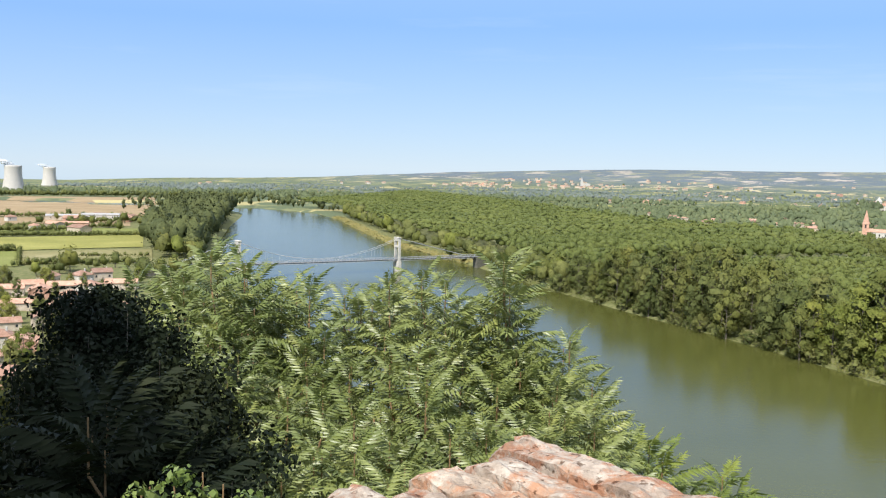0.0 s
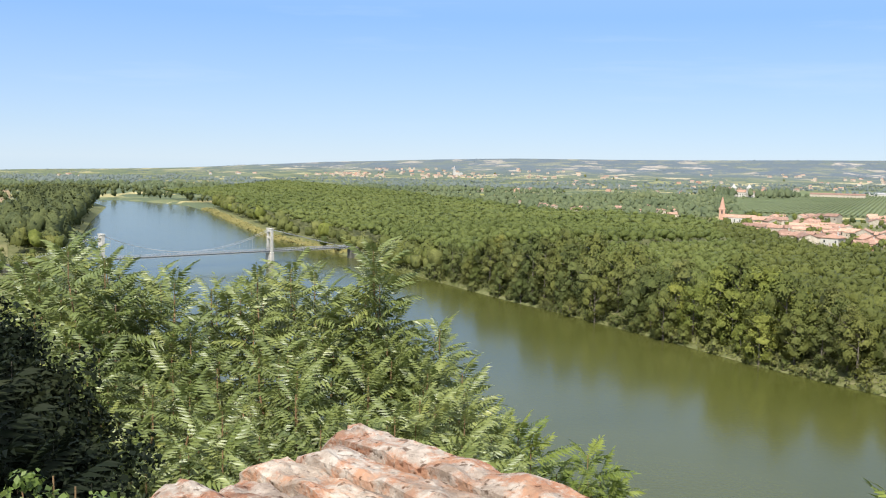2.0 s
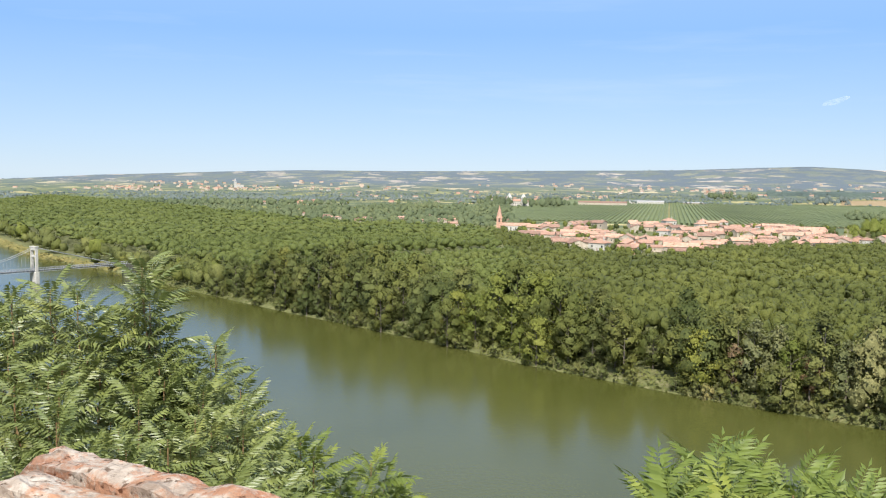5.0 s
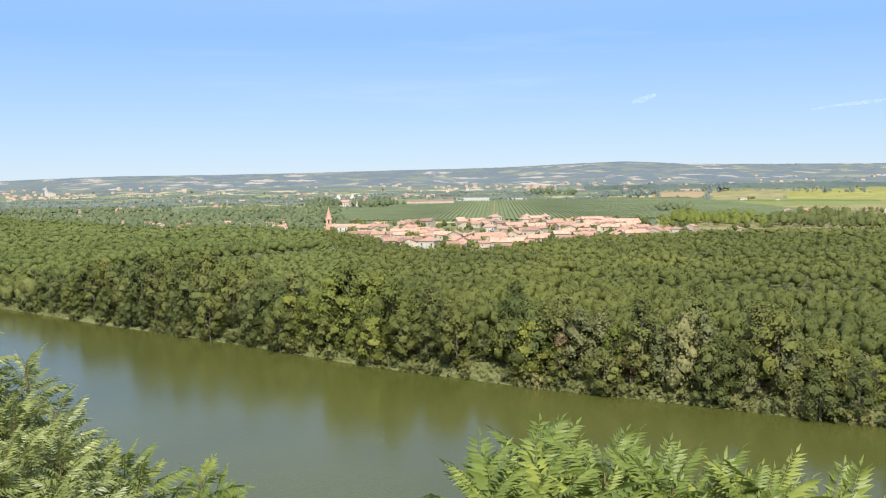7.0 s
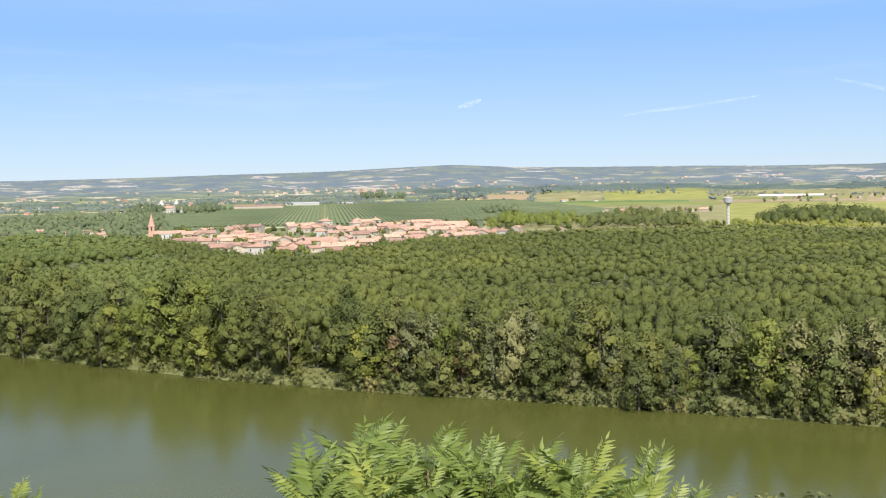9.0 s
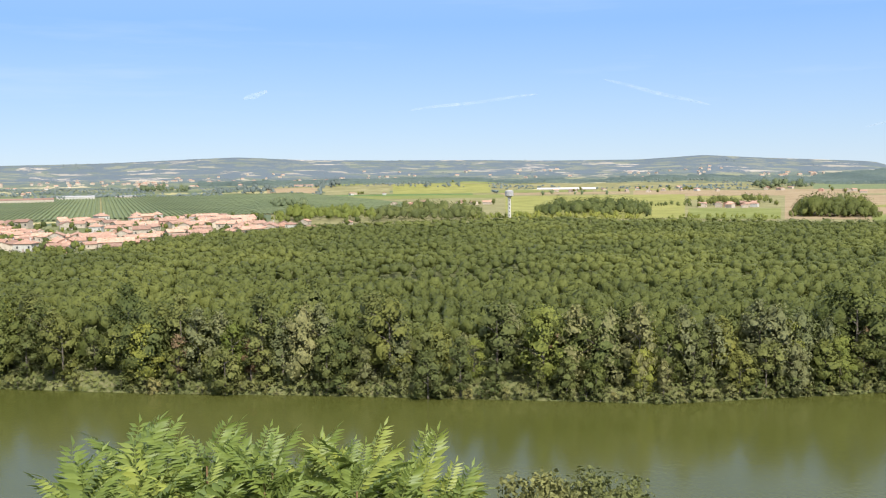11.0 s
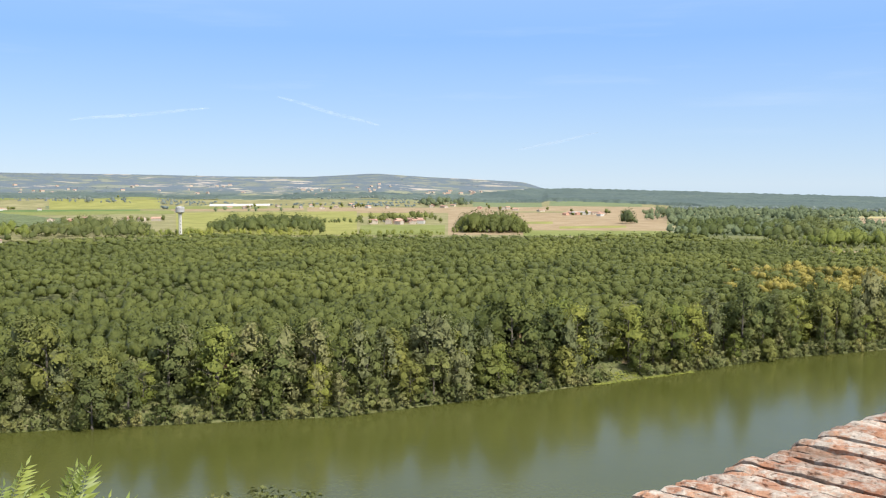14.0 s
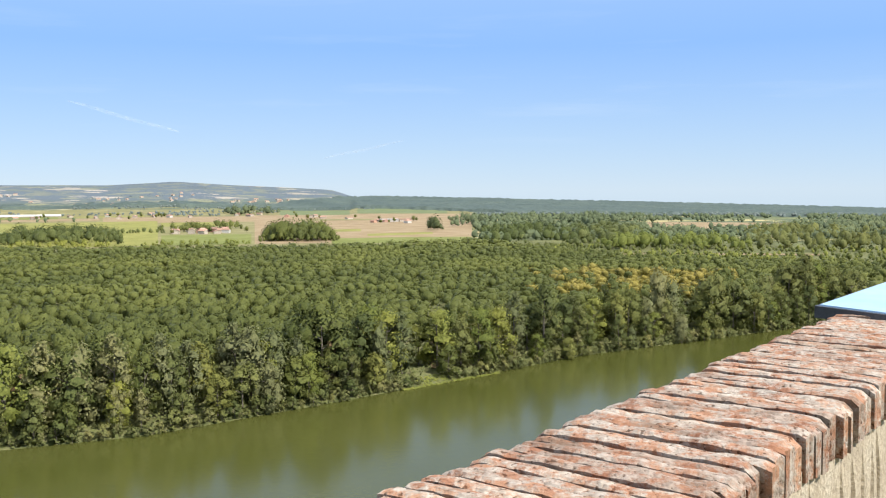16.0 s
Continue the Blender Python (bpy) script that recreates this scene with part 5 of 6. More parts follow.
def far_town():
    """The many small houses far off over the plain and up the slopes, pale walls under tiled roofs."""
    r = random.Random(140)
    walls, roofs = bmesh.new(), bmesh.new()
    for az, d, n, sx in ((1.5, 3400, 12, 70), (3.2, 3480, 16, 80), (7.6, 3420, 22, 90), (9.4, 3500, 14, 80), (33.5, 3500, 12, 90), (36.6, 3450, 20, 90), (39.6, 3600, 16, 80), (24.0, 2900, 10, 60), (17.0, 2900, 8, 60),
                         (21.0, 1350, 8, 50), (12.5, 1330, 9, 60), (29.5, 2900, 8, 60), (44, 3700, 12, 120), (52, 3800, 14, 140), (60, 3900, 12, 140), (69, 3800, 14, 120), (75, 3700, 16, 90), (27, 3600, 12, 120), (14, 3700, 12, 120), (5, 3900, 12, 120)):
        c = polar(az, d)
        for _ in range(n):
            x, y = c.x + r.gauss(0, sx), c.y + r.gauss(0, sx)
            w, dp, h = r.uniform(8, 18), r.uniform(7, 10), r.uniform(3.5, 6.5)
            m = pose(x, y, gz(x, y), 0, 0, r.uniform(0, 180))
            box(walls, -w / 2, w / 2, -dp / 2, dp / 2, -3, h, m)
            v = [roofs.verts.new(m @ Vector(q)) for q in ((-w / 2 - 0.4, -dp / 2 - 0.4, h), (w / 2 + 0.4, -dp / 2 - 0.4, h), (w / 2 + 0.4, dp / 2 + 0.4, h), (-w / 2 - 0.4, dp / 2 + 0.4, h), (w / 2 + 0.4, 0, h + dp * 0.2), (-w / 2 - 0.4, 0, h + dp * 0.2))]
            for q in ((0, 1, 4, 5), (2, 3, 5, 4), (1, 2, 4), (3, 0, 5), (3, 2, 1, 0)):
                roofs.faces.new([v[k] for k in q])
    top = new("far_town")
    part("wall", walls, M["render"], top)
    part("roof", roofs, M["tiles"], top)
    tagged(top, "scattered pale houses with tiled roofs far across the valley", "houses", kind="stuff")


far_town()
# far church of the town on the other side of the valley
_c = polar(8.35, 3480)
_t = new("far_church")
part("tower", box_bm(-6, 6, -6, 6, -2, 34), M["white"], _t)
_b = bmesh.new()
_r = lathe(_b, [(8, 33.8), (0.2, 56)], 8)
_b.faces.new(_r[0][::-1])
part("spire", _b, M["slate"], _t)
part("nave", box_bm(5.9, 46, -9, 9, -2, 18), M["white"], _t)
_t.matrix_basis = pose(_c.x, _c.y, gz(_c.x, _c.y), 0, 0, 10) @ Matrix.Scale(0.66, 4)
tagged(_t, "pale town church with a spire across the valley", "church")


# ---------------------------------------------------------------- village below the bluff
def lower_village():
    r = random.Random(9)
    spots = [(-24.0, 520, 25), (-23.0, 545, 95), (-22.2, 515, 15), (-21.3, 550, 60), (-23.5, 492, 110), (-25.0, 505, 20), (-20.2, 560, 30), (-24.6, 455, 10), (-22.6, 440, 40), (-21.2, 425, 100), (-25.3, 400, 30), (-23.4, 405, 120), (-26.2, 440, 70), (-25.6, 365, 20), (-24.4, 352, 110),
             (-26.6, 330, 50), (-20.3, 455, 15), (-19.6, 430, 70), (-21.9, 470, 60), (-25.9, 300, 10), (-27.5, 380, 0), (-28.3, 340, 60), (-19.1, 520, 12), (-20.9, 505, 80)]
    for k, (az, d, rot) in enumerate(spots):
        p = polar(az, d)
        BUILT.append((p.x, p.y))
        put_house(k, p.x, p.y, rot, r.uniform(0.78, 0.98), "houses below the bluff", kinds=NEAR_HOUSES)
    for _ in range(190):
        az, d = r.uniform(-28, -14), r.uniform(230, 640)
        p = polar(az, d)
        if clear_of(BUILT, p.x, p.y, 8.5) and river_dist(p.x, p.y)[0] > 10 and gz(p.x, p.y) < 6:
            plant(r.choice(("dark", "green", "green", "yellow", "dark")), p.x, p.y, r.uniform(0.3, 0.72), group="trees below the bluff")
    p = polar(-21.9, 602)
    plant("green", p.x, p.y, 1.2, group="trees below the bluff", pick=0)
    p = polar(-22.2, 610)
    plant("dark", p.x, p.y, 0.95, group="trees below the bluff", pick=2)


lower_village()


def left_bank():
    """The tall wood along the near side of the river, upstream."""
    r = np.random.default_rng(3)
    d = 690 + 720 * r.uniform(0, 1, 420)
    lo = np.interp(d, [690, 800, 1050, 1400], [-16.8, -17.7, -16.7, -15.8])
    hi = np.interp(d, [690, 850, 1050, 1400], [-14.2, -13.8, -13.4, -12.6])
    az = lo + (hi - lo) * r.uniform(0, 1, 420)
    d2, az2 = r.uniform(1400, 2000, 260), r.uniform(-19, -3, 260)
    d, az = np.concatenate([d, d2]), np.concatenate([az, az2])
    x, y = d * np.sin(np.radians(az)), d * np.cos(np.radians(az))
    ok = river_dist(x, y) > 5
    pl = np.stack([x, y, ground_z(x, y) - 0.5, r.uniform(0.7, 1.6, len(x)) * np.where(d > 1400, 0.62, 1.12)], 1)[ok]
    var = [simple_tree(600 + q, 18, 5.6, 64, 0.7, ICO1, 12, 0.46, 1.05) for q in range(6)]
    trees_joined("bank_wood", pl, var, "shadewood", "tall dark wood along the upstream bank", "woods")
    for k in range(9):
        q = polar(-16.9 + 0.42 * k + r.normal(0, 0.1), 690 + r.uniform(-12, 20))
        if river_dist(q.x, q.y)[0] > 6:
            plant(("dark", "green", "yellow", "dark")[k % 4], q.x, q.y, r.uniform(0.95, 1.4), group="trees of the upstream bank")


left_bank()


# ---------------------------------------------------------------- far woods and hedges
def far_woods():
    r = np.random.default_rng(12)
    n = 46000
    az = r.uniform(-30, 116, n)
    d = 1180 + (4600 - 1180) * r.uniform(0, 1, n) ** 0.85
    x, y = d * np.sin(np.radians(az)), d * np.cos(np.radians(az))
    dens = waves(x, y, 0.006) + 0.8 * waves(x + 300, y, 0.017)
    hedge = np.minimum(np.abs(((x * 0.88 + y * 0.47) / 210) % 1 - 0.5), np.abs(((x * -0.47 + y * 0.88) / 340) % 1 - 0.5)) < 0.018
    keep = (dens > 0.42) | (hedge & (r.uniform(size=n) < 0.5))
    keep |= (az > 81) & (d > 1150) & (d < 2500) & (dens > -0.15)
    keep &= ~((az > 83) & (d > 2500))
    keep |= (az > -16) & (az < 25) & (d > 1000) & (d < 2700) & (dens > -0.22)
    keep |= (az < -12) & (d > 1950) & (d < 2300)
    keep &= ~((az > 44.3) & (az < 86) & (d < 1700))
    keep &= d < 3000
    keep |= (d > 2750) & (d < 3150) & (dens > -0.35)
    for a0, a1, d0, d1, *_ in FIELDS:
        keep &= ~((az > a0 - 0.1) & (az < a1 + 0.1) & (d > d0 - 15) & (d < d1 + 15))
    keep &= ~((az > 25.6) & (az < 44.2) & (d < 2520))
    keep &= d > forest_back(az) + 12
    keep &= river_dist(x, y) > 12
    keep &= ~((az > -19) & (az < -11) & (d < 1500))
    x, y, d, az = x[keep], y[keep], d[keep], az[keep]
    ok = np.ones(len(x), bool)
    for bx, by in BUILT:
        ok &= (x - bx) ** 2 + (y - by) ** 2 > 15 ** 2
    x, y, d = x[ok], y[ok], d[ok]
    sc = r.uniform(0.5, 0.95, len(x))
    pl = np.stack([x, y, ground_z(x, y) - 1.2, sc], 1)
    a = [simple_tree(400 + q, 17, 9.0, 12, 1.3, ICO0, 6, 0.36) for q in range(5)]
    b = [simple_tree(500 + q, 15, 9.5, 0, 3.2, ICO0, 6, 0.33) for q in range(5)]
    pl[d > 2600, 3] *= 0.8
    # past 2300 m the trees take the more strongly haze-tinted leaf colour
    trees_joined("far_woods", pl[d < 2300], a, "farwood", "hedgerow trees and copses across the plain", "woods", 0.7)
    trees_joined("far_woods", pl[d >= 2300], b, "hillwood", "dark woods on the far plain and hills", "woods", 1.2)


far_woods()


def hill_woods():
    """Copses, hedges and lone trees over the hills that close the valley, up to the crest."""
    r = np.random.default_rng(113)
    n = 22000
    az, d = r.uniform(-20, 82, n), r.uniform(2950, 4660, n)
    x, y = d * np.sin(np.radians(az)), d * np.cos(np.radians(az))
    dens = waves(x, y, 0.011) + 0.7 * waves(x + 500, y - 200, 0.026)
    line = np.minimum(np.abs(((x * 0.93 + y * 0.37) / 130) % 1 - 0.5), np.abs(((x * -0.37 + y * 0.93) / 190) % 1 - 0.5)) < 0.03
    keep = (dens > 0.62) | (line & (r.uniform(size=n) < 0.22) & (dens > -0.2))
    x, y = x[keep], y[keep]
    pl = np.stack([x, y, ground_z(x, y) - 1.5, r.uniform(0.2, 0.48, len(x))], 1)
    var = [simple_tree(560 + q, 15, 9.0, 0, 3.0, ICO0, 6, 0.36) for q in range(5)]
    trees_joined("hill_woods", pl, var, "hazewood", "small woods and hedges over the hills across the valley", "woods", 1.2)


hill_woods()


def wood_canopy():
    """The unbroken forest that closes the plain downstream, as one rough canopy."""
    r = np.random.default_rng(19)
    v, f = drape(40, 119, 2250, 4680, 0.5, 0, 420, 60)
    az, d = np.degrees(np.arctan2(v[:, 0], v[:, 1])), np.hypot(v[:, 0], v[:, 1])
    fold = 60 * waves(v[:, 0], v[:, 1], 0.012)
    near = np.interp(az, [40, 60, 70, 80, 84, 87, 90, 119], [3300, 3200, 3120, 3080, 3050, 2850, 2550, 2300]) + fold
    far = np.interp(az, [40, 60, 70, 76, 79, 80.8, 82, 119], [3420, 3400, 3460, 3550, 3900, 4500, 4700, 4700]) + fold * 1.3
    inside = (d > near) & (d < far)
    v[:, 2] += np.where(inside, 8 + r.normal(0, 1.8, len(v)) + 1.5 * waves(v[:, 0], v[:, 1], 0.03), -14)
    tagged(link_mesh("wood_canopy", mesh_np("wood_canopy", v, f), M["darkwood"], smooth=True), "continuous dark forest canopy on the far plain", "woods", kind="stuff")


wood_canopy()
for _x, _y in ((25, 688), (31, 674), (37, 658), (15, 704), (24, 706), (38, 690), (42, 668), (5, 730)):
    plant("dark" if _x % 2 else "green", _x, _y, 0.7, group="trees at the bridge head")


def reeds():
    """The reedy shoal below the upstream wood."""
    r = np.random.default_rng(31)
    C = []
    for q, nrm in bank_frames(1.1, -10, 1.5):
        for _ in range(8):
            o = r.uniform(0.3, 10)
            C.append((q.x + nrm.x * o, q.y + nrm.y * o))
    C = np.array(C)
    z = ground_z(C[:, 0], C[:, 1])
    c = np.column_stack([C, np.maximum(z, 0) * 0.35 + r.uniform(0.2, 1.6, len(C))])
    n = np.tile([0.0, -0.5, 0.8], (len(c), 1))
    v, f = card_set(c, n, 1.5, r, 0.5)
    me = mesh_np("reed_bed", v, f)
    leafy(me, np.repeat(n + r.normal(0, 0.3, n.shape), 4, 0))
    tagged(link_mesh("reed_bed", me, M["reed"]), "yellowish reeds and low growth on a river shoal", "reeds", kind="stuff")


reeds()


def cloud_material(name, thin, thick):
    m, n, l, b = material(name, 1.0, 0.0)
    b.inputs["Base Color"].default_value = (0.8, 0.8, 0.8, 1)
    tr = n.new("ShaderNodeBsdfTransparent")
    t = noise_tex(n, l, 0.03, 5, 0.65)
    rp = ramp(n, l, t.outputs["Fac"], ((0.40, (thin,) * 3), (0.70, (thick,) * 3)))
    ms = n.new("ShaderNodeMixShader")
    l.new(rp.outputs[0], ms.inputs[0])
    l.new(tr.outputs[0], ms.inputs[1])
    l.new(b.outputs[0], ms.inputs[2])
    l.new(ms.outputs[0], n["Material Output"].inputs["Surface"])
    return m


M["vapour"] = cloud_material("thin_white_vapour", 0.03, 0.2)
M["steam"] = cloud_material("white_steam", 0.08, 0.42)


def vapour():
    for az, d, s in ((-24.78, 2150, 1.0), (-22.92, 2750, 0.9)):
        r = np.random.default_rng(int(d))
        p = polar(az, d)
        z = gz(p.x, p.y) + 54 * s
        V, F, k = [], [], 0
        for q in range(7):
            v, f = clump(ICO2, r, 10, 0.3, 0.25)
            c = np.array([p.x - q * 3.2 * s, p.y - q * 1.0, z + q * 1.9 * s + r.normal(0, 1)])
            V.append(c + v * np.array([9 + q, 9 + q, 3.2]) * s), F.append(f + k)
            k += len(v)
        tagged(link_mesh("steam_plume", mesh_np("steam_plume", np.concatenate(V), np.concatenate(F)), M["steam"], smooth=True), "faint white steam above a cooling tower", "steam")
    for (a0, e0), (a1, e1), w in (((64.5, 5.15), (70.6, 3.48), 9), ((52.8, 3.57), (60.5, 4.4), 8), ((42.8, 4.3), (44.2, 4.7), 14), ((79, 2.0), (83.9, 3.05), 7)):
        bm = bmesh.new()
        pr = None
        for q in range(25):
            u = q / 24
            el = e0 + (e1 - e0) * u + 0.03 * math.sin(u * 9)
            p = polar(a0 + (a1 - a0) * u, 4800, 70 + 4800 * math.tan(radians(el)))
            h = w * math.sin(math.pi * min(1, 0.06 + 0.9 * u)) ** 0.6
            a, b = bm.verts.new((p.x, p.y, p.z - h)), bm.verts.new((p.x, p.y, p.z + h))
            if pr:
                bm.faces.new((pr[0], a, b, pr[1]))
            pr = (a, b)
        bmesh.ops.solidify(bm, geom=bm.faces[:], thickness=2.0)
        tagged(part("contrail", bm, M["vapour"], None), "thin white vapour trail in the clear sky", "contrail", "vapour trails", "structure")


vapour()


def hedges():
    """Hedges and tree lines between the fields of the upstream plain."""
    lines = ((-27.4, 752, -24.7, 752, 26, 0.26), (-24.5, 652, -17.6, 650, 45, 0.22), (-27.4, 897, -18.0, 897, 70, 0.24), (-27.4, 1006, -19.0, 1006, 50, 0.30), (-24.6, 640, -24.5, 750, 16, 0.24),
             (-22.5, 700, -17.6, 700, 22, 0.16), (-27.4, 1205, -17.4, 1205, 40, 0.30), (-27.4, 1910, -12, 1950, 90, 0.6), (-26, 950, -21.5, 965, 22, 0.34), (-22.0, 1080, -18.2, 1100, 20, 0.40))
    r = np.random.default_rng(55)
    rows_ = []
    for a0, d0, a1, d1, n, sc in lines:
        n = int(n * 2.4)
        for q in range(n):
            u = (q + r.uniform(0, 1)) / n
            p = polar(a0 + (a1 - a0) * u, d0 + (d1 - d0) * u + r.normal(0, 2.5))
            if clear_of(BUILT, p.x, p.y, 9) and river_dist(p.x, p.y)[0] > 8:
                rows_.append((p.x, p.y, gz(p.x, p.y) - 0.4, sc * r.uniform(0.6, 1.5)))
    var = [simple_tree(900 + q, 18, 7.5, 44, 1.0, ICO0, 8, 0.46, 1.05) for q in range(4)]
    trees_joined("hedge", np.array(rows_), var, "riverside", "dark hedges between the fields of the plain", "hedge")


hedges()


def massed_trees():
    """The far trees that stand too close together to tell apart."""
    mats = {"far_dark": "riverside", "far_green": "poplar", "far_yellow": "yellowgreen"}
    var = [simple_tree(80 + q, 14.5, 5.4, 70, 0.66, ICO1, 12, 0.45, 1.1) for q in range(3)]
    for (kind, group), rows_ in MASSED.items():
        trees_joined("tree_belt", np.array(rows_), var, mats[kind], {"riverside trees": "back row of trees along the river bank", "village garden trees": "garden trees between the village houses"}.get(group, "trees along the upstream bank"), "tree belt", 0.2)


massed_trees()
v, f = drape(44.2, 88.2, 1150, 3090, 0.12, 0, 120, 40)
tagged(link_mesh("grassland", mesh_np("grassland", v, f), M["dry"]), "rough dry grass between the fields", "grass", kind="structure")

for _x, _y in ((-166, 545), (-172, 538), (-160, 551), (-178, 549), (-155, 562)):
    plant("far_dark", _x, _y, 0.8, group="trees at the bridge head")

# ---------------------------------------------------------------- terrace parapet of bricks laid on edge


def brick_material():
    """Old hard-fired brick: salmon and rust, with grey-white lichen crust on top and dark pits."""
    m, n, l, b = material("weathered_brick", 0.92, 0.12)
    tc = n.new("ShaderNodeNewGeometry").outputs["Position"]
    oi = n.new("ShaderNodeObjectInfo")
    base = noise_tex(n, l, 9, 5, 0.65, tc)
    col = ramp(n, l, base.outputs["Fac"], ((0.30, (0.17, 0.09, 0.058)), (0.45, (0.31, 0.155, 0.092)), (0.6, (0.40, 0.225, 0.135)), (0.8, (0.36, 0.28, 0.21)))).outputs[0]
    lich = noise_tex(n, l, 24, 7, 0.74, tc)
    lm = ramp(n, l, lich.outputs["Fac"], ((0.43, (0, 0, 0)), (0.545, (0.9, 0.9, 0.9))))
    lc = noise_tex(n, l, 60, 3, 0.6, tc)
    lcol = ramp(n, l, lc.outputs["Fac"], ((0.3, (0.27, 0.235, 0.19)), (0.55, (0.43, 0.38, 0.315)), (0.8, (0.54, 0.495, 0.425)))).outputs[0]
    col = mix(n, l, lm.outputs[0], col, lcol)
    dirt = noise_tex(n, l, 7, 6, 0.7, tc)     # grey-brown crust in broad patches
    dm = ramp(n, l, dirt.outputs["Fac"], ((0.52, (0, 0, 0)), (0.64, (0.75, 0.75, 0.75))))
    col = mix(n, l, dm.outputs[0], col, (0.20, 0.145, 0.105))
    spots = noise_tex(n, l, 90, 2, 0.5, tc)
    sm = ramp(n, l, spots.outputs["Fac"], ((0.30, (0.35, 0.30, 0.27)), (0.40, (1, 1, 1))))
    col = mix(n, l, 1.0, col, sm.outputs[0], "MULTIPLY")
    v = ramp(n, l, oi.outputs["Random"], ((0.0, (0.82, 0.74, 0.70)), (0.5, (1, 1, 1)), (1.0, (1.14, 1.12, 1.08))))
    col = mix(n, l, 1.0, col, v.outputs[0], "MULTIPLY")
    l.new(col, b.inputs["Base Color"])
    bump(n, l, b, mix(n, l, 0.5, lich.outputs["Fac"], spots.outputs["Fac"]), 0.8, 0.012)
    return m


M["brick"] = brick_material()
M["mortar"] = rough_mat("lime_mortar", ((0.3, (0.16, 0.12, 0.095)), (0.7, (0.26, 0.21, 0.17))), 12, 120, 0.95, 0.05, 0.6, 0.006)
M["plaster"] = rough_mat("sandy_lime_render", ((0.3, (0.38, 0.31, 0.22)), (0.55, (0.46, 0.385, 0.28)), (0.8, (0.52, 0.45, 0.345))), 7, 90, 0.95, 0.08, 0.7, 0.008)


def brick_mesh(seed, length, thick, depth, nx=16, ny=4, wear=1.0):
    """A worn brick on edge: length along x, thickness along y, top at z = 0; its ends are ragged and its top pitted."""
    r = random.Random(seed)
    bm = bmesh.new()
    grid = []
    tip = r.uniform(0.004, 0.02)
    for i in range(nx + 1):
        u = i / nx
        row = []
        for j in range(ny + 1):
            w = j / ny
            x, y = u * length, (w - 0.5) * thick
            p = Vector((x * 16 + seed * 3.1, y * 16 + seed, seed * 1.7))
            edge = min(x, length - x)
            drop = tip * max(0, 1 - edge / 0.03) ** 2
            if j in (0, ny):
                drop += 0.0035 + 0.005 * wear * max(0, noise.noise(p * 2.3))
            z = -drop + wear * (0.0045 * noise.noise(p) + 0.0028 * noise.noise(p * 3.1) - 0.006 * max(0, noise.noise(p * 1.4 + Vector((5, 0, 0))) - 0.25))
            dy = 0.0035 * wear * noise.noise(Vector((x * 22, seed * 2.3 + (1 if w > 0.5 else 0), 0))) * (1 if j in (0, ny) else 0.4)
            dx = 0.010 * wear * noise.noise(Vector((y * 60, seed * 1.9, 3))) if i in (0, nx) else 0
            row.append(bm.verts.new((x + dx, y + dy, z)))
        grid.append(row)
    for a, b in zip(grid, grid[1:]):
        for j in range(ny):
            bm.faces.new((a[j], b[j], b[j + 1], a[j + 1]))
    low = []
    border = [g[0] for g in grid] + grid[-1][1:] + [g[ny] for g in grid[::-1][1:]] + grid[0][::-1][1:-1]
    for v in border:
        low.append(bm.verts.new((v.co.x, v.co.y * 0.94, -depth)))
    n = len(border)
    for k in range(n):
        bm.faces.new((border[k], low[k], low[(k + 1) % n], border[(k + 1) % n]))
    bmesh.ops.recalc_face_normals(bm, faces=bm.faces[:])
    me = bpy.data.meshes.new("brick")
    bm.to_mesh(me)
    bm.free()
    me.materials.append(M["brick"])
    return me


def frame_of(origin, along, across, z):
    """A flat frame: x runs across the wall from its outer edge inwards, y along it."""
    ax, ac = Vector((*along, 0)).normalized(), Vector((*across, 0)).normalized()
    m = Matrix((ac, ax, Vector((0, 0, 1)))).transposed().to_4x4()
    m.translation = (*origin, z)
    return m


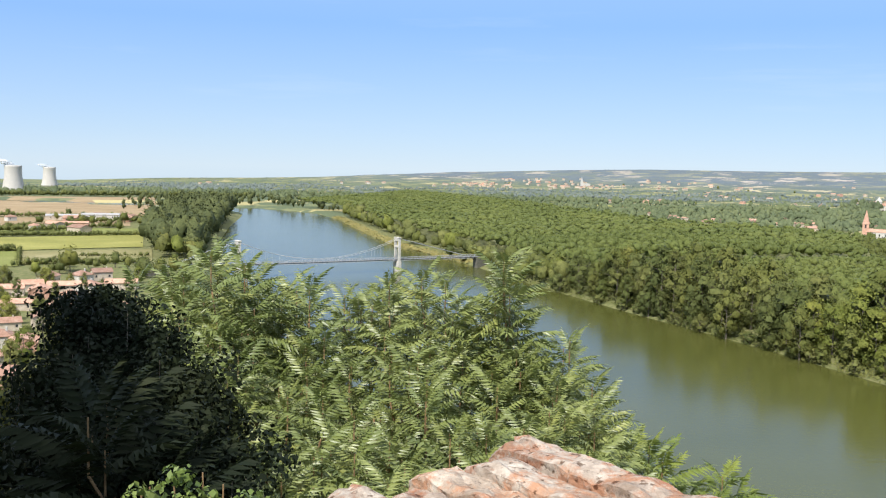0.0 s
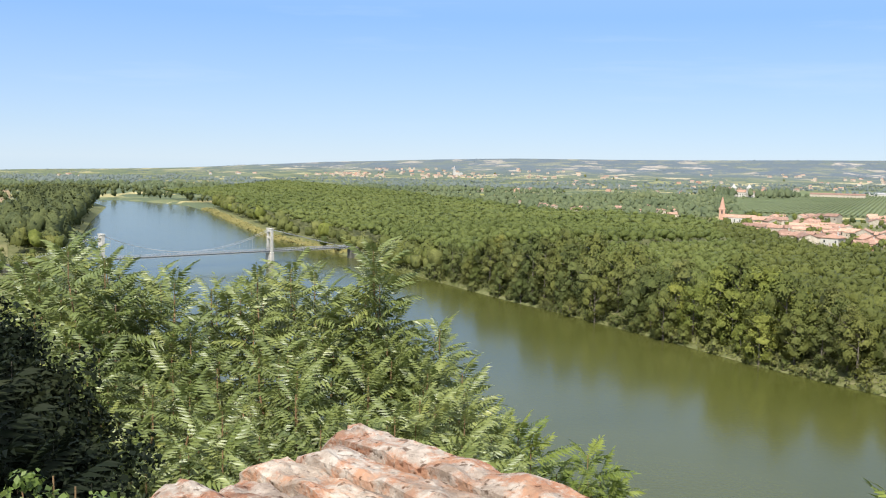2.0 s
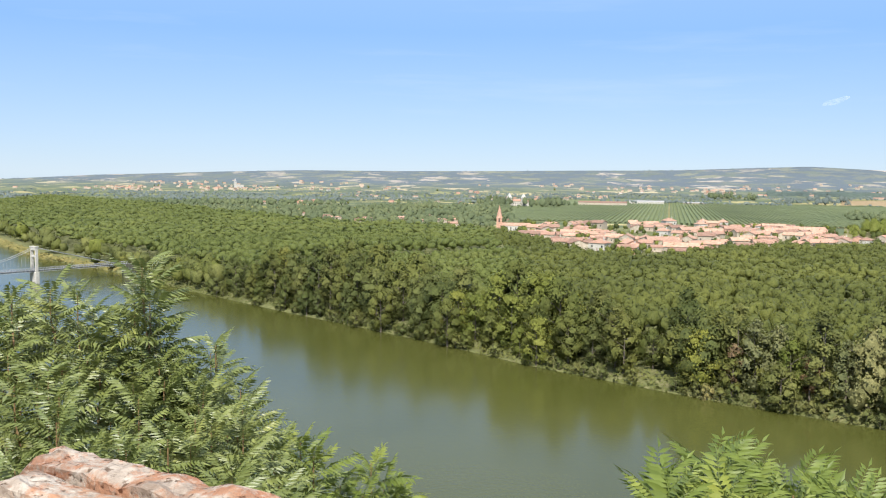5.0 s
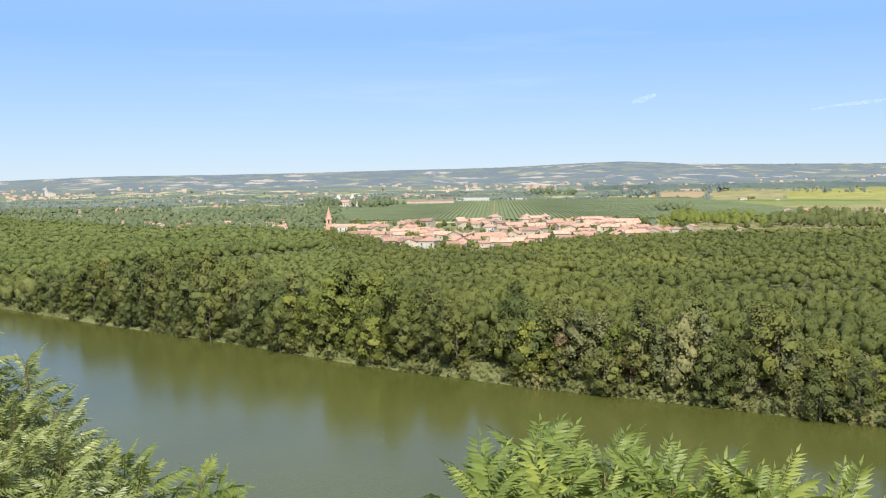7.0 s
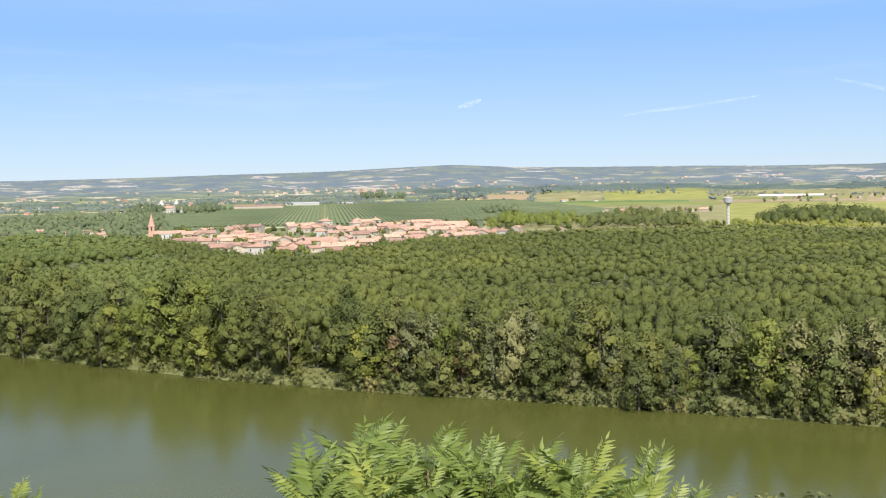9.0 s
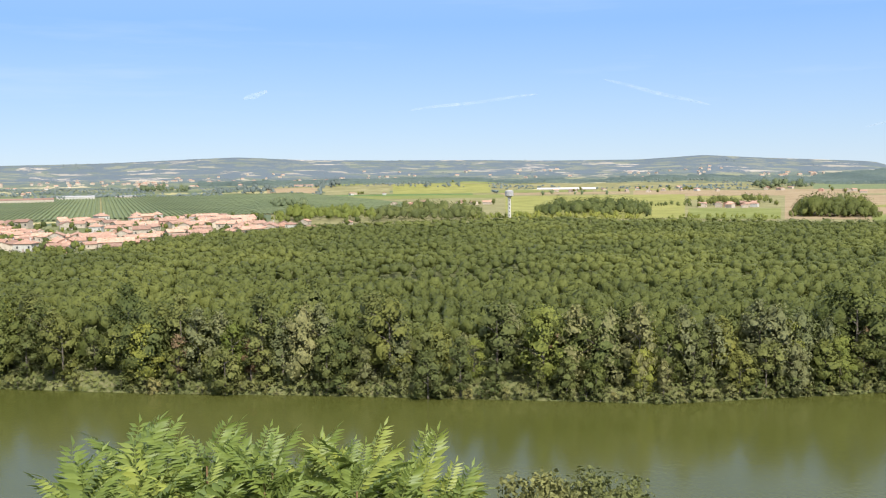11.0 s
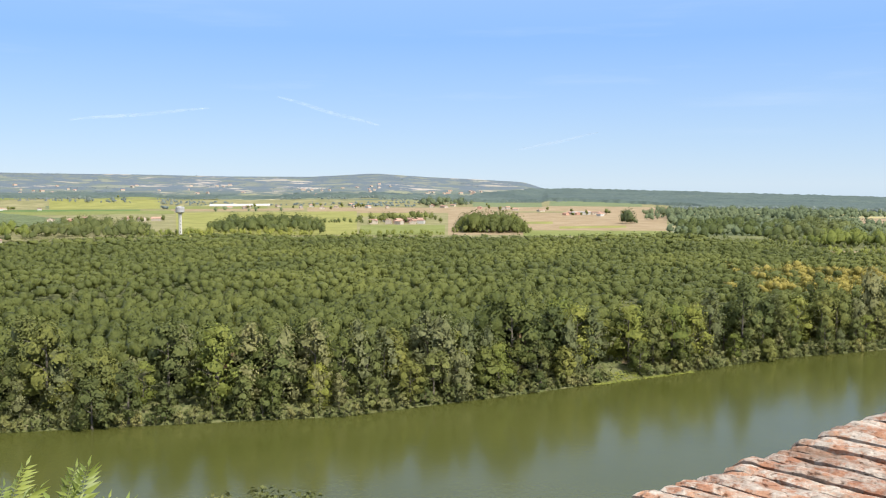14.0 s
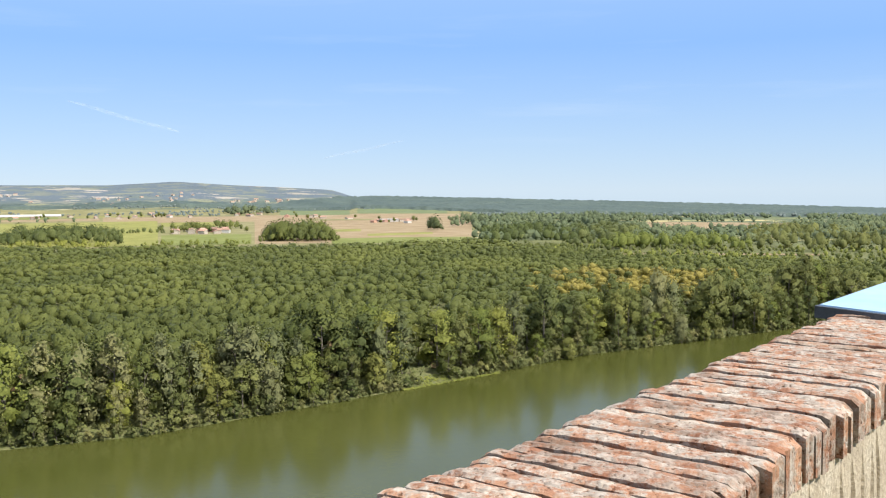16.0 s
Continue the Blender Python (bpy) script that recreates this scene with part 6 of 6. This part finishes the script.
def build_parapet():
    r = random.Random(21)
    # the long wall to the right
    ax, inward = Vector((0.832, -0.555)), Vector((-0.555, -0.832))
    out0 = Vector((1.395, 0.197)) - ax * 1.55
    top_z, width, pitch, length = 69.536, 0.415, 0.046, 6.6
    wall = new("parapet_wall")
    m = frame_of(out0, ax, inward, top_z)
    core = part("core", box_bm(0.025, width - 0.02, 0, length, -1.3, -0.05, m=m), M["mortar"], wall, "rubble core with recessed lime joints")
    part("inner_face", box_bm(width - 0.02, width + 0.0, 0, length, -1.2, -0.075, m=m), M["plaster"], wall, "sandy rendered inner face")
    part("outer_face", box_bm(-0.005, 0.025, 0, length, -4.6, -0.10, m=m), M["brick"], wall)
    kinds = [brick_mesh(k, width + 0.012, 0.0385, 0.10, 24, 4, 0.85) for k in range(11)]
    strips = []
    for k in range(4):
        bm = bmesh.new()
        q = random.Random(90 + k)
        rows_ = []
        for i in range(9):
            z = -0.055 - 1.1 * i / 8
            bulge = 0.010 + q.uniform(0, 0.008) if i else 0.002
            rows_.append([bm.verts.new((width - 0.01 + dx, y, z)) for y, dx in ((-0.019, 0), (-0.012, bulge), (0.009, bulge + q.uniform(-0.003, 0.003)), (0.019, 0))])
        for a, b in zip(rows_, rows_[1:]):
            for j in range(3):
                bm.faces.new((a[j], a[j + 1], b[j + 1], b[j]))
        bmesh.ops.recalc_face_normals(bm, faces=bm.faces[:])
        me = bpy.data.meshes.new("render_rib")
        bm.to_mesh(me)
        bm.free()
        me.materials.append(M["plaster"])
        strips.append(me)
    n = int(length / pitch)
    for i in range(n):
        b = new("brick", r.choice(kinds))
        b.parent = wall
        b.matrix_basis = m @ pose(r.uniform(-0.014, 0.008), (i + 0.5) * pitch + r.uniform(-0.002, 0.002), r.uniform(-0.004, 0.003), r.uniform(-1.3, 1.3), r.uniform(-0.4, 0.4), r.uniform(-0.4, 0.4))
        s = new("render_rib", r.choice(strips))
        s.parent = wall
        s.matrix_basis = m @ pose(r.uniform(-0.004, 0.006), (i + 0.5) * pitch, r.uniform(-0.02, 0.01), 0, 0, 0)
    tagged(wall, "low terrace parapet capped with lichened bricks on edge", "parapet")
    # the corner piece to the left, a little higher, of thicker worn blocks
    corner = new("parapet_corner")
    ax, inward = Vector((-0.720, -0.694)), Vector((0.58, -0.815))
    m = frame_of((-0.131, 1.758), ax, inward, 69.614)
    part("core", box_bm(0.03, 0.70, 0.005, 1.9, -1.5, -0.05, m=m), M["mortar"], corner, "rubble core with recessed lime joints")
    part("bedding", box_bm(0.10, 0.70, 0.02, 1.9, -0.05, -0.020, m=m), M["mortar"], corner, "crumbling mortar between the blocks")
    part("outer_face", box_bm(0.0, 0.03, 0.0, 1.9, -4.0, -0.10, m=m), M["brick"], corner)
    kinds = [brick_mesh(40 + k, 0.72, 0.066, 0.11, 34, 6, 2.2) for k in range(7)]
    for i in range(26):
        b = new("brick", kinds[i % 7])
        b.parent = corner
        b.matrix_basis = m @ pose(r.uniform(-0.034, 0.012), (i + 0.15) * 0.0726 + r.uniform(-0.004, 0.004), r.uniform(-0.010, 0.008) - 0.003 * i, r.uniform(-3, 3), r.uniform(-1.0, 1.0), r.uniform(-1.5, 1.5))
    tagged(corner, "worn corner of the parapet, pale lichened blocks", "parapet")


build_parapet()


def orientation_table():
    top = new("orientation_table")
    p = Vector((3.65, -1.19, 69.552))
    e1, e2 = Vector((-0.84, -0.54, 0.0)).normalized(), Vector((0.83, -0.557, 0.0)).normalized()
    up = e2.cross(e1).normalized()
    if up.z < 0:
        up = -up
    bm = bmesh.new()
    c = [p, p + e2 * 1.5, p + e2 * 1.5 + e1 * 1.1, p + e1 * 1.1]
    lo = [bm.verts.new(q - up * 0.045) for q in c]
    hi = [bm.verts.new(q) for q in c]
    bm.faces.new(hi), bm.faces.new(lo[::-1])
    for k in range(4):
        bm.faces.new((lo[k], lo[(k + 1) % 4], hi[(k + 1) % 4], hi[k]))
    bmesh.ops.recalc_face_normals(bm, faces=bm.faces[:])
    part("frame", bm, M["tableframe"], top, "dark metal edge frame")
    bm = bmesh.new()
    i1, i2 = e1 * 0.02, e2 * 0.02
    c = [p + i1 + i2, p + e2 * 1.48 + i1, p + e2 * 1.48 + e1 * 1.08, p + e1 * 1.08 + i2]
    lo, hi = [bm.verts.new(q - up * 0.002) for q in c], [bm.verts.new(q + up * 0.006) for q in c]
    bm.faces.new(hi), bm.faces.new(lo[::-1])
    for k in range(4):
        bm.faces.new((lo[k], lo[(k + 1) % 4], hi[(k + 1) % 4], hi[k]))
    bmesh.ops.recalc_face_normals(bm, faces=bm.faces[:])
    part("panel", bm, M["enamel"], top, "glossy pale blue enamelled panorama panel")
    cx = p + e1 * 0.55 + e2 * 0.75
    part("pedestal", box_bm(cx.x - 0.3, cx.x + 0.3, cx.y - 0.25, cx.y + 0.25, 68.2, cx.z - 0.06, bevel=0.02), M["plaster"], top)
    tagged(top, "glossy pale blue orientation table beside the parapet", "orientation table")


M["tableframe"] = rough_mat("dark_metal_edge", ((0.3, (0.03, 0.03, 0.035)), (0.7, (0.07, 0.07, 0.075))), 5, 60, 0.5, 0.5, 0.1, 0.002)
_m, _n, _l, _b = material("pale_blue_enamel", 0.12, 0.5)
_t = noise_tex(_n, _l, 3, 4)
_l.new(ramp(_n, _l, _t.outputs["Fac"], ((0.35, (0.42, 0.62, 0.80)), (0.65, (0.52, 0.70, 0.84)))).outputs[0], _b.inputs["Base Color"])
M["enamel"] = _m
orientation_table()


def shading_house():
    """An unseen house added beside the terrace; its gable is shaped to shade the shrubs below the parapet."""
    top = new("terrace_house")
    a, b = Vector((-6.9, 0.5)), Vector((-4.9, -1.6))
    bm = bmesh.new()
    prof = [(-1.0, 79.9), (0.0, 79.2), (0.52, 78.1), (1.0, 77.2)]
    d = b - a
    back = Vector((-0.75, -0.66)) * 9
    top_f, top_b, low_f, low_b = [], [], [], []
    for u, z in prof:
        q = a + d * u
        top_f.append(bm.verts.new((q.x, q.y, z)))
        low_f.append(bm.verts.new((q.x, q.y, 64.0)))
        top_b.append(bm.verts.new((q.x + back.x, q.y + back.y, z)))
        low_b.append(bm.verts.new((q.x + back.x, q.y + back.y, 64.0)))
    for k in range(3):
        bm.faces.new((low_f[k], low_f[k + 1], top_f[k + 1], top_f[k]))
        bm.faces.new((top_f[k], top_f[k + 1], top_b[k + 1], top_b[k]))
        bm.faces.new((low_b[k + 1], low_b[k], top_b[k], top_b[k + 1]))
    for k in (0, 3):
        bm.faces.new((low_f[k], top_f[k], top_b[k], low_b[k]))
    bmesh.ops.recalc_face_normals(bm, faces=bm.faces[:])
    part("wall", bm, M["plaster"], top)
    tagged(top, "unseen rendered house added beside the terrace to cast shade", "house")


shading_house()

# ---------------------------------------------------------------- foreground shrubs with feathered leaves


def frond_mesh(seed, length, pairs, leaflet, width, arch, mat, droop=0.35):
    """A feathered leaf: an arching stalk along x and pairs of folded leaflets."""
    r = np.random.default_rng(seed)
    V, F = [], []

    def at(s):
        return np.array([length * (s - 0.10 * arch * s * s), 0.0, length * (0.10 * s - arch * s * s * 0.55)])

    n = 7
    for k in range(n + 1):
        p = at(k / n)
        w = 0.0045 * (1.3 - k / n)
        V += [p + (0, w, 0), p - (0, w, 0), p - (0, 0, w)]
    for k in range(n):
        for j in range(3):
            a, b = 3 * k + j, 3 * k + (j + 1) % 3
            F.append((a, b, b + 3, a + 3))
    stalk_faces = len(F)
    for k in range(pairs + 1):
        s = 0.16 + 0.84 * k / pairs
        p = at(min(1, s))
        size = leaflet * (0.72 + 0.5 * math.sin(math.pi * min(1, 0.18 + 0.78 * k / pairs))) * r.uniform(0.9, 1.1)
        for side in ((-1, 1) if k < pairs else (0,)):
            fwd = 0.32 + 0.25 * k / pairs + r.uniform(-0.1, 0.1) if side else 1.0
            dirv = np.array([fwd, side * 1.0, -droop + r.uniform(-0.18, 0.18)])
            dirv /= np.linalg.norm(dirv)
            nx = np.cross(dirv, [0, 0, 1.0])
            nx /= np.linalg.norm(nx)
            nz = np.cross(nx, dirv)
            roll = r.normal(0, 0.28)
            nx, nz = nx * math.cos(roll) + nz * math.sin(roll), nz * math.cos(roll) - nx * math.sin(roll)
            w = width * size / leaflet
            q0 = len(V)
            V += [p, p + dirv * size * 0.36 + nx * w + nz * w * 0.35, p + dirv * size * 0.40, p + dirv * size * 0.36 - nx * w + nz * w * 0.35, p + dirv * size - nz * size * 0.24 + np.array([size * 0.12, 0, 0])]
            F += [(q0, q0 + 2, q0 + 1, q0 + 1), (q0, q0 + 3, q0 + 2, q0 + 2), (q0 + 1, q0 + 2, q0 + 4, q0 + 4), (q0 + 2, q0 + 3, q0 + 4, q0 + 4)]
    tri = []
    for a, b, c, d in F:
        tri.append((a, b, c))
        if d != c:
            tri.append((a, c, d))
    me = mesh_np("frond", np.array(V), np.array(tri))
    me.materials.append(mat)
    return me, np.array(V), np.array(tri)


AIL = [frond_mesh(k, 0.60, 10, 0.140, 0.0175, 0.40 + 0.12 * k, M["ailanthus"], 0.6) for k in range(6)]
# shaded copy of the tree of heaven fronds, in the near-black leaf colour
SHADED = [frond_mesh(60 + k, 0.66, 11, 0.15, 0.0185, 0.40 + 0.14 * k, M["evergreen"], 0.5) for k in range(3)]
SUM = [frond_mesh(20 + k, 0.52, 12, 0.122, 0.0165, 0.40 + 0.14 * k, M["sumac"], 0.4) for k in range(4)]


def shoot(tip, lean, count, spread, rnd, size):
    """Fronds round the top of one stem; returns their poses."""
    out = []
    for k in range(count):
        s = k / count
        t = k * 2.39996 + rnd.uniform(-0.35, 0.35)
        p = Vector(tip) + Vector(lean) * (-0.02 - 0.75 * s * spread) + Vector((0, 0, -0.04 - 0.62 * s * spread))
        elev = 68 - 62 * s ** 0.8 + rnd.uniform(-10, 10)
        out.append(Matrix.Translation(p) @ Matrix.Rotation(t, 4, "Z") @ Matrix.Rotation(radians(-elev), 4, "Y") @ Matrix.Rotation(rnd.uniform(-0.25, 0.25), 4, "X") @ Matrix.Scale(size * rnd.uniform(0.75, 1.15) * (0.72 + 0.28 * min(1, s * 3)), 4))
    return out


def feathered_plant(name, base, tips, fronds, mat, count, spread, size, label, seed, limit=290):
    """A multi-stemmed shrub: trunk, a stem to each tip, and fronds round each tip."""
    rnd = random.Random(seed)
    top = new(name)
    b = Vector(base)
    bm = bmesh.new()
    tube(bm, [b - Vector((0, 0, 0.5)), b + Vector((0.1, 0, 1.2)), b + Vector((0.15, 0.1, 2.6))], [0.11, 0.09, 0.07], 8)
    part("trunk", bm, M["bark"], top)
    poses = []
    bm = bmesh.new()
    for tip in tips:
        tip = Vector(tip)
        st = b + Vector((0.12, 0.05, rnd.uniform(0.8, 2.5)))
        mid_ = st.lerp(tip, 0.55) + Vector((rnd.uniform(-0.3, 0.3), rnd.uniform(-0.3, 0.3), -0.25))
        mid_.z = min(mid_.z, tip.z - 0.3)
        tube(bm, [st, mid_, tip - Vector((0, 0, 0.35)), tip], [0.022, 0.014, 0.009, 0.005], 5)
        lean = Vector((tip.x - mid_.x, tip.y - mid_.y, 0)) * 0.25
        poses += shoot(tip, lean, count + rnd.randint(-2, 2), spread, rnd, size * rnd.uniform(0.85, 1.1))
    part("stem", bm, M["stem"], top, "reddish upright branching stem")
    # singly those that come first, the rest joined
    rnd.shuffle(poses)
    for m in poses[:limit]:
        o = new("frond", fronds[rnd.randrange(len(fronds))][0])
        o.parent = top
        o.matrix_basis = m
    rest = poses[limit:]
    if rest:
        V, F, k = [], [], 0
        for m in rest:
            _, v, f = fronds[rnd.randrange(len(fronds))]
            mm = np.array(m)
            V.append(v @ mm[:3, :3].T + mm[:3, 3])
            F.append(f + k)
            k += len(v)
        tagged(link_mesh("foliage", mesh_np("foliage", np.concatenate(V), np.concatenate(F)), mat, top), kind="stuff")
    tagged(top, label, "tree")
    return top


def sight(x, y, d):
    """A place d metres off in a direction given as offsets on the opening view, right and down."""
    az = math.degrees(math.atan((x - 784) / 1650))
    el = -4.85 - (y - 441) * 0.0343 + (x - 784) * 0.00058
    p = polar(az, d)
    return Vector((p.x - 0.248, p.y + 0.489, 69.985 + d * math.tan(radians(el))))


def outline(x):
    """The upper edge of the shrubs seen against the river."""
    return float(np.interp(x, [0, 60, 120, 200, 260, 330, 372, 420, 480, 560, 620, 680, 740, 790, 840, 870, 915, 930, 1000, 1030, 1060, 1090, 1130],
                           [640, 600, 530, 500, 490, 470, 440, 468, 505, 525, 530, 500, 490, 505, 545, 555, 560, 575, 600, 620, 680, 730, 790]))


def build_foreground_shrubs():
    rnd = random.Random(17)
    groups = [(250, 620, (-2.2, 9.5)), (620, 860, (0.0, 9.4)), (860, 1130, (1.6, 10.5))]
    for g, (x0, x1, bxy) in enumerate(groups):
        tips = []
        n = int((x1 - x0) / 4.0)
        for i in range(n):
            x = x0 + (x1 - x0) * (i + rnd.random()) / n
            o = outline(x)
            y = o + 25 + (890 - o) * rnd.random() ** 1.15 if i % 4 else o + rnd.uniform(18, 40)
            x, y = round(x / 62) * 62 + 14 * math.sin(y) + rnd.gauss(0, 12), o + 20 + round((y - o) / 66) * 62 + rnd.gauss(0, 12)
            d = 12.6 - 5.2 * (y - o) / (900 - o) + rnd.uniform(-0.7, 0.7)
            tips.append(sight(x, y, d))
        tips += [sight(x, y, 11.5) for x, y in ((372, 452), (432, 470), (548, 512), (690, 500), (748, 492), (790, 505), (893, 462), (896, 500), (905, 520), (880, 520), (1015, 602), (1058, 680), (660, 545)) if x0 <= x < x1]
        base = (bxy[0], bxy[1], gz(*bxy))
        feathered_plant("ailanthus_tree", base, tips, AIL, M["ailanthus"], 15, 1.35, 0.88, "young tree of heaven with long feathered green leaves", 30 + g)
    # same shrub in shade, drawn with the fronds coloured near black
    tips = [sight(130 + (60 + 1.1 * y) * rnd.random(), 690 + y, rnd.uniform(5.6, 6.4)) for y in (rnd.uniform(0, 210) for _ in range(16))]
    feathered_plant("ailanthus_tree", (-1.6, 6.4, gz(-1.6, 6.4)), tips, SHADED, M["evergreen"], 10, 1.0, 0.9, "feathered shrub with house shade put into its near-black leaves", 51)
    # lower plants further along, yellow-green
    tips = [sight(x, y, 12.5 + rnd.uniform(-0.8, 0.8)) for x, y in ((1060, 800), (1100, 790), (1130, 775), (1165, 775), (1190, 800), (1120, 830), (1160, 840), (1200, 850), (1085, 850), (1150, 880), (1210, 890), (1080, 900))]
    feathered_plant("ailanthus_shrub", (2.6, 11.8, gz(2.6, 11.8)), tips, SUM, M["sumac"], 14, 1.1, 1.25, "yellow-green feathered shrub on the slope", 41)
    tips = [sight(x, y, 12.5 + rnd.uniform(-0.6, 0.6)) for x, y in ((1240, 850), (1300, 815), (1325, 845), (1285, 870), (1345, 880), (1250, 890), (1330, 910))]
    feathered_plant("ailanthus_shrub", (4.0, 11.2, gz(4.0, 11.2)), tips, SUM, M["sumac"], 11, 1.0, 1.05, "small yellow-green shrub on the slope", 42)
    # the middle clump just below the parapet
    tips = []
    for i in range(60):
        u = rnd.random()
        c = Vector((2.7, 4.62)).lerp(Vector((4.2, 3.2)), u)
        off = rnd.uniform(-0.5, 0.5)
        z = 68.42 + rnd.uniform(-0.25, 0.04) - 0.2 * u - abs(off) * 0.22
        tips.append(Vector((c.x + 0.66 * off, c.y + 0.75 * off, z)))
    feathered_plant("sumac_shrub", (3.2, 4.2, gz(3.2, 4.2)), tips, SUM, M["sumac"], 10, 0.75, 0.92, "bright green feathered shrub rising behind the parapet", 43)


build_foreground_shrubs()


def leafy_bush(name, spot, radius, height, n, size, mat, label, seed):
    """A dense small-leaved bush on thin stems."""
    r = np.random.default_rng(seed)
    top = new(name)
    bm = bmesh.new()
    b = Vector((spot[0], spot[1], gz(spot[0], spot[1]) - 0.2))
    c = Vector(spot)
    for k in range(9):
        t = k * 0.7
        e = c + Vector((math.cos(t) * radius * 0.7, math.sin(t) * radius * 0.7, height * (0.15 + 0.3 * (k % 3) / 2)))
        tube(bm, [b, b.lerp(e, 0.5) + Vector((0.05, 0, 0.1)), e], [0.02, 0.010, 0.003], 5)
    part("stem", bm, M["bark" if n > 2000 else "stem"], top)
    lobes = [c + Vector((r.normal(0, radius * 0.42), r.normal(0, radius * 0.42), r.uniform(-0.5, 0.4) * height)) for _ in range(max(6, n // 90))]
    P, D = [], []
    for k in range(n):
        q = lobes[k % len(lobes)]
        d = sphere_dirs(1, r, 0.3)[0]
        P.append(np.array(q) + d * radius * 0.38 * r.uniform(0.5, 1.05))
        D.append(d)
    v, f = card_set(np.array(P), np.array(D), size, r, 0.6)
    link_mesh("leaves", mesh_np("leaves", v, f), M[mat], top)
    tagged(top, label, "bush")
    return top


# bushes whose shade is mostly painted into their leaf colour
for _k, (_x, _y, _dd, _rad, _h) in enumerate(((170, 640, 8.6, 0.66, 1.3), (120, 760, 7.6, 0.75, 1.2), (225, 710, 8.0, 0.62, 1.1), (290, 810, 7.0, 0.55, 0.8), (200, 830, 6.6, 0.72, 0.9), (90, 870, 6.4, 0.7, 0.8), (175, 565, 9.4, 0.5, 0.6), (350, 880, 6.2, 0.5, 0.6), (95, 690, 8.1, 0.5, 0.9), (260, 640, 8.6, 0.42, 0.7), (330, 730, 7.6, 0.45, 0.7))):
    leafy_bush("evergreen_bush", sight(_x, _y, _dd), _rad, _h, 6500, 0.027, "evergreen", "dense evergreen bush with shade put into its near-black leaves", 90 + _k)
_p = sight(325, 872, 3.3)
leafy_bush("rose_bush", _p, 0.21, 0.16, 700, 0.015, "rose", "sunlit rose bush with small bright leaves", 61)
for _k, (_x, _y) in enumerate(((2, 690), (12, 760))):
    leafy_bush("slope_bush", sight(_x, _y, 10.5), 0.42, 0.5, 1200, 0.05, "riverside", "leafy green bush on the slope beside a dark evergreen", 170 + _k)
for _k, (_az, _d, _el, _rad) in enumerate(((60.5, 14.5, -20.4, 0.75), (63.6, 15.5, -20.2, 0.9), (65.0, 14.0, -21.2, 0.7))):
    _q = polar(_az, _d, 70 + _d * math.tan(radians(_el)))
    leafy_bush("slope_bush", _q, _rad, 0.8, 2600, 0.05, "scrub", "rounded olive green bush on the slope", 70 + _k)
_r = random.Random(8)
for _k in range(46):
    _az, _d = _r.uniform(-45, 118), _r.uniform(7, 60)
    _q = polar(_az, _d)
    if gz(_q.x, _q.y) < 64.5:
        plant("scrub", _q.x, _q.y, min(0.75, 0.18 + 0.009 * _d), group="shrubs on the bluff")
